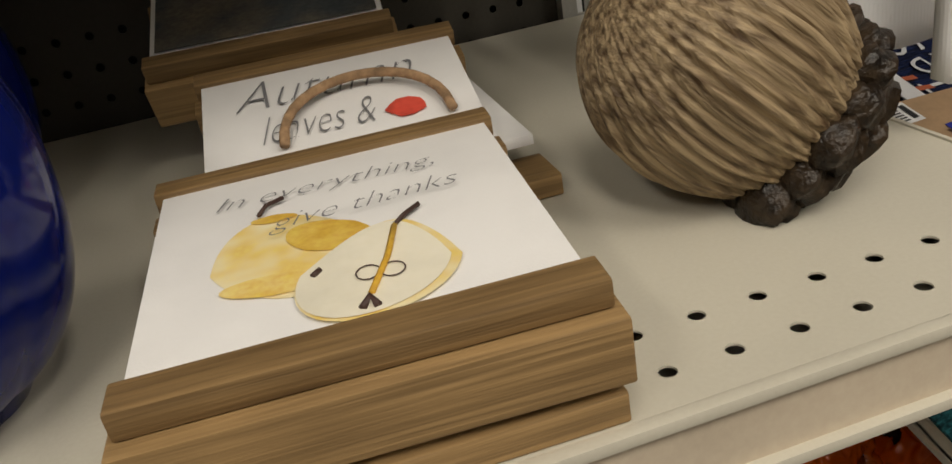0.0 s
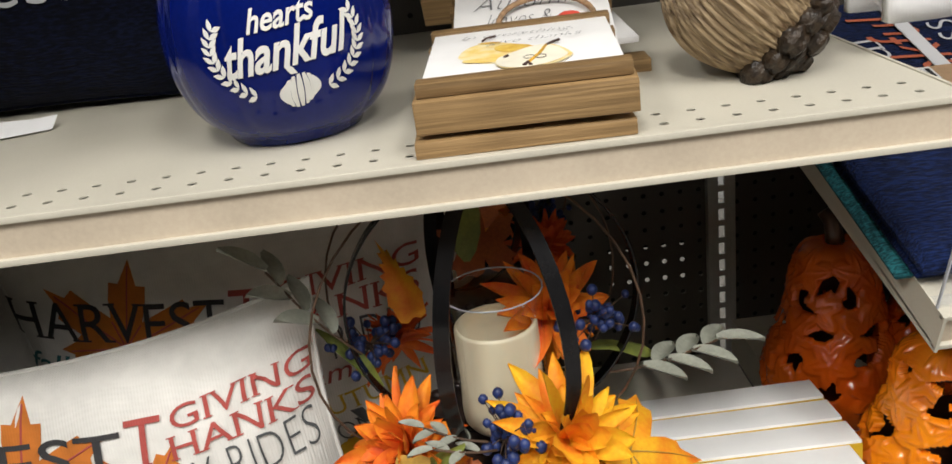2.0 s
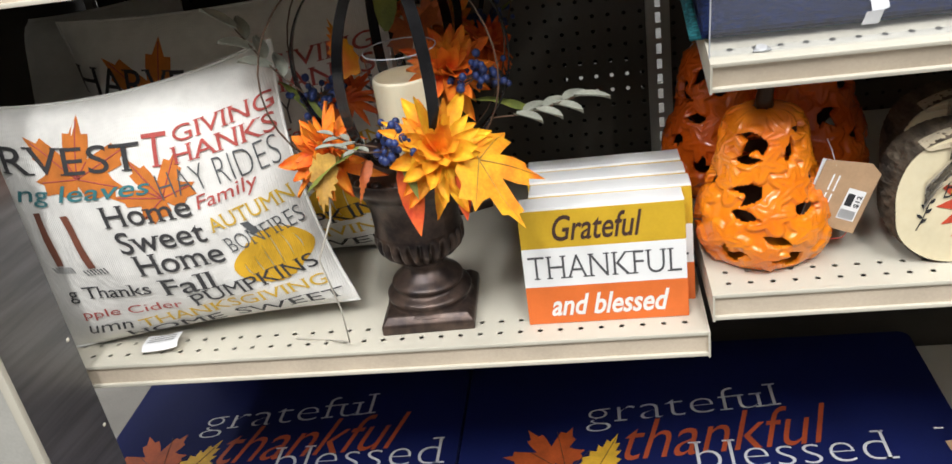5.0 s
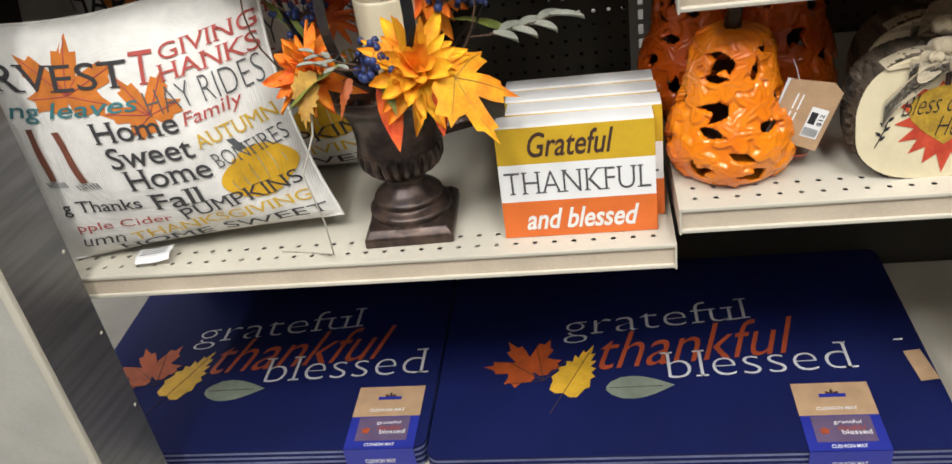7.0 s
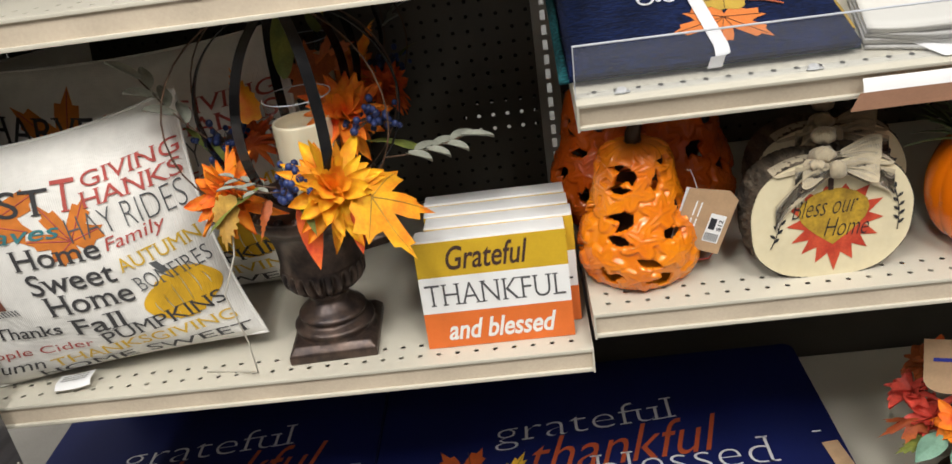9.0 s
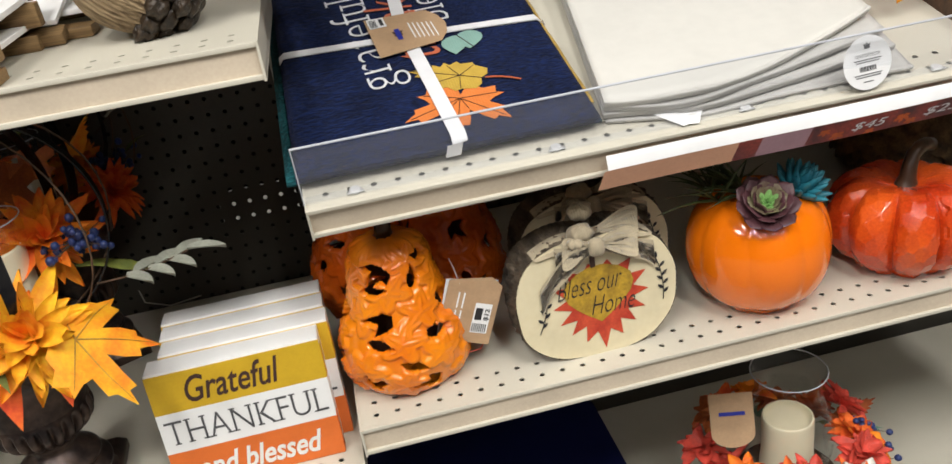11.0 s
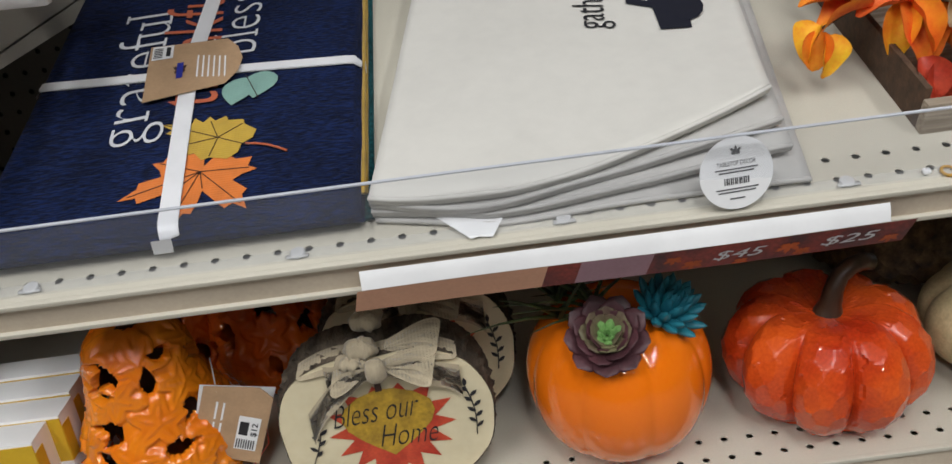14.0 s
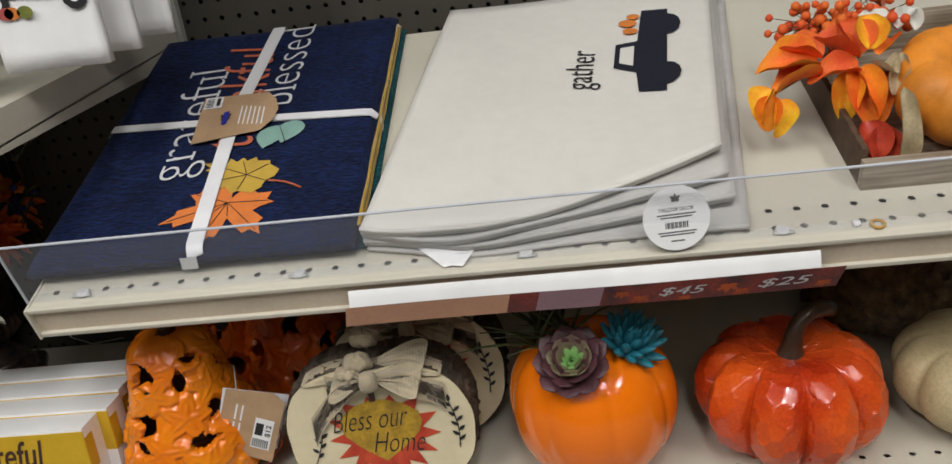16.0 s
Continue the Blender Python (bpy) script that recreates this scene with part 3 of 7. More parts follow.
def pumpkin_shape(r, h, ribs, depth, n=120, m=40, sink=0.16, flat=0.06, phase=0.0, full=0.8):
    """A ribbed pumpkin body standing on z = 0; returns the Geo and its surface function."""
    def at(u, v):
        t = math.pi * v
        rr = math.sin(t) ** full if 0 < v < 1 else 0.0
        zz = -math.cos(t)
        a = 6.28319 * u
        c = abs(math.cos(ribs * (a + phase) / 2))
        rib = 1 - depth * (1 - c ** 0.55) * rr ** 0.5
        z = h * (0.5 + 0.5 * zz * (1 - 0.04 * (1 - rr)))
        z -= h * sink * max(0, zz) ** 6 * (1 - rr) * 1.0
        z = max(z, 0.0) if zz > -0.9 else max(0.0, h * flat * 0.2)
        return (r * rr * rib * math.cos(a), r * rr * rib * math.sin(a), z)
    return Geo().grid(n, m, at, True), at

# ---------------------------------------------------------------- the setting
INCH = 0.0254
Z_L1, Z_L2, Z_R2, Z_R1, Z_BASE = 1.01, 0.4981, 0.549, 0.8306, 0.0715
Z_FLOOR = -0.06
BACK = 0.548
TILTED = pose(0, 0.0131, Z_R1, 15.0, 0, 0)       # the sloping shelf's own axes


def punched(cols, rows, hole, at, holes=None, square=False, wall=0.0009):
    """A sheet of 1-inch cells, some of them with a hole; at(x, y, d) places a point, d deep."""
    g = Geo()
    h = INCH / 2
    turns = [math.radians(225 + 22.5 * k) for k in range(16)]
    ring = [(h * math.cos(a) / max(abs(math.cos(a)), abs(math.sin(a))), h * math.sin(a) / max(abs(math.cos(a)), abs(math.sin(a)))) for a in turns]
    if square:
        rim = [(max(-hole[0], min(hole[0], x)), max(-hole[1], min(hole[1], y))) for x, y in ring]
    else:
        rim = [(hole * math.cos(a), hole * math.sin(a)) for a in turns]
    for j in range(rows):
        for i in range(cols):
            cx, cy = (i + 0.5) * INCH, (j + 0.5) * INCH
            if holes is None or holes(i, j):
                v = [at(cx + x, cy + y, 0) for x, y in ring] + [at(cx + x, cy + y, 0) for x, y in rim] + [at(cx + x, cy + y, wall) for x, y in rim]
                f = [(k, (k + 1) % 16, 16 + (k + 1) % 16, 16 + k) for k in range(16)] + [(16 + k, 16 + (k + 1) % 16, 32 + (k + 1) % 16, 32 + k) for k in range(16)]
                g.add(v, f)
            else:
                g.add([at(cx + x, cy + y, 0) for x, y in (ring[0], ring[4], ring[8], ring[12])], [(0, 1, 2, 3)])
    return g


def shelf(name, x0, x1, m, depth, label, holes_from, lip=0.034):
    """A steel gondola shelf: punched deck, pan, price channel, end plates. Its deck is z = 0, its front y = 0."""
    s = thing(name, m, label, "shelf", kind="structure")
    w = x1 - x0
    n = int((w - 0.02) / INCH)
    first = x0 + ((holes_from - INCH / 2 - x0) % INCH)
    y0 = 0.022 - INCH / 2
    g = punched(n, 2, 0.0034, lambda x, y, d: (first + x, y0 + y, -d))
    end, back = first + n * INCH, y0 + 2 * INCH
    for a in ((x0, 0.0015, first, back), (end, 0.0015, x1, back), (first, 0.0015, end, y0), (x0, back, x1, depth)):
        g.add([(a[0], a[1], 0), (a[2], a[1], 0), (a[2], a[3], 0), (a[0], a[3], 0)], [(0, 1, 2, 3)])
    part("deck", g, SHELF, s, smooth=False, weld=True)
    g = Geo()
    g.box(x0, 0.004, -lip + 0.002, x1, depth, -lip + 0.004)
    part("pan", g, SHELF, s, "cream steel underside", smooth=False)
    g = Geo()
    g.box(x0 + 0.002, 0.0015, -lip, x1 - 0.002, 0.004, -0.0005)
    part("channel_back", g, INSERT, s, "tan price channel insert", smooth=False)
    for nm, z0, z1, yy in (("top_bead", -0.0045, 0.0006, -0.0025), ("bottom_bead", -lip - 0.001, -lip + 0.004, -0.0028)):
        g = Geo().box(x0, yy, z0, x1, 0.0035, z1)
        part(nm, g, SHELF, s, bevel=0.0012)
    for x in (x0, x1 - 0.0025):
        g = Geo().add([(x, -0.004, 0.0012), (x, -0.004, -lip - 0.002), (x, depth, -lip - 0.02), (x, depth, 0.0012)], [(0, 1, 2, 3)])
        v = [(p[0] + 0.0025, p[1], p[2]) for p in g.v]
        g.add(v, [(3, 2, 1, 0)])
        g.f += [(0, 4, 5, 1), (1, 5, 6, 2), (2, 6, 7, 3), (3, 7, 4, 0)]
        part("end_plate", g, SHELF, s, smooth=False)
    return s


shelf("shelf_upper_left", -0.93, 0.0185, pose(0, -0.006, Z_L1), BACK - 0.01, "cream steel store shelf with two rows of holes", -0.185)
shelf("shelf_lower_left", -0.93, 0.0175, pose(0, 0.015, Z_L2), BACK - 0.027, "cream steel store shelf with two rows of holes", -0.0097)
shelf("shelf_lower_right", 0.021, 1.228, pose(0, 0.0159, Z_R2), BACK - 0.029, "cream steel store shelf with two rows of holes", 0.0427)
shelf("shelf_upper_right", 0.0215, 1.228, TILTED, 0.50, "cream steel store shelf sloping towards the aisle", 0.0442)
# Next shelf is out of view, added to shade the upper left shelf's back.
shelf("shelf_top_left", -0.93, 0.016, pose(0, 0.02, 1.41), 0.48, "unseen cream steel shelf added above the display for shade", 0.0)
shelf("shelf_base_left", -0.93, 0.014, pose(0, -0.03, Z_BASE), 0.56, "cream steel base shelf close to the floor", 0.0, lip=0.05)
shelf("shelf_base_right", 0.018, 1.228, pose(0, -0.03, Z_BASE), 0.56, "cream steel base shelf close to the floor", 0.0, lip=0.05)

# back boards with peg holes, posts with slots
for nm, x0, cols in (("back_panel_left", -0.92, 36), ("back_panel_right", 0.0215, 48)):
    s = thing(nm, pose(x0, BACK, Z_FLOOR + 0.01), "tan steel back panel punched with peg holes, colour darkened for shade", "back panel", kind="structure")
    part("pegboard", punched(cols, 92, 0.0034, lambda x, y, d: (x, d, y), lambda i, j: 9 < j < 45), PEG_SHADED, s, smooth=False, weld=True)
    g, w, gap = Geo(), cols * INCH, (0.775, 0.900, 0.655, 0.718)          # a slit in the near-black sheet lets the next aisle's light through
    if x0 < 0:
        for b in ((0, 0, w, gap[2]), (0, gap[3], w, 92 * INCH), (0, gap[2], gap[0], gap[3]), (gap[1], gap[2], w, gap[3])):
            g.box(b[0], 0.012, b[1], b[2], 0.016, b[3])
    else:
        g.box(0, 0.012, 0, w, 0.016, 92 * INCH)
    # Added near-black sheet stands in for the shade in the hollow.
    part("backing", g, HOLLOW_SHADE, s, "near-black sheet painted as the shade behind the holes", smooth=False)
for nm, x in (("post_left", -0.951), ("post_middle", -0.004), ("post_right", 1.245)):
    s = thing(nm, pose(x, BACK - 0.014, Z_FLOOR), "grey slotted steel shelving post", "shelf post", kind="structure")
    part("slotted_face", punched(1, 64, (0.0042, 0.0085), lambda px, py, d: (px, d, py), None, True, 0.004), UPRIGHT, s, smooth=False, weld=True)
    for px in (-0.004, INCH - 0.004):
        part("post_side", Geo().box(px, 0.006, 0, px + 0.008, 0.0125, 93 * INCH), UPRIGHT, s, smooth=False)
    for px in (-0.006, INCH):
        part("post_flange", Geo().box(px, -0.001, 0, px + 0.006, 0.0125, 93 * INCH), UPRIGHT, s, smooth=False)

tagged(part("floor", Geo().box(-6, -5, Z_FLOOR - 0.05, 6, 2.6, Z_FLOOR), FLOOR, smooth=False), "pale vinyl tile store floor", "floor", kind="structure")
tagged(part("ceiling", Geo().box(-6, -5, 3.4, 6, 2.6, 3.45), CEIL, smooth=False), "grey store ceiling", "ceiling", kind="structure")
for nm, b in (("wall_north", (-6, 2.5, Z_FLOOR, 6, 2.6, 3.4)), ("wall_south", (-6, -5.1, Z_FLOOR, 6, -5, 3.4)), ("wall_west", (-6.1, -5, Z_FLOOR, -6, 2.6, 3.4)), ("wall_east", (6, -5, Z_FLOOR, 6.1, 2.6, 3.4))):
    tagged(part(nm, Geo().box(*b), WHITE if nm == "wall_north" else WALL, smooth=False), "plain painted store wall", "wall", kind="structure")

# side panel of the next display, standing in front of the shelves' end
s = thing("side_panel", pose(-0.800, -0.114, Z_FLOOR, 0, 0, -8.5), "grey steel side panel of the next display", "panel", kind="structure")
part("sheet", Geo().box(-0.004, 0.004, 0, 0, 0.112, 1.5), STEEL, s, smooth=False)
part("edge_trim", Geo().box(-0.012, -0.004, 0, 0.003, 0.004, 1.5), SHELF, s, "cream enamel edge trim", bevel=0.002)
part("front_face", Geo().box(-0.34, -0.002, 0, -0.012, 0.002, 1.5), UPRIGHT, s, "grey front face", smooth=False)
for z in (0.2, 0.34, 0.48, 0.62):
    part("rivet", Geo().grid(10, 4, lambda u, v: (0.0015 * (1 - v * v), 0.104 + 0.003 * v * math.cos(6.28319 * u), z + 0.003 * v * math.sin(6.28319 * u)), True), SHELF, s)

s = thing("end_panel", pose(-0.944, 0.0, 0.02), "tan steel end panel of the shelving, colour darkened for shade", "panel", kind="structure")
part("sheet", Geo().box(0, 0.006, 0.49, 0.004, BACK, 1.5), PEG_SHADED, s, smooth=False)


# ---------------------------------------------------------------- upper left shelf
def slab(w, d, h, r=0.004, n=10):
    """A box with bevelled edges, its base on z = 0, centred."""
    return Geo().box(-w / 2, -d / 2, 0, w / 2, d / 2, h)


def on_plane(m, w, h):
    """u to the right, v down over a w by h rectangle whose top left is m's origin; m's z is the way out."""
    return lambda u, v: m @ Vector((u * w, -v * h, 0))


def scroll_print(m, label, art, double=True, foot=True):
    """A canvas print on a board, held by wooden rails at head and foot; x across, y up the picture."""
    s = thing("wall_print", m, label, "wall art", "stacked wall prints")
    part("board", Geo().box(-0.0695, -0.066, 0.0055, 0.0695, 0.080, 0.011), CANVAS, s, bevel=0.0006)
    for y0, y1, z0, z1 in ((-0.0795, -0.0640, -0.0860, -0.052), (0.0680, 0.0815, 0.056, 0.070)):
        if double and (foot or y0 > 0):
            part("upper_rail", Geo().box(-0.073, y0, 0.0036, 0.073, y1, 0.0135), WOOD, s, bevel=0.0012)
        if double and y0 < 0 and not foot:
            part("lower_rail", Geo().box(-0.0755, -0.082, -0.0095, 0.0755, -0.062, 0.0030), WOOD, s, bevel=0.0012)
        else:
            top_z = 0.0030 if double else -0.0050 if y0 < 0 else -0.0005
            part("lower_rail", Geo().box(-0.0755, z0, -0.0205 if double else -0.0165, 0.0755, z1, top_z), WOOD2 if y0 < 0 else WOOD, s, bevel=0.0012)
    art(s, lambda x, y, d=0.0: Vector((x, -0.0605 + (y + 0.0605) * 0.81, 0.0114 + 2.2 * d)))
    return s


def pear_art(s, top):
    def blob(name, material, cx, cy, rx, ry, ang, neck, z=0.0, n=44):
        """An egg with a narrow end, its long way turned by ang."""
        ca, sa = math.cos(math.radians(ang)), math.sin(math.radians(ang))
        pts = []
        for k in range(n):
            a = 6.28319 * k / n
            x, y = math.cos(a) * rx, math.sin(a) * ry
            y *= 1 - neck * max(0, x / rx) ** 0.8
            wob = 1 + 0.025 * math.sin(3 * a + cx * 90)
            pts.append(top(cx + (x * ca - y * sa) * wob, cy + (x * sa + y * ca) * wob, z))
        part(name, Geo().add([top(cx, cy, z)] + pts, [(0, 1 + k, 1 + (k + 1) % n) for k in range(n)]), material, s, smooth=False)
    blob("pear", PEARL, -0.0200, 0.005, 0.040, 0.0270, 102, 0.30)
    blob("pear_shade", PEARD, -0.0035, 0.009, 0.021, 0.0125, -48, 0.25, 0.0002)
    blob("pear_shade", PEARY, -0.024, -0.022, 0.019, 0.0085, -14, 0.2, 0.0002)
    blob("pear_shade", PEARD, -0.0235, 0.040, 0.009, 0.0042, -12, 0.2, 0.0002)
    blob("pear_half", PEARL, 0.0095, -0.029, 0.0375, 0.0272, 76, 0.34, 0.0004)
    blob("pear_flesh", PEARW, 0.0080, -0.0285, 0.0356, 0.0252, 76, 0.34, 0.0006)
    for pts, mt, r in ((((-0.0292, 0.0439), (-0.0263, 0.0534), (-0.0195, 0.0579)), BROWNINK, 0.0009), (((0.0185, 0.001), (0.023, 0.0089), (0.0288, 0.0152)), BROWNINK, 0.0010),
                       (((0.0182, 0.000), (0.0145, -0.018), (0.0128, -0.0257), (0.0052, -0.0503)), PEARD, 0.0012), (((0.0016, -0.0592), (0.0044, -0.0522), (0.0061, -0.0599)), BROWNINK, 0.0015), (((-0.0120, -0.026), (-0.0095, -0.0225)), BROWNINK, 0.0012)):
        part("pear_stem", Geo().tube([top(x, y, 0.0008) for x, y in pts], r, 5), mt, s)
    for cx, cy in ((0.0055, -0.0345), (0.0135, -0.0365)):
        part("pear_core", Geo().tube([top(cx + 0.0040 * math.cos(k * 0.524), cy + 0.0056 * math.sin(k * 0.524), 0.0009) for k in range(13)], 0.00025, 5), BROWNINK, s)
    word(s, "In everything,", lambda p, q: top(-0.046 + 0.087 * p, 0.057 + 0.018 * q - 0.004 * p, 0.0004), PENCIL, -0.022, 0.4)
    word(s, "give thanks", lambda p, q: top(-0.0255 + 0.072 * p, 0.0185 + 0.019 * q + 0.003 * p, 0.0010), PENCIL, -0.022, 0.4)


def autumn_art(s, top):
    word(s, "Autumn", lambda p, q: top(-0.052 + 0.096 * p, 0.054 + 0.034 * q, 0.0004), PENCIL, -0.022, 0.4)
    word(s, "leaves &", lambda p, q: top(-0.040 + 0.058 * p, 0.012 + 0.030 * q, 0.0004), PENCIL, -0.022, 0.4)
    part("berry_spot", Geo().add([top(0.033 + 0.010 * math.cos(k * 0.6283) * (1 + 0.2 * math.sin(3 * k)), 0.020 + 0.011 * math.sin(k * 0.6283), 0.0004) for k in range(10)], [tuple(range(10))]), BERRYR, s, smooth=False)


def plain_art(s, top):
    pass


def misty_art(s, top):
    part("picture", Geo().grid(8, 8, lambda p, q: top(-0.066 + 0.132 * p, -0.058 + 0.142 * q, 0.0004)), MISTY, s, "slate blue painted picture")


# piles of prints, heads towards the back
scroll_print(pose(-0.2798, 0.0860, Z_L1 + 0.0168, 0, 0, -1.6), "canvas print on wooden rails, under another print", plain_art, False)
scroll_print(pose(-0.2735, 0.0850, Z_L1 + 0.0410, 3.0, -0.5, -4.6), "white canvas print of two pears on wooden rails", pear_art)
scroll_print(pose(-0.2320, 0.2620, Z_L1 + 0.0168, 0, 0, -2) @ Matrix.Diagonal((1.03, 1.0, 1, 1)), "canvas print on wooden rails, under another print", plain_art, False)
p2 = scroll_print(pose(-0.2510, 0.2310, Z_L1 + 0.0344, 17, 0, -4.7) @ Matrix.Diagonal((1.025, 1.0, 1, 1)), "white autumn canvas print with brown rope loop", autumn_art, True, False)
arc = [(0.0125 - 0.042 * math.cos(a), -0.012 + 0.046 * math.sin(a) ** 0.8, 0.0150 + 0.004 * math.sin(a)) for a in [0.02 + k * 0.1938 for k in range(17)]]
part("rope_loop", Geo().tube(arc, 0.0026, 8), ROPE, p2, "brown jute hanging cord")
p3 = scroll_print(pose(-0.266, 0.402, Z_L1 + 0.082, 24, 0, -7) @ Matrix.Diagonal((1.05, 0.75, 1.25, 1)), "wooden railed print leaning against the back", misty_art)
scroll_print(pose(-0.262, 0.462, Z_L1 + 0.125, 48, 0, -5) @ Matrix.Diagonal((1.03, 0.8, 1, 1)), "wooden railed print leaning behind another print", misty_art)
for sx in (-1, 1):
    part("jute_bow", Geo().tube([(0.02 * sx * math.sin(t) ** 2 * (1 + 0.2 * sx) - 0.055, 0.075 + 0.010 * math.sin(2 * t), 0.022 + 0.006 * math.sin(t)) for t in [k * 0.2618 for k in range(13)]], 0.0022, 6), ROPE, p3, "brown jute bow")


def blue_pumpkin(m):
    s = thing("ceramic_pumpkin", m, "glossy cobalt blue ceramic pumpkin with white lettering", "pumpkin", "blue pumpkins")
    r, h = 0.0905, 0.163
    g, at = pumpkin_shape(r, h, 9, 0.035, 160, 48, phase=0.35, full=0.56)
    shell = part("body", g, COBALT, s)
    part("stem", Geo().tube([(0, 0, h * 0.84), (0.003, 0, h * 0.95), (0.012, -0.004, h * 1.08)], lambda q: 0.012 - 0.004 * q, 12), COBALT, s)

    def on(u, v):
        """u, v in metres from the middle of the front, u along, v up."""
        a = -math.pi / 2 + 0.88 * u / r
        zz = h * 0.5 + 0.93 * v - 0.002
        vv = math.acos(max(-1, min(1, -(2 * zz / h - 1)))) / math.pi
        p = Vector(at((a / 6.28319) % 1, vv))
        q = Vector((p.x, p.y, 0)).normalized() * 0.0016
        return p + q

    def band(txt, u0, v0, u1, v1, hh, bold, shear):
        def where(t, k):
            return on(u0 + (u1 - u0) * t, v0 + (v1 - v0) * t + (k - 0.5) * hh)
        word(shell, txt, where, DECAL, bold, shear)
    band("hearts", -0.028, 0.022, 0.029, 0.027, 0.018, 0.02, 0.35)
    band("thankful", -0.052, -0.005, 0.055, 0.006, 0.030, 0.025, 0.35)
    for side in (-1, 1):
        for k in range(11):
            f = k / 10
            ang = math.radians(-60 + 82 * f)
            cu, cv = side * 0.063 * math.cos(ang), 0.002 + 0.042 * math.sin(ang)
            tdir = math.atan2(0.044 * math.cos(ang), -side * 0.063 * math.sin(ang))
            for off in (-0.75, 0.75):
                a = tdir + off
                leaf = Geo().grid(4, 3, lambda p, q: on(cu + math.cos(a) * p * 0.0095 - math.sin(a) * (q - 0.5) * 0.0044 * math.sin(math.pi * min(0.97, p + 0.03)),
                                                        cv + math.sin(a) * p * 0.0095 + math.cos(a) * (q - 0.5) * 0.0044 * math.sin(math.pi * min(0.97, p + 0.03))))
                part("wreath_leaf", leaf, DECAL, shell)
    for k in range(-3, 4):
        a = k * 0.0064 * (1 - 0.02 * k * k)
        g = Geo().grid(4, 10, lambda p, q: on(0.006 + a * (0.55 + 0.45 * math.sin(math.pi * (0.1 + 0.8 * q))) + (p - 0.5) * 0.0054 * math.sin(math.pi * (0.07 + 0.86 * q)) ** 0.5, -0.034 + a * 0.12 + (q - 0.5) * (0.0265 - k * k * 0.0011)))
        part("pumpkin_rib", g, DECAL, shell)
    part("pumpkin_stalk", Geo().grid(2, 3, lambda p, q: on(0.003 + (p - 0.5) * 0.006 - 0.004 * q, -0.020 + q * 0.006)), DECAL, shell)
    return s


bp = blue_pumpkin(pose(-0.457, 0.133, Z_L1, 0, 0, 12) @ Matrix.Diagonal((0.985, 0.985, 1.0, 1)))
copy_thing(bp, pose(-0.500, 0.345, Z_L1, 0, 0, 25))

# navy throw cushion standing at the back of the upper shelf


def pillow_shape(w, h, t, pinch=0.075, slant=0.0, dip=0.075, foot=0.05):
    def side(sg):
        def at(u, v):
            a, b = 2 * u - 1, 2 * v - 1
            x = a * w / 2 * (1 - pinch * (1 - b * b))
            z = b * h / 2 * (1 - (dip if b > 0 else foot) * (1 - a * a))
            x += slant * z
            puff = (max(0.0, 1 - a ** 2) ** 0.55) * (max(0.0, 1 - b ** 2) ** 0.55)
            wr = 0.0035 * math.sin(9 * a + 4 * b) * math.cos(6 * b - 3 * a) * (0.35 + abs(a * b)) * puff ** 0.3 if puff > 0 else 0
            wr += (0.0026 * math.sin(19 * a + 8 * b + 2.5 * math.sin(4 * b + a)) * abs(b) + 0.0022 * math.sin(13 * b - 11 * a + 2 * math.sin(5 * a)) * abs(a)) * puff ** 0.4 if puff > 0 else 0
            wr += 0.005 * math.sin(15 * math.atan2(b - 0.8, a - 0.9)) * max(0, 0.8 - math.hypot(a - 1, b - 1)) * puff ** 0.5
            return Vector((x, sg * (t / 2 * puff + wr), z))
        return at
    return side


def cushion(m, label, w, h, t, cloth, deco, group, cord=True, tagpos=None, pinch=0.075, slant=0.0, dip=0.075):
    """A square cushion standing on its lower edge; front faces -y."""
    s = thing("throw_pillow", m, label, "pillow", group)
    side = pillow_shape(w, h, t, pinch, slant, dip)
    off = Vector((0, 0, h / 2))
    g = Geo().grid(44, 44, lambda u, v: side(-1)(u, v) + off).grid(44, 44, lambda u, v: side(1)(1 - u, v) + off)
    cover = part("cover", g, cloth, s)
    if cord:
        ring = [side(-1)(u, v) + off for u, v in [(k / 24, 0) for k in range(24)] + [(1, k / 24) for k in range(24)] + [(1 - k / 24, 1) for k in range(24)] + [(0, 1 - k / 24) for k in range(25)]]
        part("seam", Geo().tube(ring, 0.0022, 6), cloth, s)
    front = lambda u, v: side(-1)(u, 1 - v) + off + Vector((0, -0.0012, 0))
    deco(cover, front)
    if tagpos:
        tu, ang = tagpos
        g = Geo().grid(4, 4, lambda p, q: ((tu - 0.5) * w + (p - 0.5) * 0.05, -0.012 - 0.032 * q, 0.004 - 0.002 * math.sin(3 * p) - 0.022 * max(0, q - 0.72)))
        part("care_tag", g, PAPER, s, "white care tag")
        for k in range(3):
            g = Geo().grid(3, 1, lambda p, q: ((tu - 0.5) * w + (p - 0.5) * 0.038, -0.020 - 0.006 * k - 0.0016 * q, 0.0048))
            part("tag_line", g, INK, s)
    return s


def decal_leaf(s, surf, kind, u, v, size, ang, material, asp=1.0, name="leaf_patch", lift=0.0):
    ca, sa = math.cos(math.radians(ang)), math.sin(math.radians(ang))
    def fn(x, y):
        p = surf(u + (x * ca - y * sa) * size * asp, v - (x * sa + y * ca) * size)
        return p
    return part(name, flat_leaf(kind, fn, 5), material, s)


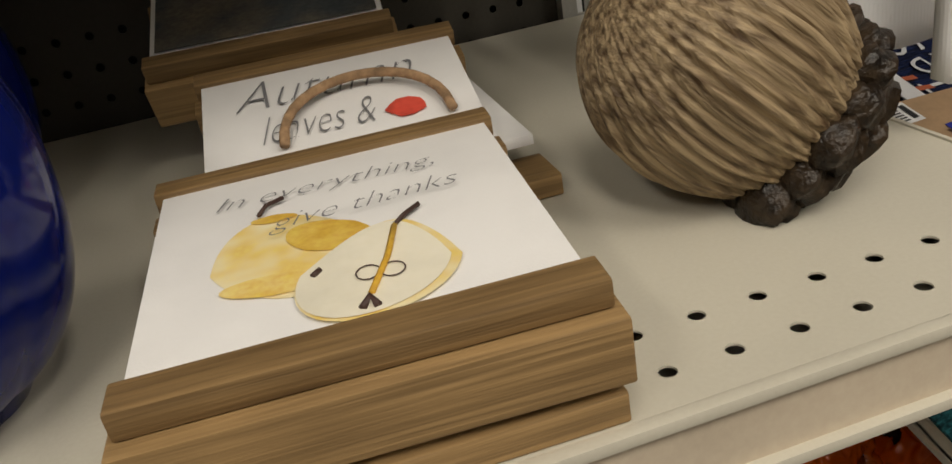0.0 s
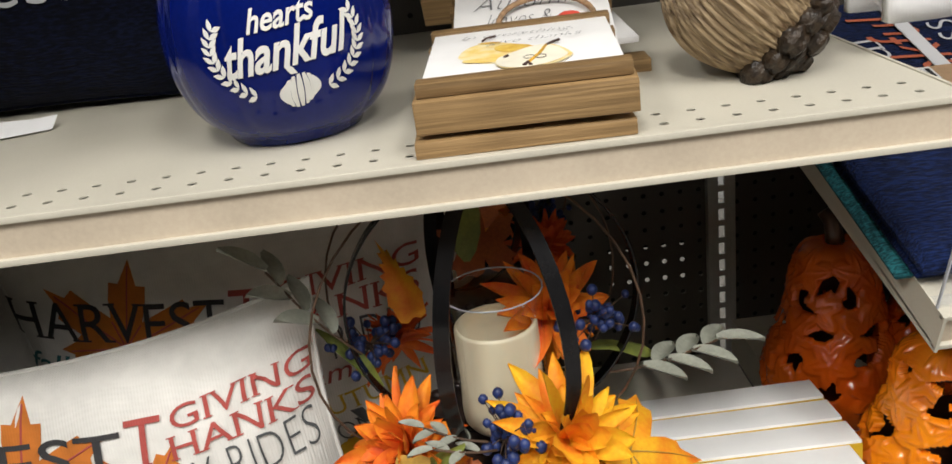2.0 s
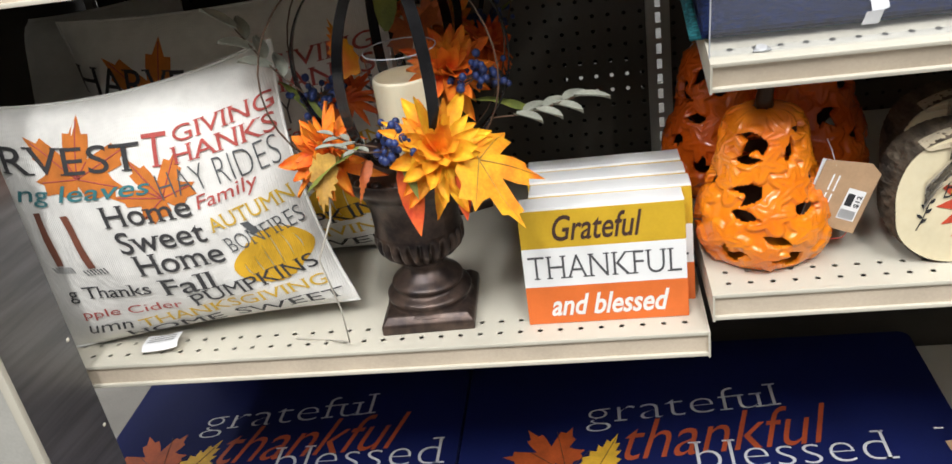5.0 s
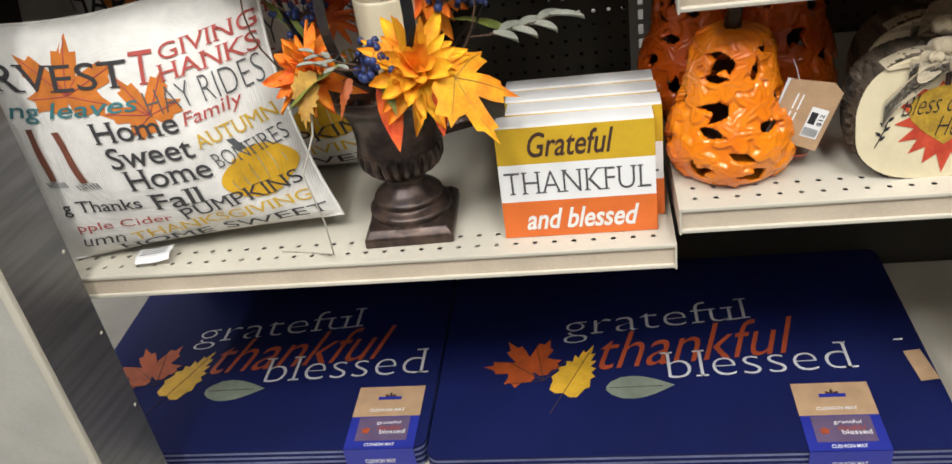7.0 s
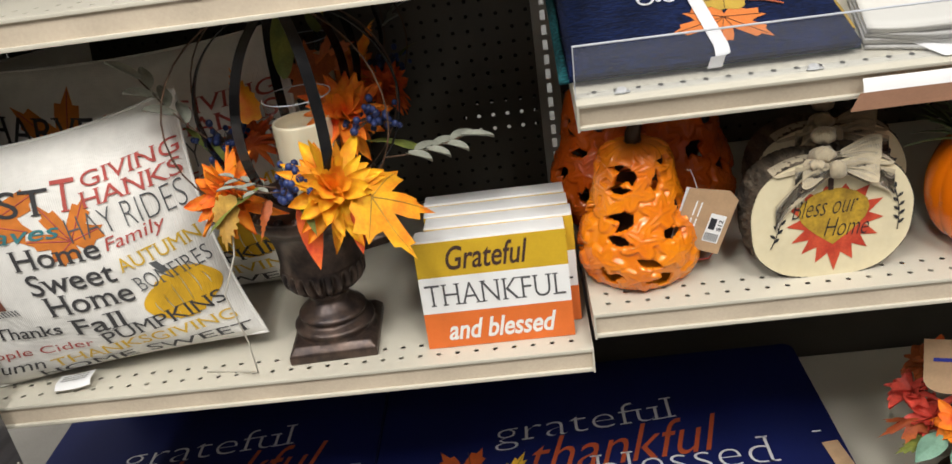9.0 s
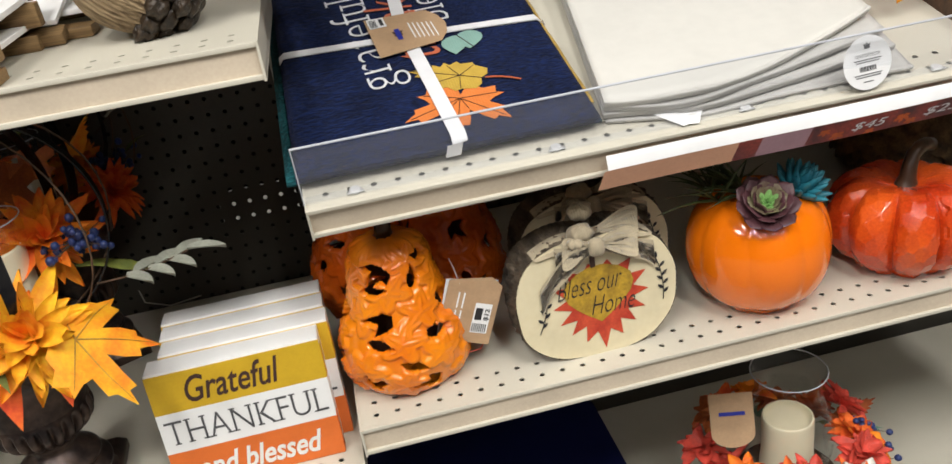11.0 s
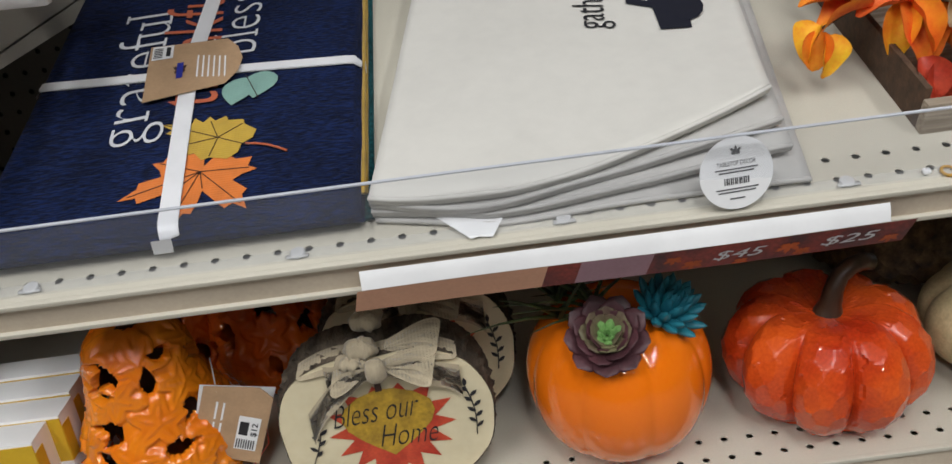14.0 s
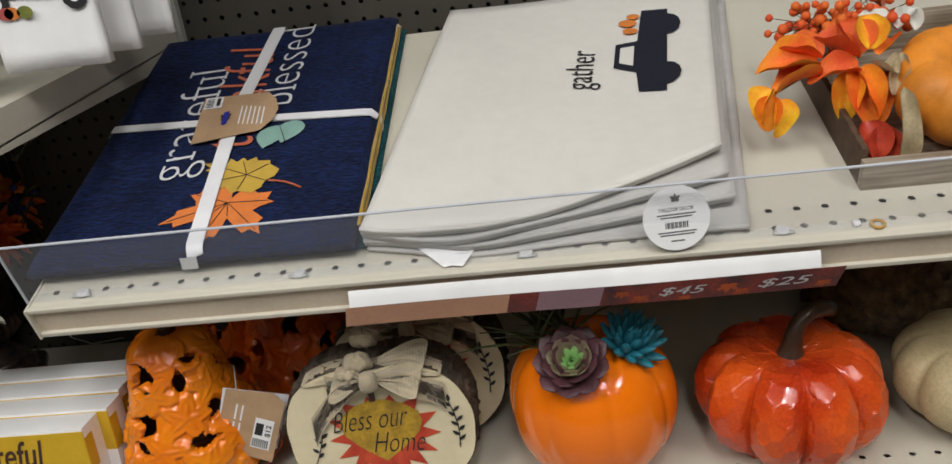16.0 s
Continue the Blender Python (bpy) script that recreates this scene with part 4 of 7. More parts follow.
def decal_veins(s, surf, kind, u, v, size, ang, material, asp=1.0, r=0.0006):
    """Stitched ribs of a leaf patch."""
    ca, sa = math.cos(math.radians(ang)), math.sin(math.radians(ang))
    arms = {"maple": ((0, 0.92), (54, 0.86), (-54, 0.86), (102, 0.58), (-102, 0.58), (27, 0.32), (-27, 0.32)), "birch": ((0, 0.95), (180, 0.5), (40, 0.42), (-40, 0.42), (110, 0.40), (-110, 0.40)), "round": ((0, 0.8), (180, 0.6))}[kind]
    for d, reach in arms:
        pts = []
        for k in range(6):
            q = reach * k / 5
            x, y = q * math.sin(math.radians(d)), q * math.cos(math.radians(d))
            pts.append(surf(u + (x * ca - y * sa) * size * asp, v - (x * sa + y * ca) * size))
        part("vein_stitch", Geo().tube(pts, r, 5), material, s)


def blessed_deco(s, full):
    f = lambda u, v: full(u, v + 0.022)
    f2 = lambda u, v: f(u, v) + Vector((0, -0.0008, 0))
    word(s, "grateful", box_on(f2, 0.22, 0.44, 0.68, 0.42, 0.13), THREADW, -0.010, serif=True)
    word(s, "thankful", box_on(f2, 0.30, 0.55, 0.78, 0.53, 0.15), THREADO, 0.0, 0.35)
    word(s, "blessed", box_on(f2, 0.385, 0.675, 0.87, 0.66, 0.125), THREADW, -0.010, serif=True)
    decal_leaf(s, f, "round", 0.287, 0.74, 0.085, -75, APPLT, 0.95)
    decal_leaf(s, f, "birch", 0.165, 0.72, 0.12, -25, APPLY)
    decal_leaf(s, f, "maple", 0.12, 0.58, 0.14, 20, APPLO)
    decal_veins(s, f, "round", 0.287, 0.74, 0.085, -75, BROWNINK, 0.95)
    decal_veins(s, f, "birch", 0.165, 0.72, 0.12, -25, BROWNINK)
    decal_veins(s, f, "maple", 0.12, 0.58, 0.14, 20, BROWNINK)


cushion(pose(-0.745, 0.325, Z_L1, -8, 0, -3), "navy throw pillow embroidered with autumn words and leaves", 0.46, 0.40, 0.15, NAVYP, blessed_deco, "", True, None)
s = tagged(part("paper_tag", Geo().grid(6, 4, lambda p, q: (-0.805 + 0.100 * p, 0.246 - 0.040 * q * (1 - 0.5 * p) + 0.015 * p, Z_L1 + 0.002 + 0.012 * (1 - q) * (0.3 + 0.7 * p) + 0.003 * math.sin(5 * p) * (1 - q))), PAPER), "creased white paper tag lying on the shelf", "tag")

# carved gourd on its side with a knobbly cap
s = thing("carved_gourd", pose(-0.093, 0.128, Z_L1) @ Matrix.Diagonal((0.81, 0.81, 0.83, 1)), "tan carved wooden gourd with dark knobbly cap", "gourd")
rs = random.Random(5)
axis = look((0, 0, 0.0715), (0.75, -0.12, -0.72 + 0.0715))
prof = smooth_profile([(0.001, 0.078), (0.022, 0.077), (0.046, 0.064), (0.064, 0.036), (0.0685, 0.004), (0.060, -0.030), (0.046, -0.052), (0.020, -0.060), (0.001, -0.060)], 50)
jit = [rs.uniform(-1, 1) for _ in range(72)]
g = lathe(prof, 360, lambda a, v: 1 + (0.050 * abs(math.sin(a * 30 + 1.1 * math.sin(5 * v + 2 * a))) ** 0.6 + 0.020 * jit[int(a / 6.28319 * 72) % 72]) * (0.2 + math.sin(math.pi * v)) - 0.03)
part("body", g, GOURDW, s).matrix_local = axis
for ring, n, rr, zz in ((0, 15, 0.052, -0.052), (1, 11, 0.038, -0.066), (2, 6, 0.020, -0.076)):
    for k in range(n):
        a = 6.28319 * k / n + ring * 0.3
        q = rs.uniform(0.010, 0.0145)
        c = Vector((rr * math.cos(a), rr * math.sin(a), zz + rs.uniform(-0.004, 0.004)))
        ln = rs.uniform(1.0, 1.5)
        ph = rs.uniform(0, 6)
        knob = Geo().grid(14, 10, lambda u, v: (axis @ Vector((c.x + q * ln * math.sin(math.pi * v) * math.cos(6.28319 * u) * (1 + 0.20 * math.sin(7 * v * 3 + ph) + 0.10 * math.sin(4 * 6.28319 * u + ph)),
                                                 c.y + q * ln * math.sin(math.pi * v) * math.sin(6.28319 * u) * (1 + 0.14 * math.sin(7 * v * 3 + ph)), c.z - q * math.cos(math.pi * v)))), True)
        knob.v = [(x, y, max(z, 0.0)) for x, y, z in knob.v]
        part("cap_knob", knob, BARKD, s)

# ---------------------------------------------------------------- lower left shelf


def words_deco(first, keep=1.0, drop=0.0, lean=0.0, shift=0.0):
    def deco(s, full):
        f = lambda u, v: full(1 - (1 - u) * keep + shift + lean * (1 - u ** 3) * min(1, max(0, (v - 0.3) / 0.45)), v + drop * (1 - v) + 0.12 * v * v * (1 - v))
        decal_leaf(s, f, "maple", 0.27, 0.270, 0.235, -12, C_ORANGE)
        decal_leaf(s, f, "maple", 0.535, 0.400, 0.185, 24, C_ORANGE)
        decal_veins(s, f, "maple", 0.27, 0.270, 0.235, -12, C_RED, 1.0, 0.0009)
        decal_veins(s, f, "maple", 0.535, 0.400, 0.185, 24, C_RED, 1.0, 0.0009)
        f1 = lambda u, v: f(u, v) + Vector((0, -0.0006, 0))
        for a in range(-3, 4):
            g = Geo().grid(4, 12, lambda p, q: f1(0.800 + a * 0.044 * (0.45 + 0.55 * math.sin(math.pi * (0.08 + 0.84 * q))) + (p - 0.5) * 0.041 * math.sin(math.pi * (0.08 + 0.84 * q)) ** 0.4, 0.715 + (q - 0.5) * (0.215 - 0.007 * a * a) - a * 0.008))
            part("pumpkin_print", g, C_PUMP, s)
        g = Geo().grid(2, 4, lambda p, q: f1(0.790 + (p - 0.5) * 0.03 - 0.03 * q, 0.610 - 0.05 * q))
        part("pumpkin_stalk_print", g, C_GREY, s)
        f2 = lambda u, v: f(u, v) + Vector((0, -0.0012, 0))
        for a, b in (((0.045, 0.385), (0.03, 0.60)), ((0.15, 0.405), (0.16, 0.62))):
            g = Geo().grid(2, 8, lambda p, q: f2(a[0] + (b[0] - a[0]) * q + (p - 0.5) * 0.03, a[1] + (b[1] - a[1]) * q))
            part("broom_handle_print", g, C_RUST, s)
            for k in range(7):
                g = Geo().grid(1, 3, lambda p, q: f2(b[0] - 0.04 + 0.014 * k + (p - 0.5) * 0.006 + 0.01 * q, b[1] + 0.005 + 0.025 * q))
                part("broom_bristle_print", g, C_GREY, s)
        rows = [(first, 0.0, 0.175, 0.51, 0.225, 0.105, C_BLACK, 0.002, 0), ("falling leaves" if first == "HARVEST" else "ng leaves", 0.0, 0.315, 0.51, 0.352, 0.085, C_TEAL, 0.006, 0.3),
                ("T", 0.520, 0.215, 0.602, 0.225, 0.125, C_RED, 0, 0), ("GIVING", 0.63, 0.185, 0.965, 0.180, 0.058, C_RED, 0, 0), ("HANKS", 0.612, 0.258, 0.96, 0.255, 0.064, C_RED, 0, 0),
                ("HAY RIDES", 0.535, 0.360, 0.95, 0.345, 0.100, C_GREY, -0.02, 0), ("Home", 0.29, 0.435, 0.61, 0.450, 0.090, C_BLACK, 0.006, 0), ("Family", 0.63, 0.460, 0.86, 0.430, 0.068, C_RED, 0, 0.3),
                ("Sweet", 0.30, 0.545, 0.62, 0.555, 0.088, C_BLACK, 0.006, 0), ("AUTUMN", 0.64, 0.545, 0.95, 0.500, 0.055, C_GOLD, 0, 0), ("Home", 0.32, 0.645, 0.64, 0.650, 0.088, C_BLACK, 0.006, 0)]
        rows += [("BONFIRES", 0.665, 0.635, 0.95, 0.585, 0.062, C_GREY, -0.012, 0), ("g Thanks", 0.0, 0.725, 0.32, 0.755, 0.072, C_BLACK, 0.006, 0), ("Fall", 0.36, 0.755, 0.56, 0.760, 0.078, C_BLACK, 0.006, 0),
                ("PUMPKINS", 0.44, 0.840, 0.92, 0.770, 0.062, C_BLACK, 0, 0), ("pple Cider", 0.02, 0.825, 0.40, 0.850, 0.052, C_RED, 0, 0), ("umn", 0.01, 0.90, 0.18, 0.915, 0.045, C_BLACK, 0, 0.2),
                ("THANKSGIVING", 0.21, 0.915, 0.92, 0.860, 0.050, C_GOLD, 0, 0), ("HOME SWEET", 0.13, 0.972, 0.95, 0.935, 0.045, C_BLACK, 0, 0)]
        for body, u0, v0, u1, v1, h, material, bold, shear in rows:
            word(s, body, box_on(f2, u0, v0, u1, v1, h), material, bold, shear, serif=not shear and body not in ("pple Cider", "HAY RIDES"))
    return deco


cushion(pose(-0.655, 0.078, Z_L2 + 0.011, -6, -4.0, 5), "cream linen pillow printed with autumn words and leaves", 0.436, 0.357, 0.125, LINEN, words_deco("RVEST", 0.895, 0.0, 0.025, 0.022), "autumn word pillows", True, (0.40, 0), 0.105, -0.05, 0.150)
cushion(pose(-0.588, 0.275, Z_L2, -3, -1.5, 3), "cream linen pillow printed with autumn words, behind another", 0.47, 0.405, 0.13, LINEN, words_deco("HARVEST", 1.0, 0.02), "autumn word pillows", True)

cushion(pose(-0.875, 0.37, Z_L2, -4, 0, 14), "cream linen pillow leaning at the back of the shelf", 0.34, 0.40, 0.12, LINEN, lambda s, f: None, "autumn word pillows", True)


def urn_display(m, label):
    s = thing("floral_urn", m, label, "floral urn", "floral urns")
    # urn: plinth, foot, fluted bowl, rim
    foot = smooth_profile([(0.058, 0.018), (0.054, 0.024), (0.056, 0.032), (0.045, 0.040), (0.047, 0.047), (0.036, 0.056), (0.027, 0.066), (0.029, 0.073), (0.026, 0.078)], 40)
    part("plinth", Geo().add([(x * q, y * q, z) for z, q in ((0, 0.0605), (0.012, 0.0605), (0.022, 0.052)) for x, y in ((-1, -1), (1, -1), (1, 1), (-1, 1))],
                             [(3, 2, 1, 0), (8, 9, 10, 11)] + [(a + i, a + (i + 1) % 4, b + (i + 1) % 4, b + i) for a, b in ((0, 4), (4, 8)) for i in range(4)]), BRONZE, s, bevel=0.0025)
    part("foot", lathe(foot, 64), BRONZE, s)
    bowl = smooth_profile([(0.026, 0.078), (0.042, 0.083), (0.055, 0.094), (0.0585, 0.107), (0.0555, 0.120)], 24)
    part("fluted_bowl", lathe(bowl, 192, lambda a, v: 1 - 0.24 * (1 - abs(math.cos(a * 12))) ** 1.3 * math.sin(math.pi * min(1, v * 1.1 + 0.02)) ** 0.4), BRONZE, s)
    neck = smooth_profile([(0.0555, 0.120), (0.0550, 0.134), (0.0570, 0.154), (0.0650, 0.172), (0.0790, 0.185), (0.0850, 0.192), (0.0855, 0.201), (0.0780, 0.205), (0.0, 0.199)], 40)
    part("rim", lathe(neck, 64), BRONZE, s)
    for k in range(20):
        a = 6.28319 * k / 20
        part("rim_bead", Geo().grid(8, 6, lambda u, v: (0.079 * math.cos(a) + 0.007 * math.sin(math.pi * v) * math.cos(6.28319 * u), 0.079 * math.sin(a) + 0.007 * math.sin(math.pi * v) * math.sin(6.28319 * u), 0.204 - 0.005 * math.cos(math.pi * v)), True), BRONZE, s)
    # strap cage
    for ang in (68, 112, 2):
        ca, sa = math.cos(math.radians(ang)), math.sin(math.radians(ang))
        def band(u, v):
            th = 2 * math.pi * u
            wv = (v - 0.5) * 0.013
            rr, zz = 0.128 * math.sin(th), 0.318 - 0.118 * math.cos(th)
            return (0.016 + rr * ca - wv * sa, rr * sa + wv * ca, zz)
        outer = Geo().grid(72, 1, band, True)
        inner = Geo().add([(0.016 + (p[0] - 0.016) * 0.984, p[1] * 0.984, 0.318 + (p[2] - 0.318) * 0.984) for p in outer.v], [q[::-1] for q in outer.f])
        n = 72
        g = Geo().add(outer.v, outer.f)
        g.add(inner.v, inner.f)
        for row in (0, 1):
            g.f += [(row * n + i, row * n + (i + 1) % n, 2 * n + row * n + (i + 1) % n, 2 * n + row * n + i) for i in range(n)]
        part("cage_strap", g, IRON, s, "black iron strap")
    for ang, rr in ((25, 0.150), (155, 0.146)):
        ca, sa = math.cos(math.radians(ang)), math.sin(math.radians(ang))
        part("cage_wire", Geo().tube([(rr * math.sin(t) * ca, rr * math.sin(t) * sa, 0.315 - 0.125 * math.cos(t)) for t in [k * 0.1745 for k in range(37)]], 0.0011, 6), TWIG, s, "thin brown wire")
    # candle in its glass
    wax = smooth_profile([(0.0, 0.212), (0.0355, 0.212), (0.0368, 0.25), (0.0368, 0.293), (0.0355, 0.301), (0.0325, 0.300), (0.029, 0.286), (0.0, 0.278)], 30)
    part("candle", Geo().merge(lathe(wax, 40, lambda a, v: 1 + 0.02 * math.sin(2 * a + 1) * v), pose(0.016, 0, 0)), WAX, s, "ivory flameless candle")
    gl = lathe([(0.040, 0.208), (0.0405, 0.25), (0.041, 0.30), (0.043, 0.331)], 48)
    ob = part("hurricane_glass", Geo().merge(gl, pose(0.017, 0, 0)), GLASS, s, "clear hurricane glass")
    part("glass_lip", Geo().tube([(0.017 + 0.043 * math.cos(k * 0.2618), 0.043 * math.sin(k * 0.2618), 0.331) for k in range(25)], 0.0007, 6), ACRYLE, ob, "glass lip")
    ob.visible_shadow = False
    # flowers round the rim
    def put(name, geo, material, x, y, z, rx, rz, label2="", ry=0, kind=""):
        tagged(part(name, Geo().merge(geo, pose(x, y, z, rx, ry, rz)), material, s, label2), kind=kind)
    rings = [(14, 1.0, 0.12), (13, 0.9, 0.35), (12, 0.74, 0.7), (10, 0.55, 1.2), (8, 0.36, 2.0), (6, 0.25, 3.0)]
    put("flower", bloom(0.070, rings, 0.25, 1), PETALY, 0.058, -0.096, 0.242, 60, 10, "golden silk sunflower")
    put("flower", bloom(0.058, rings, 0.27, 2), PETALM, -0.068, -0.074, 0.244, 58, -34, "orange silk flower")
    put("flower", bloom(0.060, rings, 0.26, 3), PETALM, 0.066, 0.030, 0.290, 55, 22, "orange silk flower")
    put("flower", bloom(0.050, rings, 0.24, 9), PETALO, -0.075, 0.085, 0.250, -50, 20, "orange silk flower")
    for x, y, z, seed in ((0.008, -0.104, 0.260, 4), (0.104, 0.000, 0.290, 5), (-0.100, 0.045, 0.275, 6)):
        berry_cluster(s, pose(x, y, z), 0.0046, 46, 0.0140, seed, BLUEB, "dark blue berries")
    put("silk_leaf", silk_leaf("maple", 0.084, 0.40, 17, 1.0), LEAFY, 0.076, -0.124, 0.246, -16, -82, "large yellow silk maple leaf", 30)
    put("leaf_rib", leaf_veins("maple", 0.084, 0.40, 17, 1.0), DRYGOLD, 0.076, -0.124, 0.246, -16, -82, "", 30)
    for kind, mt, sz, x, y, z, rx, rz, cu, w in (("birch", DRYGOLD, 0.044, -0.066, -0.118, 0.260, -56, 165, 0.3, 0.9),
                                             ("round", PETALO, 0.052, 0.020, -0.102, 0.228, -62, 196, 0.2, 0.55), ("round", LEAFG, 0.050, 0.108, 0.010, 0.262, -8, -80, 0.5, 0.55),
                                             ("round", LEAFG, 0.050, -0.038, -0.120, 0.262, -16, 100, 0.6, 0.45), ("round", LEAFG, 0.030, 0.020, -0.112, 0.242, -40, 215, 0.5, 0.4),
                                             ("round", LEAFG, 0.05, -0.10, 0.02, 0.26, 50, 60, 0.5, 0.4), ("maple", LEAFO, 0.06, 0.02, 0.10, 0.30, 60, 10, 0.3, 0.9), ("birch", LEAFY, 0.055, -0.055, 0.04, 0.30, 60, 30, 0.4, 0.7),
                                             ("round", PETALO, 0.034, 0.080, -0.118, 0.222, -60, 190, 0.3, 0.6), ("round", LEAFG, 0.06, 0.0, 0.04, 0.36, 75, -10, 0.3, 0.5), ("birch", LEAFO, 0.034, -0.020, -0.112, 0.246, -45, 150, 0.3, 0.5)):
        put("silk_leaf", silk_leaf(kind, sz, cu, int(abs(x) * 1000) + 7, w), mt, x, y, z, rx, rz)
    for x, y, z, rx, rz, n in ((0.112, -0.010, 0.244, -6, -84, 7), (-0.10, -0.02, 0.30, 35, 75, 6), (-0.006, -0.112, 0.262, 5, 80, 5), (0.0, -0.118, 0.258, 5, 100, 4)):
        q = 0.5 if n < 6 else 1.0
        mm = pose(x, y, z, rx, 0, rz)
        part("sprig_stalk", Geo().tube([mm @ Vector((0, t * 0.10 * q, 0.02 * q * t * t)) for t in (0, 0.3, 0.6, 1)], 0.0011, 6), TWIG, s)
        for k in range(n):
            t = 0.3 + 0.7 * k / (n - 1)
            lm = mm @ pose(0, t * 0.10 * q, 0.02 * q * t * t, 8, 0, (46 if k % 2 else -46) * (1 - 0.7 * (t > 0.95)))
            part("sprig_leaf", Geo().merge(petal(0.042 * q, 0.0185 * q, 0.1, 0.25), lm), LEAFS, s, "silvery sage leaf")
    part("cord", Geo().tube([(-0.066, -0.112, 0.235), (-0.074, -0.118, 0.19), (-0.10, -0.115, 0.14), (-0.092, -0.105, 0.07), (-0.098, -0.085, 0.012), (-0.13, -0.06, 0.002), (-0.18, -0.05, 0.002)], 0.0012, 6), WIREW, s, "thin white cord")
    return s


u1 = urn_display(pose(-0.334, 0.107, Z_L2, 0, 0, 2.5) @ Matrix.Diagonal((1, 1, 1.08, 1)), "bronze urn with autumn flowers and caged candle")
copy_thing(u1, pose(-0.355, 0.425, Z_L2, 0, 0, 205))


def block_sign(m, label):
    s = thing("block_sign", m, label, "sign", "stacked block signs")
    w, h, d = 0.197, 0.157, 0.036
    bands = {}
    part("block", Geo().box(-w / 2, 0, 0, w / 2, d, h), WHITE, s, bevel=0.001)
    for nm, z0, z1, mt in (("mustard_band", h * 2 / 3, h - 0.003, S_YEL), ("white_band", h / 3, h * 2 / 3, WHITE), ("orange_band", 0.0005, h / 3, S_ORG)):
        bands[nm] = part(nm, Geo().box(-w / 2 - 0.0002, -0.0008, z0, w / 2 + 0.0002, 0.0005, z1), mt, s, smooth=False)
    for nm, z0, z1, mt in (("mustard_edge", h * 2 / 3, h - 0.012, S_YEL), ("orange_edge", 0.0005, h / 3, S_ORG)):
        part(nm, Geo().box(w / 2 - 0.0005, 0.0005, z0, w / 2 + 0.0008, d * 0.45, z1), mt, s, smooth=False)
    face = on_plane(pose(-w / 2, -0.0014, h, 90, 0, 0), w, h)
    word(bands["mustard_band"], "Grateful", box_on(face, 0.20, 0.17, 0.75, 0.165, 0.215), BROWNINK, 0.012, 0.3)
    word(bands["white_band"], "THANKFUL", box_on(face, 0.03, 0.50, 0.97, 0.50, 0.20), INK, -0.012, 0, serif=True)
    word(bands["orange_band"], "and blessed", box_on(face, 0.15, 0.835, 0.89, 0.835, 0.19), DECAL, 0.022, 0.3)
    return s


b1 = block_sign(pose(-0.1020, 0.0505, Z_L2 + 0.0005, -5, 0, 0.0), "white block sign with mustard and orange bands")
for k, (x, y, a) in enumerate(((-0.0900, 0.0880, -5), (-0.0925, 0.1255, -5), (-0.0945, 0.1630, -5))):
    copy_thing(b1, pose(x, y, Z_L2 + 0.0005, a, 0, -0.5 + 0.4 * k))


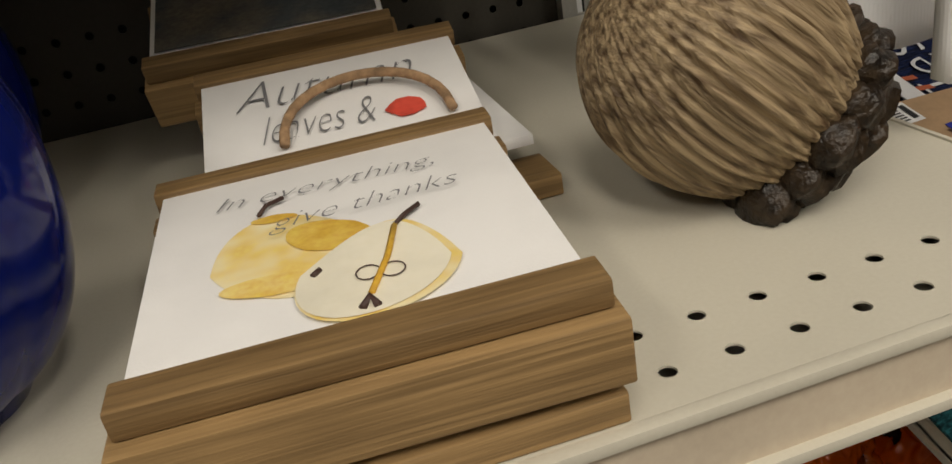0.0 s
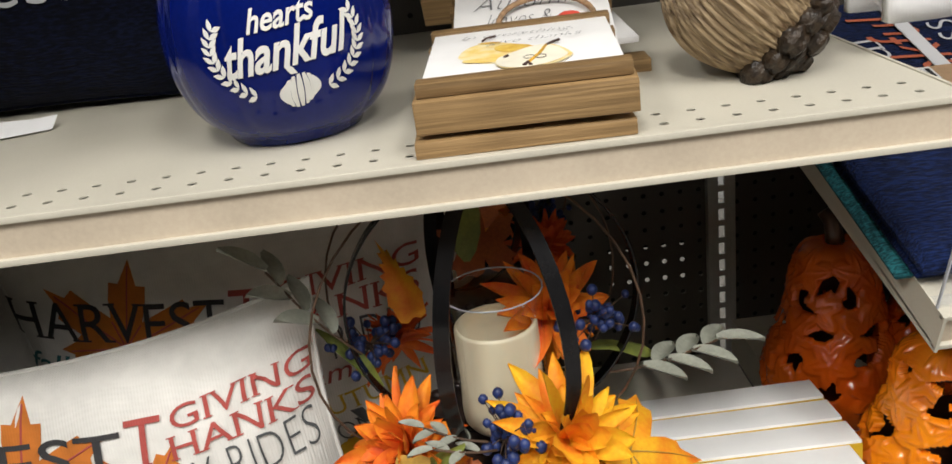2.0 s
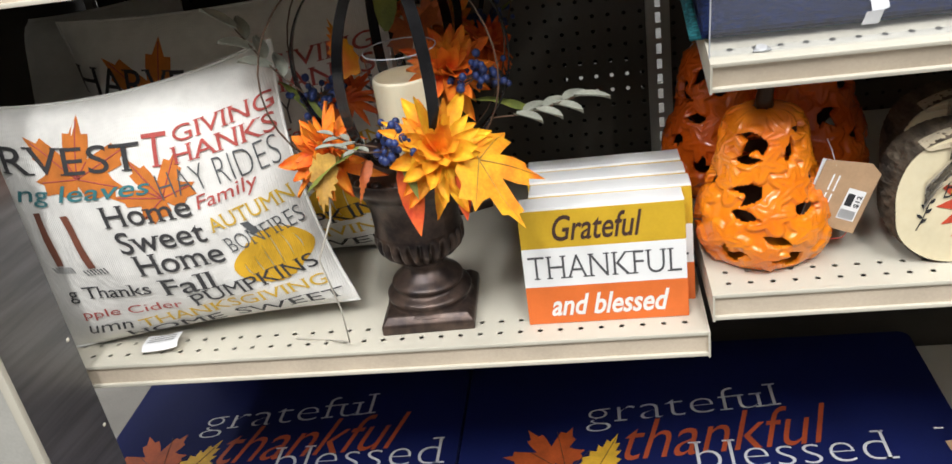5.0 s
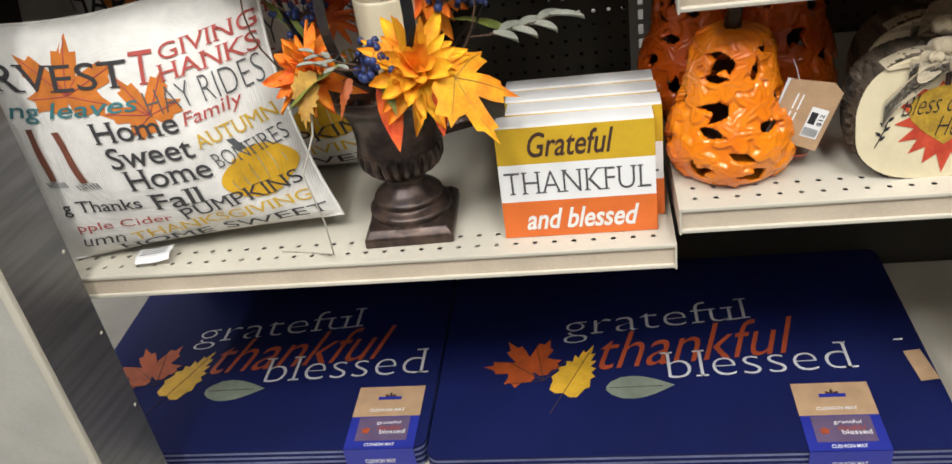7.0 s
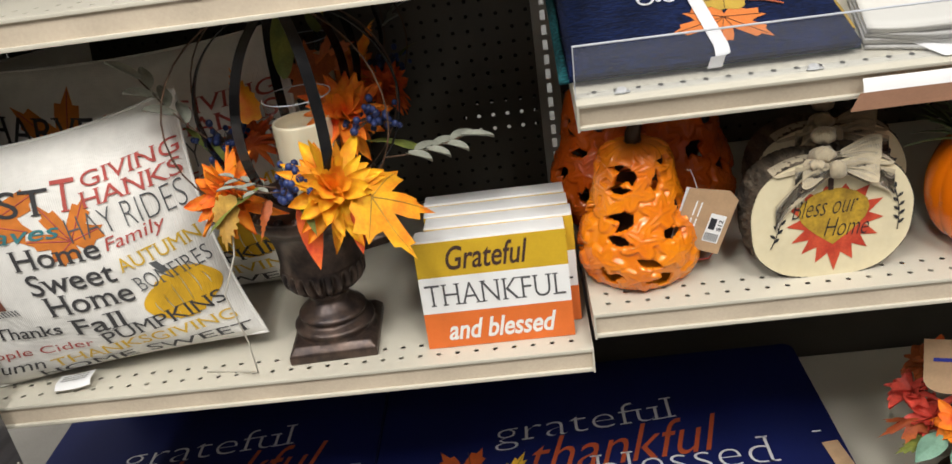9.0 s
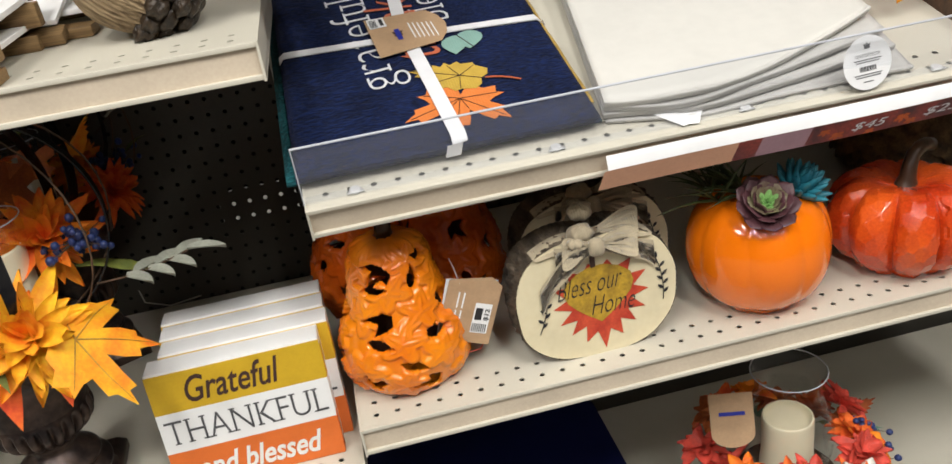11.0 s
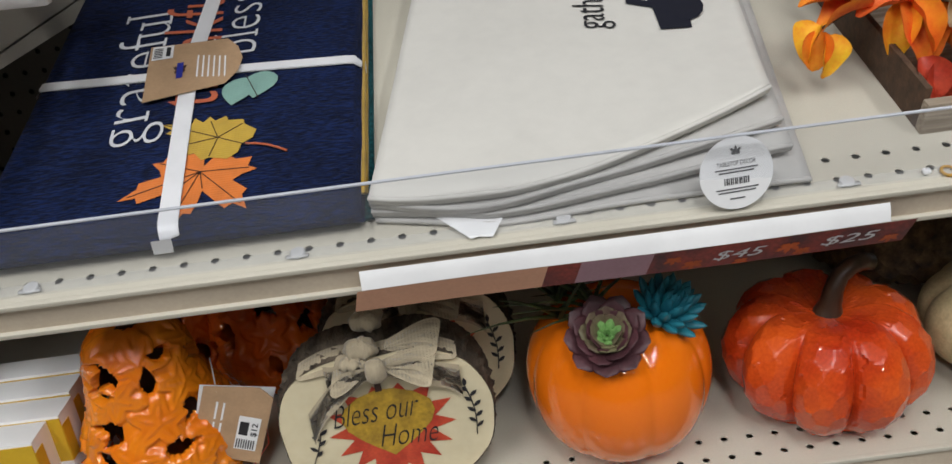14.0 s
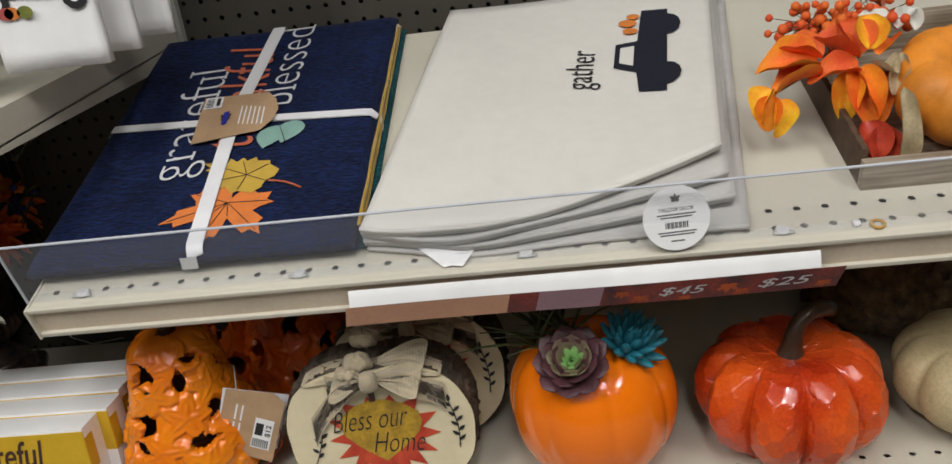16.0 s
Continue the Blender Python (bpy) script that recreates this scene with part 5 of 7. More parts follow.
# ---------------------------------------------------------------- lower right shelf
def gourd_lantern(m, label, glaze):
    """A glazed gourd shell with leaf-shaped openings cut through it and raised leaves between them."""
    s = thing("gourd_lantern", m, label, "gourd lantern", "gourd lanterns")
    prof = smooth_profile([(0.048, 0.0), (0.061, 0.006), (0.072, 0.030), (0.0745, 0.056), (0.0675, 0.088), (0.0565, 0.118), (0.0485, 0.148), (0.0440, 0.180), (0.037, 0.202), (0.026, 0.213), (0.008, 0.215)], 170)
    nu, nv = 240, 170
    rs = random.Random(3)
    cuts, leaves = [], []
    for j in range(6):
        for i in range(5):
            a = (i + 0.5 * (j % 2) + rs.uniform(-0.14, 0.14)) / 5 * 6.28319
            z = 0.026 + j * 0.033 + rs.uniform(-0.004, 0.004)
            cuts.append((a, z, rs.uniform(0.0125, 0.0195), rs.uniform(0, 6.28)))
            leaves.append((a + 3.14159 / 5, z + rs.uniform(-0.004, 0.006), 0.031, rs.uniform(0, 6.28)))

    def rad(z):
        return max(0.02, np.interp(z, [p[1] for p in prof], [p[0] for p in prof]))
    aa = np.arange(nu) / nu * 2 * np.pi
    zz = np.array([p[1] for p in prof])
    rr = np.array([p[0] for p in prof])
    A, Z = np.meshgrid(aa, zz)
    cut = np.zeros_like(A, bool)
    lift = np.zeros_like(A)
    for a, z, size, rot in leaves:
        du = ((A - a + np.pi) % (2 * np.pi) - np.pi) * rad(z)
        dv = Z - z
        d = np.hypot(du, dv)
        ph = np.arctan2(dv, du) - rot
        edge = size * (0.55 + 0.45 * np.abs(np.cos(2.5 * ph)) ** 1.2)
        k = np.clip((edge - d) / 0.004, 0, 1)
        vein = np.clip(1 - np.abs(np.sin(2.5 * ph)) * d / 0.0022, 0, 1)
        side = np.clip(1 - np.abs(np.sin(d / 0.0042 + 3 * np.abs(np.sin(2.5 * ph)))) * 1.3, 0, 1)
        lift = np.maximum(lift, k * (0.0026 + 0.0014 * np.cos(d / size * 1.4)) + 0.0016 * vein * k + 0.0009 * side * k)
    for a, z, size, rot in cuts:
        du = ((A - a + np.pi) % (2 * np.pi) - np.pi) * rad(z)
        dv = Z - z
        d = np.hypot(du, dv)
        ph = np.arctan2(dv, du) - rot
        rl = random.Random(int(a * 1000) + int(z * 9000))
        for lobe, ln in ((0.0, 1.85), (rl.uniform(0.7, 1.1), rl.uniform(1.1, 1.6)), (rl.uniform(-1.2, -0.7), rl.uniform(0.9, 1.5)))[:rl.choice((1, 2, 3, 3))]:
            ca, sa = np.cos(rot + lobe), np.sin(rot + lobe)
            along, across = du * ca + dv * sa + 0.0025, np.abs(dv * ca - du * sa)
            f = np.clip(along / (size * ln + 0.0025), 0, 1)
            cut |= (along > 0) & (f < 1) & (across < 0.0046 * np.sin(np.pi * f ** 0.75) ** 1.3 * (size / 0.012))
    cut &= (Z > 0.012) & (Z < 0.198)
    R = rr[:, None] + 1.05 * lift
    outer = np.stack([R * np.cos(A), R * np.sin(A), Z], -1).reshape(-1, 3)
    inner = np.stack([(rr[:, None] - 0.005) * np.cos(A), (rr[:, None] - 0.005) * np.sin(A), Z], -1).reshape(-1, 3)
    n = nu * (nv + 1)
    g, back = Geo(), Geo()
    back.v = [(0, 0, 0)] * n + [tuple(p) for p in inner.tolist()]
    g.v = [tuple(p) for p in outer.tolist()] + [tuple(p) for p in inner.tolist()]
    keep = ~(cut[:-1] | cut[1:] | np.roll(cut, -1, 1)[:-1] | np.roll(cut, -1, 1)[1:])
    for j in range(nv):
        for i in range(nu):
            i2 = (i + 1) % nu
            a, b, c, d = j * nu + i, j * nu + i2, (j + 1) * nu + i2, (j + 1) * nu + i
            if keep[j, i]:
                g.f.append((a, b, c, d))
                back.f.append((n + d, n + c, n + b, n + a))
                if not keep[j, i2]:
                    g.f.append((b, n + b, n + c, c))
                if not keep[j, i - 1]:
                    g.f.append((a, d, n + d, n + a))
                if j + 1 < nv and not keep[j + 1, i]:
                    g.f.append((d, c, n + c, n + d))
                if j and not keep[j - 1, i]:
                    g.f.append((a, n + a, n + b, b))
    part("shell", g, glaze, s)
    # Inner wall gets a darker colour in place of the shade behind the cut-outs.
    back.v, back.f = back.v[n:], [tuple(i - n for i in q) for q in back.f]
    part("inner_wall", back, INSIDE_SHADE, s, "inside wall darkened as painted shade")
    part("base_disc", lathe([(0.0, 0.001), (0.052, 0.001), (0.052, 0.003), (0.0, 0.003)], 32), glaze, s)
    st = [(0, 0, 0.210), (0.001, 0.002, 0.226), (0.004, 0.003, 0.240), (0.013, 0.004, 0.250)]
    part("stem", Geo().tube(st, lambda q: 0.0105 - 0.003 * q, 12), STEMB, s, "brown glazed stem")
    return s


def hang_card(s, m, w, h, name="price_card"):
    """A folded kraft card with a white price label, hung on a red cord."""
    part(name, Geo().merge(Geo().add([(-w / 2, 0, 0), (w / 2, 0, 0), (w / 2, 0, h), (w * 0.28, 0, h * 1.12), (-w / 2, 0, h), (-w / 2, 0.0012, 0), (w / 2, 0.0012, 0), (w / 2, 0.0012, h), (w * 0.28, 0.0012, h * 1.12), (-w / 2, 0.0012, h)],
                                     [(0, 1, 2, 3, 4), (9, 8, 7, 6, 5), (0, 5, 6, 1), (1, 6, 7, 2), (2, 7, 8, 3), (3, 8, 9, 4), (4, 9, 5, 0)]), m), KRAFT, s, "kraft card tag", smooth=False)


gourd_lantern(pose(0.0955, 0.119, Z_R2, 0, 0, 10) @ Matrix.Diagonal((1.05, 1.05, 0.88, 1)), "orange glazed gourd lantern with leaf cut-outs", GLAZEO)
# Back lanterns: redder glaze with the shelf's shade put into its colour.
g2 = gourd_lantern(pose(0.066, 0.305, Z_R2, 0, 0, 130), "redder orange glazed gourd lantern with leaf cut-outs, darkened for shelf shade", GLAZE_SHADED)
copy_thing(g2, pose(0.186, 0.285, Z_R2, 0, 0, 235) @ Matrix.Diagonal((1, 1, 1.04, 1)))
# its price card
s = thing("price_tag", pose(0.1617, 0.080, Z_R2 + 0.0447, -4, 22, 0), "kraft price tag hanging from the gourd lantern", "price tag")
CW, CH = 0.066, 0.078
hang_card(s, pose(0, 0, 0), CW, CH, "card")
fold = s.children[0]
part("card_back", Geo().add([(-CW / 2, 0.002, 0.004), (CW / 2, 0.020, 0.004), (CW / 2, 0.020, CH), (-CW / 2 - 0.004, 0.002, CH)], [(0, 1, 2, 3)]), PAPER, s, "pale inside of the folded card", smooth=False)
card = on_plane(pose(-CW / 2, -0.0004, CH, 90, 0, 0), CW, CH)
for k, u in enumerate((0.24, 0.36)):
    for q in range(2):
        part("print_bar", Geo().grid(2, 1, lambda a, b: card(u - 0.02 + b * 0.03 - 0.02 * k, 0.18 + 0.30 * q + a * 0.26)), PAPER, fold)
part("price_label", Geo().grid(1, 1, lambda a, b: card(0.58 + 0.32 * a, 0.82 - 0.50 * b) + Vector((0, -0.0004, 0))), PAPER, fold, "white price label", smooth=False)
for k in range(8):
    part("barcode_bar", Geo().grid(1, 1, lambda a, b: card(0.60 + 0.035 * k + 0.018 * a, 0.80 - 0.14 * b) + Vector((0, -0.0008, 0))), BLACK, fold, smooth=False)
word(fold, "$12", box_on(lambda u, v: card(u, v) + Vector((0, -0.0008, 0)), 0.83, 0.60, 0.83, 0.40, 0.10), BLACK, 0.02)
part("label_block", Geo().grid(1, 1, lambda a, b: card(0.61 + 0.13 * a, 0.60 - 0.20 * b) + Vector((0, -0.0008, 0))), BLACK, fold, smooth=False)
part("cord", Geo().tube([(-0.020, 0.0, 0.074), (-0.028, 0.012, 0.088), (-0.034, 0.022, 0.096)], 0.0006, 5), WIREW, s)
part("red_cord", Geo().tube([(0.028, 0.012, 0.05), (0.038, 0.014, 0.015), (0.028, 0.01, -0.012), (0.0, 0.006, -0.022), (-0.02, 0.02, -0.02)], 0.0007, 5), LEAFRED, s, "thin red cord")


def slice_outline(a):
    """Radius factors of a squat pumpkin-shaped slab: flat foot, dip at the crown."""
    x, z = math.cos(a), math.sin(a)
    q = (abs(x) ** 2.5 + abs(z) ** 2.4) ** (-1 / 2.45)
    dip = 1 - 0.07 * math.exp(-((a - math.pi / 2) / 0.28) ** 2)
    return q * dip


def wood_slice(m, label):
    s = thing("wood_slice_pumpkin", m, label, "wood slice", "wood slice pumpkins")
    W, H, D = 0.101, 0.082, 0.062
    rs = random.Random(8)
    n = 180
    ph = [rs.uniform(0, 6.28) for _ in range(6)]

    def rim(a, inset, rough):
        q = slice_outline(a)
        w = 1 + 0.006 * math.sin(5 * a + ph[0]) + 0.004 * math.sin(11 * a + ph[1])
        x, z = W * q * math.cos(a) * w, H * q * math.sin(a) * w
        ln = math.hypot(x, z)
        k = (ln - inset + rough) / ln
        return x * k, max(z * k + H * 0.97, 0.0)

    def bark(u, v):
        a = 6.28319 * u
        rough = 0.003 * math.sin(40 * a + 3 * math.sin(9 * v + ph[2])) * math.sin(3.14159 * v) + 0.002 * math.sin(73 * a + 14 * v) + rs.uniform(-0.0016, 0.0016)
        x, z = rim(a, 0.0, rough * (0.3 + 0.7 * math.sin(3.14159 * v)))
        return (x, D * v, z)
    part("bark", Geo().grid(n, 14, bark, True), BARK, s, "rough grey-brown bark")
    for nm, y, sg in (("cut_face", -0.0002, 1), ("back_face", D + 0.0002, -1)):
        ring = [rim(6.28319 * k / n, 0.0008, 0) for k in range(n)]
        g = Geo().add([(0, y, H * 0.97)] + [(x, y, z) for x, z in ring], [(0, 1 + (k + 1) % n, 1 + k)[::sg] for k in range(n)])
        part(nm, g, SLICE, s, "pale cut wood face", smooth=False)
    face = lambda x, z, d=0.0: Vector((x, -0.0012 - d, z))
    part("red_leaf", flat_leaf("burst", lambda x, y: face(-x * 0.080 + 0.004, 0.080 - y * 0.074), 2), LEAFRED, s, smooth=False)
    part("gold_leaf", flat_leaf("round", lambda x, y: face(-x * 0.088 + 0.002, 0.090 - y * 0.046, 0.0006), 2), LEAFGLD, s, smooth=False)
    part("leaf_stalk", Geo().box(-0.0055, -0.003, 0.119, 0.0005, -0.0008, 0.136), BROWNINK, s, smooth=False)
    word(s, "Bless our", lambda p, q: face(-0.050 + 0.082 * p, 0.084 + 0.025 * q + 0.003 * p, 0.0012), BLACK, -0.014, 0.45)
    word(s, "Home", lambda p, q: face(-0.010 + 0.056 * p, 0.056 + 0.025 * q - 0.002 * p, 0.0012), BLACK, -0.014, 0.45)
    for sx, x0, z0, lean in ((-1, -0.076, 0.046, -0.014), (1, 0.082, 0.054, 0.006)):
        g = Geo().tube([face(x0 + lean * -t + 0.004 * math.sin(3 * t), z0 + 0.056 * t, 0.0002) for t in (0, 0.25, 0.5, 0.75, 1)], 0.0006, 5)
        part("sprig_stalk", g, BLACK, s)
        for k in range(9):
            t = 0.15 + 0.85 * k / 8
            ang = math.radians(90 + (48 if k % 2 else -48) * (k < 8))
            cx, cz = x0 - lean * t + 0.004 * math.sin(3 * t), z0 + 0.056 * t
            leaf = Geo().grid(4, 2, lambda p, q: face(cx + math.cos(ang) * 0.0095 * p - math.sin(ang) * (q - 0.5) * 0.0042 * math.sin(3.1 * p + 0.05), cz + math.sin(ang) * 0.0095 * p + math.cos(ang) * (q - 0.5) * 0.0042 * math.sin(3.1 * p + 0.05), 0.0003))
            part("sprig_leaf", leaf, BLACK, s)
    # burlap band and bow over the shoulder
    def wrap(u, v):
        a = math.radians(48 + 84 * u)
        x, z = rim(a, -0.0022, 0)
        drop = 0.016 * math.sin(math.pi * u) ** 0.5
        return (x, -0.004 + (D * 0.42) * v, z + 0.001 * math.sin(30 * v) - drop * (1 - v) ** 3)
    part("ribbon_band", Geo().grid(40, 10, wrap), BURLAP, s, "gauzy burlap ribbon")
    def fold_z(v):
        return 0.0016 * abs(math.sin(34 * v)) + 0.0012 * math.sin(61 * v + 2)
    for cx, cy, cz, sx, ln, drop, hh, wd in ((-0.006, -0.010, 0.150, -1, 0.034, 0.006, 0.016, 0.028), (0.006, -0.012, 0.152, 1, 0.046, 0.010, 0.015, 0.028), (0.010, 0.004, 0.162, 1, 0.050, -0.002, 0.014, 0.026)):
        def loop(u, v):
            t = 6.28319 * u
            q = 0.5 - 0.5 * math.cos(t)
            wv = (v - 0.5) * wd * (0.3 + 0.7 * q)
            return (cx + sx * ln * q + 0.25 * wv, cy + 0.6 * wv + 0.006 * math.sin(t) * q, cz - drop * q + hh * math.sin(t) * (0.3 + 0.7 * q) * 0.55 + 0.7 * wv + fold_z(v + 0.1 * u))
        part("bow_loop", Geo().grid(28, 22, loop), BURLAP, s)
    for sx, a0, ln, bend in ((-1, -0.75, 0.074, 0.010), (1, -0.35, 0.078, 0.006), (-1, -0.2, 0.050, 0.004)):
        def tail(u, v):
            x = sx * ln * u
            return (x * 0.95, -0.006 - bend * 0.3 * math.sin(5 * u) - 0.008 * (1 - u), 0.146 + a0 * ln * u * u * 1.1 + (v - 0.5) * (0.014 + 0.022 * u) + fold_z(v) * 1.4 + 0.002 * math.sin(9 * u + 4 * v))
        part("bow_tail", Geo().grid(18, 20, tail), BURLAP, s)
    part("bow_knot", Geo().grid(16, 10, lambda u, v: (0.011 * math.sin(math.pi * v) * math.cos(6.28319 * u) * (1 + 0.12 * math.sin(9 * v)), -0.016 + 0.010 * math.sin(math.pi * v) * math.sin(6.28319 * u), 0.150 - 0.012 * math.cos(math.pi * v)), True), BURLAP, s)
    for kx, ky, kz, kr, ph2 in ((-0.012, 0.002, 0.164, 0.0125, 0.0), (-0.004, 0.022, 0.182, 0.0125, 2.0), (-0.022, -0.008, 0.156, 0.008, 1.0)):
        rk = random.Random(int(kz * 1000))
        part("twine_knot", Geo().grid(20, 12, lambda u, v: (kx + kr * math.sin(math.pi * v) * math.cos(6.28319 * u) * (1.25 + 0.2 * math.sin(4 * 6.28319 * u + 7 * v + ph2)), ky + kr * math.sin(math.pi * v) * math.sin(6.28319 * u) * (1.0 + 0.2 * math.sin(5 * 6.28319 * u + ph2)), kz - kr * 0.8 * math.cos(math.pi * v) + 0.0016 * math.sin(6 * 6.28319 * u)), True), BURLAP, s, "knotted twine")
    part("stem", Geo().tube([(0.0, 0.03, 0.150), (0.0, 0.03, 0.165), (-0.004, 0.032, 0.178)], lambda q: 0.010 - 0.002 * q, 10), BARK, s)
    return s


w1 = wood_slice(pose(0.329, 0.053, Z_R2, -3, 0, 1.5), "pumpkin-shaped wood slice with bow, leaf and lettering")
copy_thing(w1, pose(0.358, 0.150, Z_R2, -2, 0, 0) @ Matrix.Diagonal((1, 1, 1.04, 1)))


def rosette(name, material, parent, label, m, rings, w, thick, seed, point=0.6):
    """A succulent: thick pointed leaves, each a part, in rings (count, reach, lift degrees)."""
    rs = random.Random(seed)
    for n, reach, lift in rings:
        off = rs.uniform(0, 6)
        for k in range(n):
            a = off + 6.28319 * k / n
            ww = w * reach
            def at(u, v):
                s = max(0.0, math.sin(math.pi * (0.12 + 0.88 * v))) ** point
                t = 6.28319 * u
                return (0.5 * ww * s * math.cos(t), v * reach, thick * reach * s * math.sin(t) + 0.22 * reach * v * v)
            leaf = Geo().grid(10, 8, at, True)
            part(name, Geo().merge(leaf, m @ pose(0, 0, 0, 0, 0, math.degrees(a)) @ pose(0, 0.002, 0, lift + rs.uniform(-6, 6), 0, 0)), material, parent, label)


s = thing("succulent_pumpkin", pose(0.556, 0.098, Z_R2) @ Matrix.Diagonal((1.02, 1.02, 1.03, 1)), "glossy orange ceramic pumpkin planter with succulents", "pumpkin")
g, _ = pumpkin_shape(0.0885, 0.152, 8, 0.045, 176, 48, sink=0.05, phase=0.2, full=0.60)
part("pot", g, GLOSSO, s)
rosette("plum_leaf", SUCCP, s, "plum purple succulent leaf", pose(-0.018, -0.052, 0.148, 36, -6, 0), [(9, 0.038, 8), (8, 0.034, 26), (7, 0.028, 44)], 0.80, 0.07, 1, 0.42)
rosette("olive_leaf", SUCCM, s, "olive plum succulent leaf", pose(-0.018, -0.053, 0.151, 36, -6, 0), [(8, 0.027, 30), (7, 0.023, 46)], 0.80, 0.09, 5, 0.42)
rosette("green_leaf", SUCCG, s, "green succulent leaf", pose(-0.018, -0.055, 0.153, 36, -6, 0), [(7, 0.0175, 40), (6, 0.0145, 55), (6, 0.011, 68), (5, 0.007, 80)], 0.50, 0.13, 2)
rosette("turquoise_leaf", SUCCB, s, "turquoise spiky succulent leaf", pose(0.038, -0.022, 0.144, 18, 22, 0), [(11, 0.039, 18), (11, 0.039, 36), (9, 0.038, 54), (7, 0.035, 70)], 0.30, 0.11, 3, 0.45)
rs = random.Random(11)
for k in range(44):
    a = rs.uniform(-0.5, 3.6)
    ln = rs.uniform(0.055, 0.10)
    el = rs.uniform(0.3, 1.1)
    bx, by = -0.035 + 0.02 * math.cos(a), 0.005 + 0.03 * math.sin(a)
    d = Vector((-abs(math.cos(a)) * math.cos(el) * (1 if k % 3 else -0.6), math.sin(a) * math.cos(el), math.sin(el)))
    part("grass_spike", Geo().tube([Vector((bx, by, 0.146)) + d * ln * t + Vector((0, 0, -0.018 * t * t)) for t in (0, 0.33, 0.66, 1)], lambda q: 0.0022 * (1 - q) + 0.0003, 5), GRASSG, s)

# faceted red pumpkin
s = thing("carved_pumpkin", pose(0.765, 0.104, Z_R2, 0, 0, 12) @ Matrix.Diagonal((0.985, 0.985, 1.01, 1)), "carved red-orange lacquered pumpkin with curled stem", "pumpkin")
g, _ = pumpkin_shape(0.100, 0.128, 9, 0.24, 270, 84, sink=0.16, phase=0.1, full=0.66)
V = np.array(g.v)
rs = random.Random(21)
N = np.zeros_like(V)
F = np.array(g.f)
fn = np.cross(V[F[:, 2]] - V[F[:, 0]], V[F[:, 3]] - V[F[:, 1]])
for c in range(4):
    np.add.at(N, F[:, c], fn)
N /= np.linalg.norm(N, axis=1, keepdims=True) + 1e-9
idx, cent = [], []
order = list(range(len(V)))
rs.shuffle(order)
for i in order:
    if all((V[i] - V[k]) @ (V[i] - V[k]) > 0.0135 ** 2 for k in idx):
        idx.append(i)
C, CN = V[idx], N[idx]
near = np.argmin(((V[:, None] - C[None]) ** 2).sum(-1), 1)
off = ((V - C[near]) * CN[near]).sum(-1, keepdims=True)
ang = np.arctan2(V[:, 1], V[:, 0])
lobe = np.clip((np.abs(np.cos(9 * (ang + 0.1) / 2)) - 0.12) / 0.35, 0, 1)[:, None]
V2 = V - off * CN[near] * 0.9 * lobe
V2[:, 2] = np.maximum(V2[:, 2], 0)
g.v = [tuple(p) for p in V2.tolist()]
part("body", g, FACET, s, smooth=False)
part("stem", Geo().tube([(0, 0, 0.098), (0.0, -0.001, 0.106), (0.001, -0.002, 0.118), (0.004, -0.001, 0.132), (0.012, 0.002, 0.144), (0.025, 0.004, 0.150), (0.039, 0.006, 0.150), (0.050, 0.008, 0.146)], lambda q: 0.016 * (1 - q) ** 7 + 0.0095 - 0.001 * q, 16), STEMB, s, "curled brown stem")

# cream pumpkin and scaly brown pumpkin further along
s = thing("cream_pumpkin", pose(0.978, 0.120, Z_R2), "cream painted ribbed pumpkin with short stem", "pumpkin")
part("body", pumpkin_shape(0.098, 0.112, 10, 0.11, 120, 40, sink=0.25)[0], CREAM, s)
part("stem", Geo().tube([(0, 0, 0.085), (0.0, 0, 0.105), (0.006, 0, 0.125)], lambda q: 0.011 - 0.003 * q, 10), STEMB, s)
s = thing("scaly_pumpkin", pose(0.965, 0.37, Z_R2), "brown pumpkin covered in carved scales", "pumpkin")
part("body", pumpkin_shape(0.118, 0.185, 10, 0.03, 96, 30)[0], CONE, s)
g = Geo()
for j in range(15):
    vv = 0.18 + 0.62 * j / 14
    n = 20
    for i in range(n):
        a = 6.28319 * (i + 0.5 * (j % 2)) / n
        rr, zc = 0.119 * math.sin(math.pi * vv) ** 0.8, 0.0925 * (1 - math.cos(math.pi * vv))
        tilt = 90 - 180 * vv
        sc = Geo().grid(4, 4, lambda p, q: (((p - 0.5) * 0.030 * math.sin(math.pi * (0.15 + 0.8 * q)) ** 0.7), 0.0045 * q + 0.002 * math.sin(math.pi * p) * (1 - q), -0.027 * q))
        g.merge(sc, pose(0, 0, zc, 0, 0, math.degrees(a)) @ Matrix.Translation((rr + 0.001, 0, 0.008)) @ pose(0, 0, 0, 0, -tilt * 0.8, 0) @ pose(0, 0, 0, 0, 0, -90))
tagged(part("scale_cover", g, CONE, s, "carved overlapping scales"), kind="stuff")
part("stem", Geo().tube([(0, 0, 0.17), (0, 0, 0.20)], 0.012, 10), STEMB, s)

# ---------------------------------------------------------------- sloping upper right shelf


def tilted(x, y, z=0.0, rz=0.0):
    return TILTED @ pose(x, y, z, 0, 0, rz)


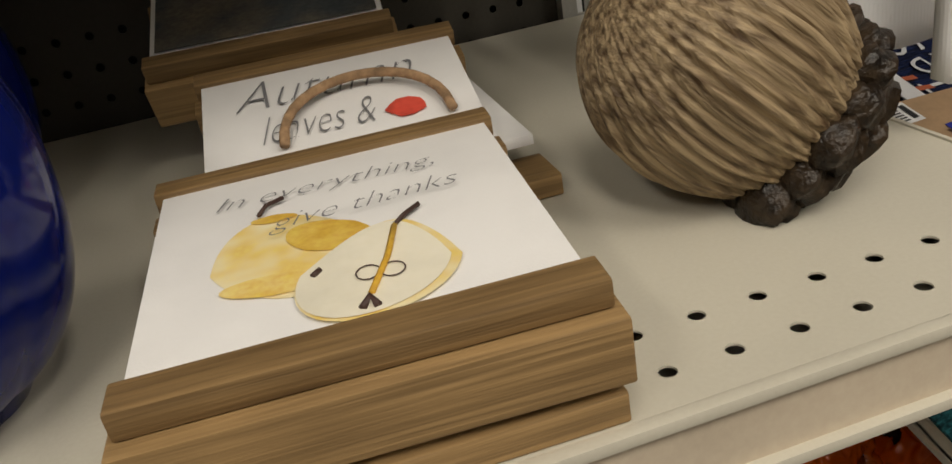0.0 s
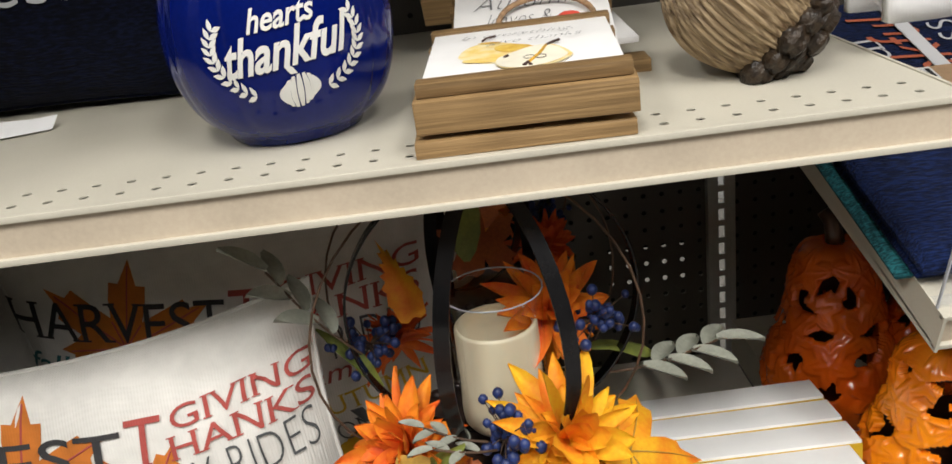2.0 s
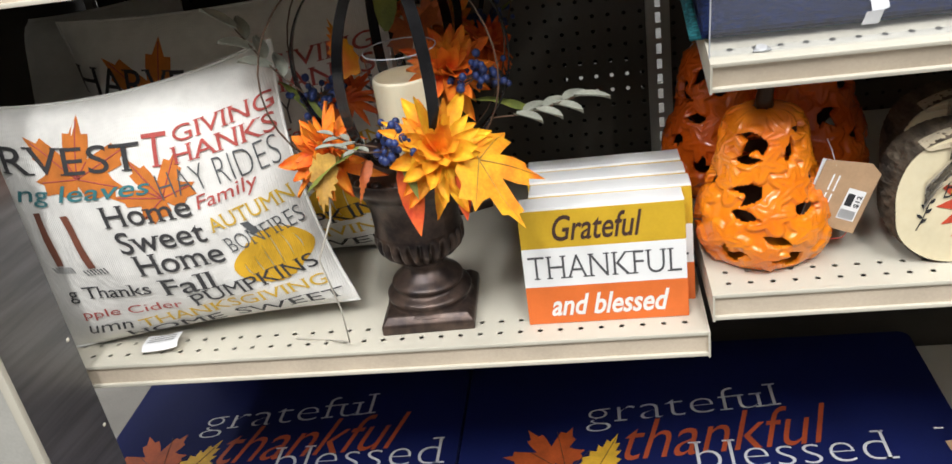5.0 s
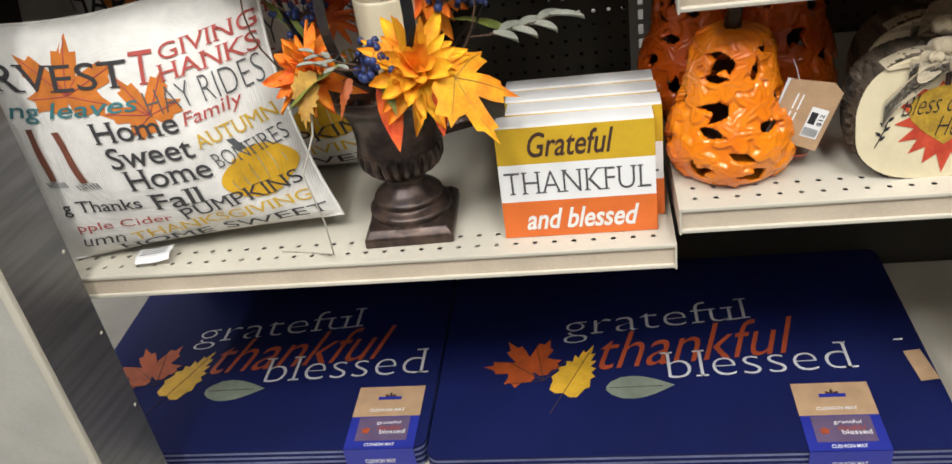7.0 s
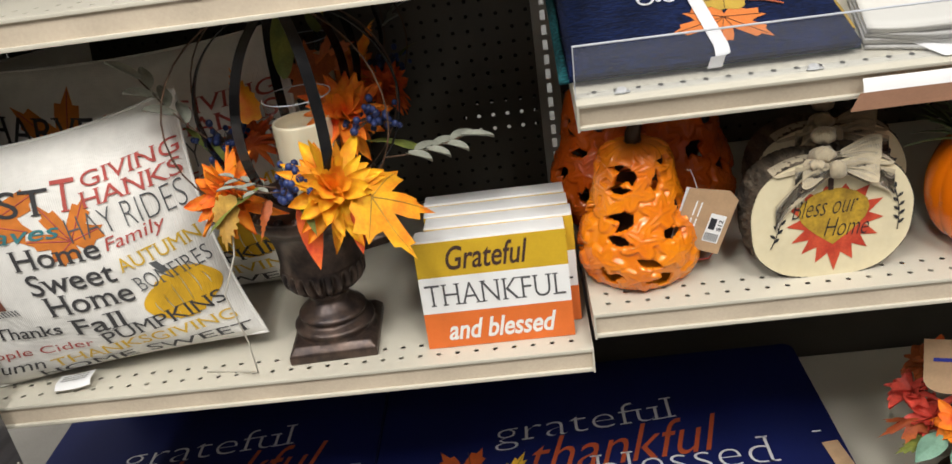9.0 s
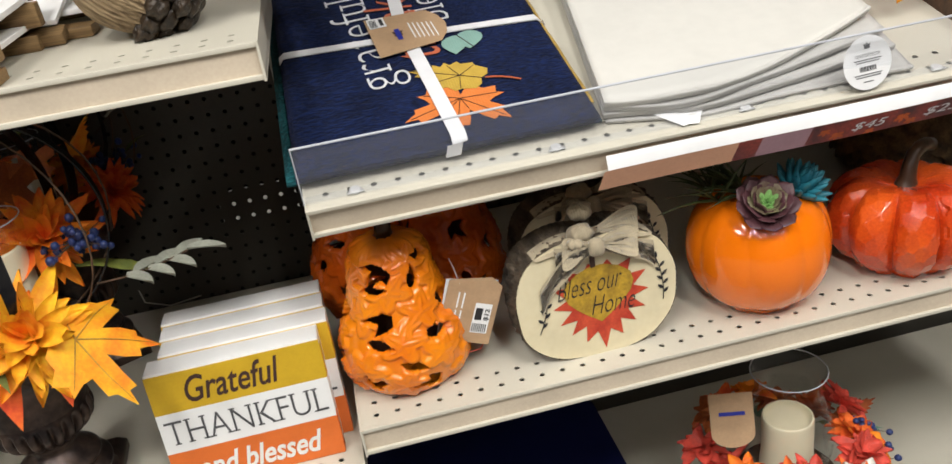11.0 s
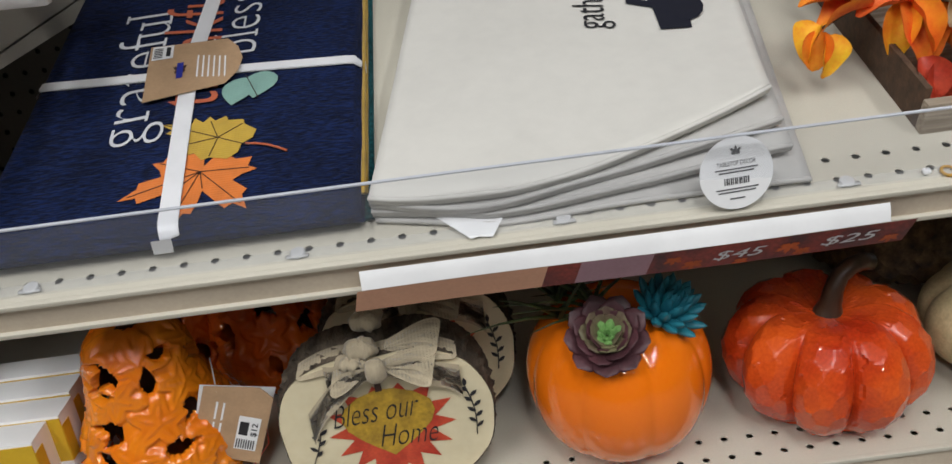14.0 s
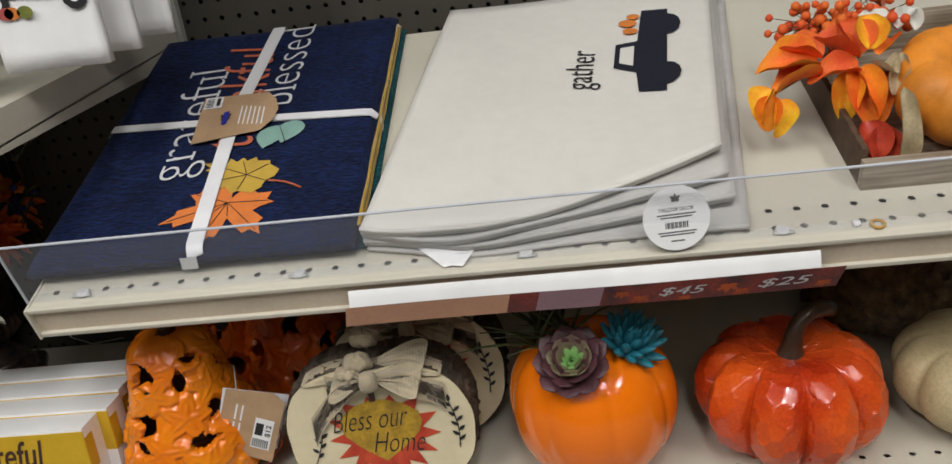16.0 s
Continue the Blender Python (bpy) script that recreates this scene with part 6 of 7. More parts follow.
def folded(w, d, h, r, waves=0.0, seed=1, n=40):
    """A soft folded stack: rounded all round, base on z = 0, from y = 0 backwards."""
    rs = random.Random(seed)
    p = [rs.uniform(0, 6) for _ in range(4)]

    def top(u, v):
        e = min(u, 1 - u) * w
        e2 = min(v, 1 - v) * d
        k = min(1, e / r) if r else 1
        k2 = min(1, e2 / r)
        round_ = math.sqrt(max(0, 1 - (1 - k) ** 2)) * math.sqrt(max(0, 1 - (1 - k2) ** 2))
        z = h * (0.35 + 0.65 * round_) + waves * math.sin(7 * u + p[0]) * math.cos(6 * v + p[1]) * round_
        return (w * (u - 0.5) * (1 + 0.012 * (round_ - 0.5)), d * v, z)

    def bot(u, v):
        x, y, z = top(1 - u, v)
        return (x, y, 0.0004)
    g = Geo().grid(n, n, top).grid(n, n, bot)
    rim = [(i / n, 0) for i in range(n)] + [(1, i / n) for i in range(n)] + [(1 - i / n, 1) for i in range(n)] + [(0, 1 - i / n) for i in range(n)]
    v = [top(u, q) for u, q in rim] + [(top(u, q)[0], top(u, q)[1], 0.0004) for u, q in rim]
    c = len(rim)
    g.add(v, [(i, c + i, c + (i + 1) % c, (i + 1) % c) for i in range(c)])
    return g, top


# throws: teal one underneath, navy one on top, tied with ribbon
TH_X, TH_Y, TH_W, TH_D = 0.1815, 0.030, 0.330, 0.475
s = thing("folded_throw", tilted(TH_X - 0.002, TH_Y + 0.016), "folded teal chenille throw under the navy one", "throw blanket", "folded throws")
part("fabric", folded(TH_W + 0.018, TH_D - 0.01, 0.0075, 0.006, 0.001, 3)[0], TEALT, s)
s = thing("folded_throw", tilted(TH_X, TH_Y + 0.006, 0.0075), "folded navy chenille throw with mustard stitched edge", "throw blanket", "folded throws")
part("fabric", folded(TH_W, TH_D, 0.0075, 0.006, 0.001, 4)[0], NAVYT, s)
part("edge_stitch", Geo().tube([(TH_W / 2 + 0.001, 0.03 + 0.43 * k / 20, 0.006 + 0.001 * math.sin(k * 1.7)) for k in range(21)], 0.0020, 6), MUSTARD, s, "mustard edge stitching")
s = thing("folded_throw", tilted(TH_X, TH_Y, 0.0150), "folded navy chenille throw with autumn words and leaves", "throw blanket", "folded throws")
geo, top = folded(TH_W - 0.002, TH_D + 0.004, 0.0135, 0.012, 0.0012, 5)
fab = part("fabric", geo, NAVYT, s)
part("edge_stitch", Geo().tube([(TH_W / 2 - 0.0005, 0.03 + 0.43 * k / 20, 0.004 + 0.001 * math.sin(k * 1.3)) for k in range(21)], 0.0020, 6), MUSTARD, s, "mustard edge stitching")
th = lambda u, v, d=0.0012: Vector(top(u, 1 - v)) + Vector((0, 0, d))   # v down, from the back edge
maple, birch = (0.580, 0.850, 0.150, 165), (0.610, 0.755, 0.138, 60)
on_top = lambda d: (lambda u, v: th(u, min(v, 0.995), d))
decal_leaf(fab, on_top(0.0012), "maple", *maple, APPLO, 1.47)
decal_leaf(fab, on_top(0.0018), "birch", *birch, APPLY, 1.45)
for du, dv in ((-0.028, 0.008), (0.030, -0.010)):
    decal_leaf(fab, on_top(0.0022 + 0.01 * abs(du - 0.028)), "round", 0.672 + du, 0.590 + dv, 0.058, 172, APPLT, 1.75)
decal_veins(fab, on_top(0.0018), "maple", *maple, BROWNINK, 1.47, 0.0004)
decal_veins(fab, on_top(0.0024), "birch", *birch, BROWNINK, 1.45, 0.0004)
decal_veins(fab, on_top(0.0034), "round", 0.676, 0.588, 0.066, 200, BROWNINK, 1.5, 0.0004)
part("stalk_stitch", Geo().tube([th(0.690 + 0.113 * q, 0.785 + 0.037 * q - 0.008 * math.sin(3 * q), 0.0026) for q in (0, 0.25, 0.5, 0.75, 1)], 0.0012, 5), THREADO, fab)
word(fab, "grateful", box_on(on_top(0.0018), 0.349, 0.745, 0.316, 0.224, 0.205), THREADW, -0.016, serif=True)
word(fab, "thankful", box_on(on_top(0.0022), 0.492, 0.640, 0.425, 0.110, 0.190), THREADO, -0.006, 0.35)
word(fab, "blessed", box_on(on_top(0.0018), 0.600, 0.470, 0.590, 0.015, 0.140), THREADW, -0.016, serif=True)


def strap(name, a, b, width, parent, surf, d, over=0.0):
    du, dv = b[0] - a[0], b[1] - a[1]
    ln = math.hypot(du * TH_W, dv * TH_D)
    nu_, nv_ = -dv * TH_D / ln, du * TH_W / ln
    def at(p, q):
        return surf(a[0] + du * p + nu_ * (q - 0.5) * width / TH_W, a[1] + dv * p + nv_ * (q - 0.5) * width / TH_D, d)
    g = Geo().grid(40, 2, at)
    k = len(g.v)
    g.add([(x, y, z - 0.0012) for x, y, z in [tuple(p) for p in g.v]], [q[::-1] for q in g.f])
    part(name, g, RIBBON, parent, "white ribbon")


strap("ribbon", (0.484, 0.520), (0.530, 1.0), 0.0165, s, th, 0.0036)
strap("ribbon", (0.505, 0.0), (0.478, 0.480), 0.0165, s, th, 0.0036)
strap("ribbon", (0.0, 0.4915), (1.0, 0.538), 0.0135, s, th, 0.0030)
part("ribbon_drop", Geo().grid(2, 6, lambda p, q: ((p - 0.5) * 0.0165 + (0.530 - 0.5) * (TH_W - 0.002) - 0.006 - 0.003 * q, -0.0035 + 0.002 * q, 0.010 - 0.016 * q)), RIBBON, s)
part("ribbon_drop", Geo().grid(2, 6, lambda p, q: (TH_W / 2 + 0.0015, 0.221 + (p - 0.5) * 0.013, 0.008 - 0.020 * q)), RIBBON, s)
def tagm(a, b, d=0.0):
    """The kraft tag's own axes: a along its length to the right, b up the slope, both 0..1."""
    q = th(0.367 + 0.272 * a - 0.022 * b, 0.612 - 0.202 * b - 0.034 * a + 0.036 * a * b, 0.0056 + 0.003 * b + d)
    return q


out = [(0, 0), (0.86, 0.0), (1.0, 0.22), (1.05, 0.5), (1.0, 0.78), (0.88, 1.0), (0, 1)]
ktag = part("kraft_tag", Geo().add([tagm(0.5, 0.5)] + [tagm(a, b) for a, b in out], [(0, 1 + k, 1 + (k + 1) % 7) for k in range(7)]), KRAFT, s, "kraft product tag", smooth=False)
part("tag_logo", Geo().grid(3, 1, lambda p, q: tagm(0.33 + 0.07 * q, 0.30 + 0.30 * p, 0.0006)), LABELB, ktag, "blue logo bar")
part("tag_leaf", flat_leaf("maple", lambda x, y: tagm(0.365 + x * 0.10, 0.45 + y * 0.16, 0.0004), 1), BROWNINK, ktag, smooth=False)
for k in range(6):
    part("print_bar", Geo().grid(3, 1, lambda p, q: tagm(0.55 + 0.06 * k + 0.018 * q, 0.25 + 0.45 * p - 0.02 * k, 0.0006)), PAPER, ktag)
part("price_label", Geo().grid(2, 2, lambda p, q: tagm(0.03 + 0.24 * p, 0.72 + 0.26 * q, 0.0008)), PAPER, ktag, "white price label")
for k in range(6):
    part("barcode_bar", Geo().grid(1, 1, lambda p, q: tagm(0.05 + 0.10 * q, 0.75 + 0.033 * k + 0.016 * p, 0.0013)), BLACK, ktag)
part("label_block", Geo().grid(1, 1, lambda p, q: tagm(0.19 + 0.05 * q, 0.76 + 0.18 * p, 0.0013)), BLACK, ktag)

# table linen, two folded layers with lifted corners
RX, RY, RW, RD = 0.5225, 0.032, 0.355, 0.455


def linen(m, w, d, thick, lift, seed, material, label, under=RUNNER_SHADE, sweep=0.0, nl=3):
    s = thing("folded_table_linen", m, label, "table linen", "folded table linens")
    rs = random.Random(seed)
    p = [rs.uniform(0, 6) for _ in range(4)]

    def layer(k):
        def at(u, v):
            x = w * (u - 0.5)
            front = (1 - v) ** 3
            pull = max(0, (u - 0.34) / 0.66) ** 1.25
            y = d * v + front * (0.018 * (1 - min(1, u / 0.3)) ** 1.5 - 0.012 + sweep * (k + 1) / nl * pull)
            ris = lift * (0.3 + 0.7 * (k + 1) / nl) * front * max(0, (u - 0.35) / 0.65) ** 1.6
            x += 0.15 * y
            x += 0.0055 * (nl - 1 - k) * max(0, u - 0.5) * 2
            y += front * 0.0022 * math.sin(9 * u + 2.1 * k + p[3])
            z = thick * (k + 1) / nl + ris + front * 0.0010 * math.sin(15 * u + 1.7 * k) + 0.0015 * math.sin(8 * u + p[1]) * math.sin(5 * v + p[2]) * (1 - front)
            return Vector((x, y, z))
        return at
    for k in range(nl):
        at = layer(k)
        g = Geo().grid(40, 24, at)
        nvert = len(g.v)
        g.add([Vector(q) - Vector((0, 0, thick / nl * 0.72)) for q in g.v], [q[::-1] for q in g.f])
        n1, n2 = 41, 25
        rim = [i for i in range(n1)] + [n1 * j + 40 for j in range(1, n2)] + [n1 * 24 + i for i in range(39, -1, -1)] + [n1 * j for j in range(23, 0, -1)]
        c = len(rim)
        g.f += [(rim[i], nvert + rim[i], nvert + rim[(i + 1) % c], rim[(i + 1) % c]) for i in range(c)]
        part("layer", g, material if k == nl - 1 else under, s)
        hem = [at(i / 30, 0.0) + Vector((0, 0.001, -0.001)) for i in range(31)]
        part("hem", Geo().tube(hem, 0.0023, 6), material if k == nl - 1 else under, s)
    return s, layer(nl - 1)


linen(tilted(RX + 0.008, RY), RW, RD, 0.005, 0.003, 1, RUNNER_SHADE, "folded hemmed table linen under a white one, greyed for shade", nl=1)
s, ltop = linen(tilted(RX - 0.004, RY + 0.002, 0.0055), RW - 0.020, RD, 0.026, 0.014, 2, RUNNER, "folded off-white table linen with navy truck patch", sweep=0.075)
on_linen = lambda u, v, d=0.001: ltop(u, v) + Vector((0, 0, d))
# truck patch, wheels towards the right, and the word beside it
TR_U, TR_V = 0.795, 0.620
truck = [(-0.5, -0.18), (-0.5, 0.14), (-0.12, 0.17), (-0.10, 0.42), (0.16, 0.42), (0.24, 0.16), (0.46, 0.12), (0.5, -0.18)]
pl = lambda x, y, d: on_linen(TR_U - y * 0.105 / RW, TR_V - x * 0.205 / RD, d)
part("truck_patch", Geo().add([pl(x, y, 0.0016) for x, y in truck], [tuple(range(8))]), NAVYF, s, "navy velvet truck patch", smooth=False)
for x in (-0.30, 0.30):
    part("wheel_patch", Geo().add([pl(x + 0.13 * math.cos(k * 0.524), -0.18 + 0.16 * math.sin(k * 0.524), 0.0024) for k in range(12)], [tuple(range(12))]), NAVYF, s, smooth=False)
part("window_patch", Geo().add([pl(x, y, 0.0022) for x, y in ((-0.06, 0.20), (-0.05, 0.36), (0.12, 0.36), (0.17, 0.20))], [(0, 1, 2, 3)]), RUNNER, s, smooth=False)
for dx, dy, q in ((-0.34, 0.30, 0.011), (-0.24, 0.26, 0.009), (-0.42, 0.24, 0.008)):
    part("pumpkin_patch", Geo().add([pl(dx, dy, 0.0028) + Vector((q * math.cos(k * 0.524), q * 0.85 * math.sin(k * 0.524), 0)) for k in range(12)], [tuple(range(12))]), C_ORANGE, s, smooth=False)
word(s, "gather", lambda p, q: on_linen(0.572 - 0.125 * (q - 0.5), 0.455 + 0.205 * p, 0.0016), BLACK, -0.004, 0.35)
# round paper seal on the fold, and a paper corner
seal = TILTED @ pose(0.640, 0.010, 0.032, 66, 0, 3)
t_ = thing("round_sticker", seal, "round white paper product label on the linen", "label")
part("disc", Geo().add([(0, 0, 0)] + [(0.0295 * math.cos(6.28319 * k / 48), 0.0295 * math.sin(6.28319 * k / 48), 0) for k in range(48)], [(0, 1 + k, 1 + (k + 1) % 48) for k in range(48)]), PAPER, t_, smooth=False)
part("leaf_mark", flat_leaf("maple", lambda x, y: (x * 0.006, 0.017 + y * 0.006, 0.0005), 1), INK, t_, smooth=False)
word(t_, "TABLETOP DECOR", lambda p, q: (-0.0155 + 0.031 * p, 0.0065 + 0.0035 * q, 0.0005), INK)
for k in range(12):
    part("barcode_bar", Geo().box(-0.010 + 0.0017 * k, -0.009, 0.0003, -0.010 + 0.0017 * k + 0.0007 + 0.0004 * (k % 2), -0.0035, 0.0005), BLACK, t_, smooth=False)
for y, w in ((0.003, 0.034), (0.0005, 0.028), (-0.013, 0.034), (-0.0155, 0.030), (-0.021, 0.012)):
    part("print_bar", Geo().box(-w / 2, y, 0.0003, w / 2, y + 0.001, 0.0005), INK, t_, smooth=False)
t_ = tagged(part("paper_corner", Geo().grid(8, 6, lambda p, q: TILTED @ Vector((0.432 + (p - 0.5) * 0.062 * (1 - 0.72 * q) + 0.006 * q, 0.034 - 0.027 * q - 0.004 * abs(p - 0.4), 0.009 - 0.006 * q + 0.002 * math.sin(6 * p) * (1 - q)))), PAPER), "creased white paper corner under the linen", "paper tag")

# clear fence on the shelf's front
s = thing("shelf_fence", TILTED @ pose(0, 0.008, 0.001), "clear acrylic fence clipped to the shelf front", "shelf divider")
ob = part("fence_panel", Geo().grid(8, 2, lambda p, q: (0.0223 + 1.193 * p, 0.0, 0.069 * q)), ACRYL, s, smooth=False)
ob.visible_shadow = False
for b in ((0.0223, -0.0013, 0.069, 1.215, 0.0013, 0.0702), (0.0211, -0.0013, 0.0, 0.0223, 0.0013, 0.0702)):
    part("fence_edge", Geo().box(*b), ACRYLE, s, "frosted acrylic edge", smooth=False)
ob = part("fence_foot", Geo().grid(8, 1, lambda p, q: (0.0223 + 1.193 * p, 0.0012 + 0.011 * q, 0.0012)), ACRYL, s, smooth=False)
ob.visible_shadow = False
for x in (0.075, 0.290, 0.505, 0.735, 0.96):
    g = lathe(smooth_profile([(0.0065, 0.001), (0.0062, 0.0022), (0.0048, 0.0030), (0.0005, 0.0032)], 10), 16)
    part("clip", Geo().box(x - 0.009, 0.002, 0.0013, x + 0.009, 0.006, 0.0022).merge(g, pose(x, 0.008, 0)), NUB, s, "milky plastic clip")

# bits lying on the deck by the fence
t_ = tagged(part("plastic_ring", Geo().tube([TILTED @ Vector((0.816 + 0.0055 * math.cos(k * 0.3927), 0.013 + 0.0055 * math.sin(k * 0.3927), 0.0022)) for k in range(17)], 0.0014, 6), DRYGOLD), "tiny straw coloured ring lying on the deck", "ring")
t_ = tagged(part("paper_crumb", Geo().grid(8, 6, lambda u, v: TILTED @ Vector((0.798 + 0.0042 * math.sin(math.pi * v) * math.cos(6.28319 * u) * (1 + 0.3 * math.sin(9 * u)), 0.0145 + 0.0035 * math.sin(math.pi * v) * math.sin(6.28319 * u), 0.0033 - 0.0030 * math.cos(math.pi * v))), True), PAPER), "crumpled white paper crumb on the deck", "paper")

# paper strip sign in the price channel, its printed flap hanging below
s = thing("paper_sign", TILTED @ pose(0.338, -0.0042, -0.004), "white paper strip with printed autumn sale flap", "sign")
L = 0.425
part("strip", Geo().grid(24, 4, lambda p, q: (L * p, -0.0006 - 0.009 * q + 0.001 * math.sin(7 * p) * q, -0.003 - 0.013 * q ** 1.3)), PAPER, s)
flap = lambda p, q, d=0.0: Vector((-0.004 + (L + 0.026) * p - 0.006 * q, -0.0098 + 0.003 * q + 0.001 * math.sin(7 * p) - d, -0.0162 - 0.026 * q - d * 0.2))
part("flap", Geo().grid(24, 4, lambda p, q: flap(0.53 + 0.47 * p, q)), POSTER, s, "dark red foliage print")
part("flap_peach", Geo().grid(12, 4, lambda p, q: flap(0.34 * p, q)), POSTPK, s, "peach printed end")
part("flap_dark", Geo().grid(3, 4, lambda p, q: flap(0.34 + 0.06 * p, q)), POSTER, s, "dark red printed stripe")
part("flap_lilac", Geo().grid(4, 4, lambda p, q: flap(0.40 + 0.13 * p, q)), POSTLL, s, "lilac printed stripe")
for body, p0, p1 in (("$45", 0.645, 0.735), ("$25", 0.84, 0.94)):
    word(s, body, lambda a, b: flap(p0 + (p1 - p0) * a, 0.72 - 0.46 * b, 0.0008), P_WHT, 0.0, 0.2)
for p0, q0, sz in ((0.57, 0.4, 1), (0.61, 0.7, 1.2), (0.70, 0.85, 0.9), (0.78, 0.45, 1.3), (0.81, 0.75, 1), (0.97, 0.7, 1)):
    part("printed_leaf", flat_leaf("maple", lambda x, y: flap(p0 + x * 0.022 * sz, min(1, max(0, q0 + y * 0.30 * sz)), 0.0005), 1), P_MAP, s, smooth=False)

# flower crate at the far end of the sloping shelf
s = thing("flower_crate", tilted(0.942, 0.064), "whitewashed wooden crate of autumn flowers and a pumpkin", "flower crate")
for b in ((-0.125, 0.0, 0.0, 0.125, 0.010, 0.030), (-0.125, 0.24, 0.0, 0.125, 0.25, 0.05)):
    part("crate_board", Geo().box(*b), CRATE, s, bevel=0.001)
for x in (-0.125, 0.119):
    part("crate_side", Geo().box(x, 0.010, 0.0, x + 0.006, 0.24, 0.040), TWIG, s, "dark stained side board", bevel=0.001)
part("crate_floor", Geo().box(-0.115, 0.010, 0.001, 0.115, 0.24, 0.008), CRATE, s, smooth=False)
part("pumpkin", Geo().merge(pumpkin_shape(0.070, 0.092, 9, 0.1, 100, 32, sink=0.25)[0], pose(-0.012, 0.082, 0.012, 10, 0, 0)), PUMPO, s, "small orange pumpkin")
part("pumpkin_stem", Geo().tube([(-0.012, 0.068, 0.085), (-0.012, 0.062, 0.11), (-0.006, 0.06, 0.12)], 0.007, 8), STEMB, s)


def crate_petal(length, w, m, material, curl=0.5, cup=0.9, seed=1, label=""):
    """One broad silk petal, cupped across and curling along its length."""
    rs = random.Random(seed)
    a, b = rs.uniform(0, 6), rs.uniform(0, 6)
    def at(u, v):
        e = u - 0.5
        wid = w * math.sin(math.pi * (0.07 + 0.86 * v ** 0.8)) ** 0.65
        ruffle = 0.06 * length * math.sin(a + 9 * v + 3 * u) * abs(e) * 2 * v + 0.025 * length * math.sin(b + 14 * v) * e
        return (e * wid, length * (v - 0.12 * v * v * abs(e)), cup * wid * e * e * 2.2 + length * (0.28 * v - curl * v * v) + ruffle)
    g = Geo().grid(12, 14, at)
    k = len(g.v)
    g.add([(x, y, z - 0.0005) for x, y, z in g.v], [q[::-1] for q in g.f])
    return part("silk_petal", Geo().merge(g, m), material, s, label)


# a drooping blossom reaching out over the side, a second one hanging over the front, leaves between them
for k, (x, y, z, rx, ry, rz, ln, wd, mt, cu) in enumerate((
        (-0.143, 0.104, 0.078, 8, -12, 84, 0.056, 0.040, PETALM, 0.55), (-0.140, 0.098, 0.070, -6, 18, 98, 0.052, 0.034, PETALM, 0.45), (-0.138, 0.108, 0.082, 14, 0, 66, 0.046, 0.030, PETALO, 0.5),
        (-0.188, 0.088, 0.064, -35, 10, 120, 0.032, 0.026, PETALY, 0.7), (-0.190, 0.084, 0.060, -55, 0, 160, 0.034, 0.026, PETALM, 0.5), (-0.184, 0.080, 0.058, -50, -10, 190, 0.036, 0.026, PETALY, 0.6),
        (-0.102, 0.108, 0.078, 10, 10, 62, 0.052, 0.036, PETALR, 0.3), (-0.104, 0.100, 0.070, 0, -10, 96, 0.050, 0.028, PETALR, 0.4), (-0.100, 0.112, 0.080, 30, 0, 20, 0.042, 0.034, PETALR, 0.4),
        (-0.106, 0.100, 0.072, -40, 10, 178, 0.058, 0.036, PETALM, 0.5), (-0.104, 0.098, 0.070, -32, 0, 205, 0.054, 0.034, PETALM, 0.6), (-0.108, 0.098, 0.068, -48, 0, 150, 0.048, 0.030, PETALY, 0.5),
        (-0.086, 0.108, 0.080, 5, 0, -35, 0.038, 0.030, PETALM, 0.4), (-0.092, 0.112, 0.084, 40, 0, -10, 0.040, 0.030, PETALY, 0.5),
        (-0.108, 0.055, 0.040, -55, 0, 186, 0.042, 0.034, LEAFRED, 0.4), (-0.094, 0.050, 0.036, -60, 10, 170, 0.040, 0.030, LEAFRED, 0.4),
        (0.050, 0.190, 0.075, 30, 0, -40, 0.050, 0.036, PETALO, 0.5), (-0.050, 0.205, 0.080, 20, 0, 40, 0.050, 0.036, LEAFO, 0.5))):
    crate_petal(ln, wd, pose(x, y, z, rx, ry, rz), mt, cu, 0.9, k)
for k, (x, y, z, rx, rz, ln, wd) in enumerate(((-0.081, 0.022, 0.010, 70, 6, 0.074, 0.020), (-0.078, 0.070, 0.056, 55, -20, 0.040, 0.018), (-0.088, 0.092, 0.070, 20, 200, 0.026, 0.022))):
    crate_petal(ln, wd, pose(x, y, z, rx, 0, rz), DRYTAN, 0.25, 1.2, 40 + k, "pale dry leaf")
for k, (x, y, z, rz) in enumerate(((-0.064, 0.150, 0.085, 60), (-0.058, 0.140, 0.088, -50), (-0.040, 0.140, 0.084, 10))):
    crate_petal(0.030, 0.018, pose(x, y, z, 25, 0, rz), FOLWHT, 0.4, 0.9, 60 + k, "white silk petal")
part("flower_stalk", Geo().tube([(-0.100, 0.115, 0.060), (-0.145, 0.102, 0.074), (-0.186, 0.086, 0.062)], 0.0014, 6), TWIG, s)
for x, y, z, sd in ((-0.118, 0.172, 0.075, 1), (-0.098, 0.188, 0.080, 2), (-0.128, 0.195, 0.075, 3), (-0.068, 0.175, 0.085, 4)):
    berry_cluster(s, pose(x, y, z), 0.0052, 30, 0.016, sd, PETALR, "orange red berries")

# tea towels hanging one behind another


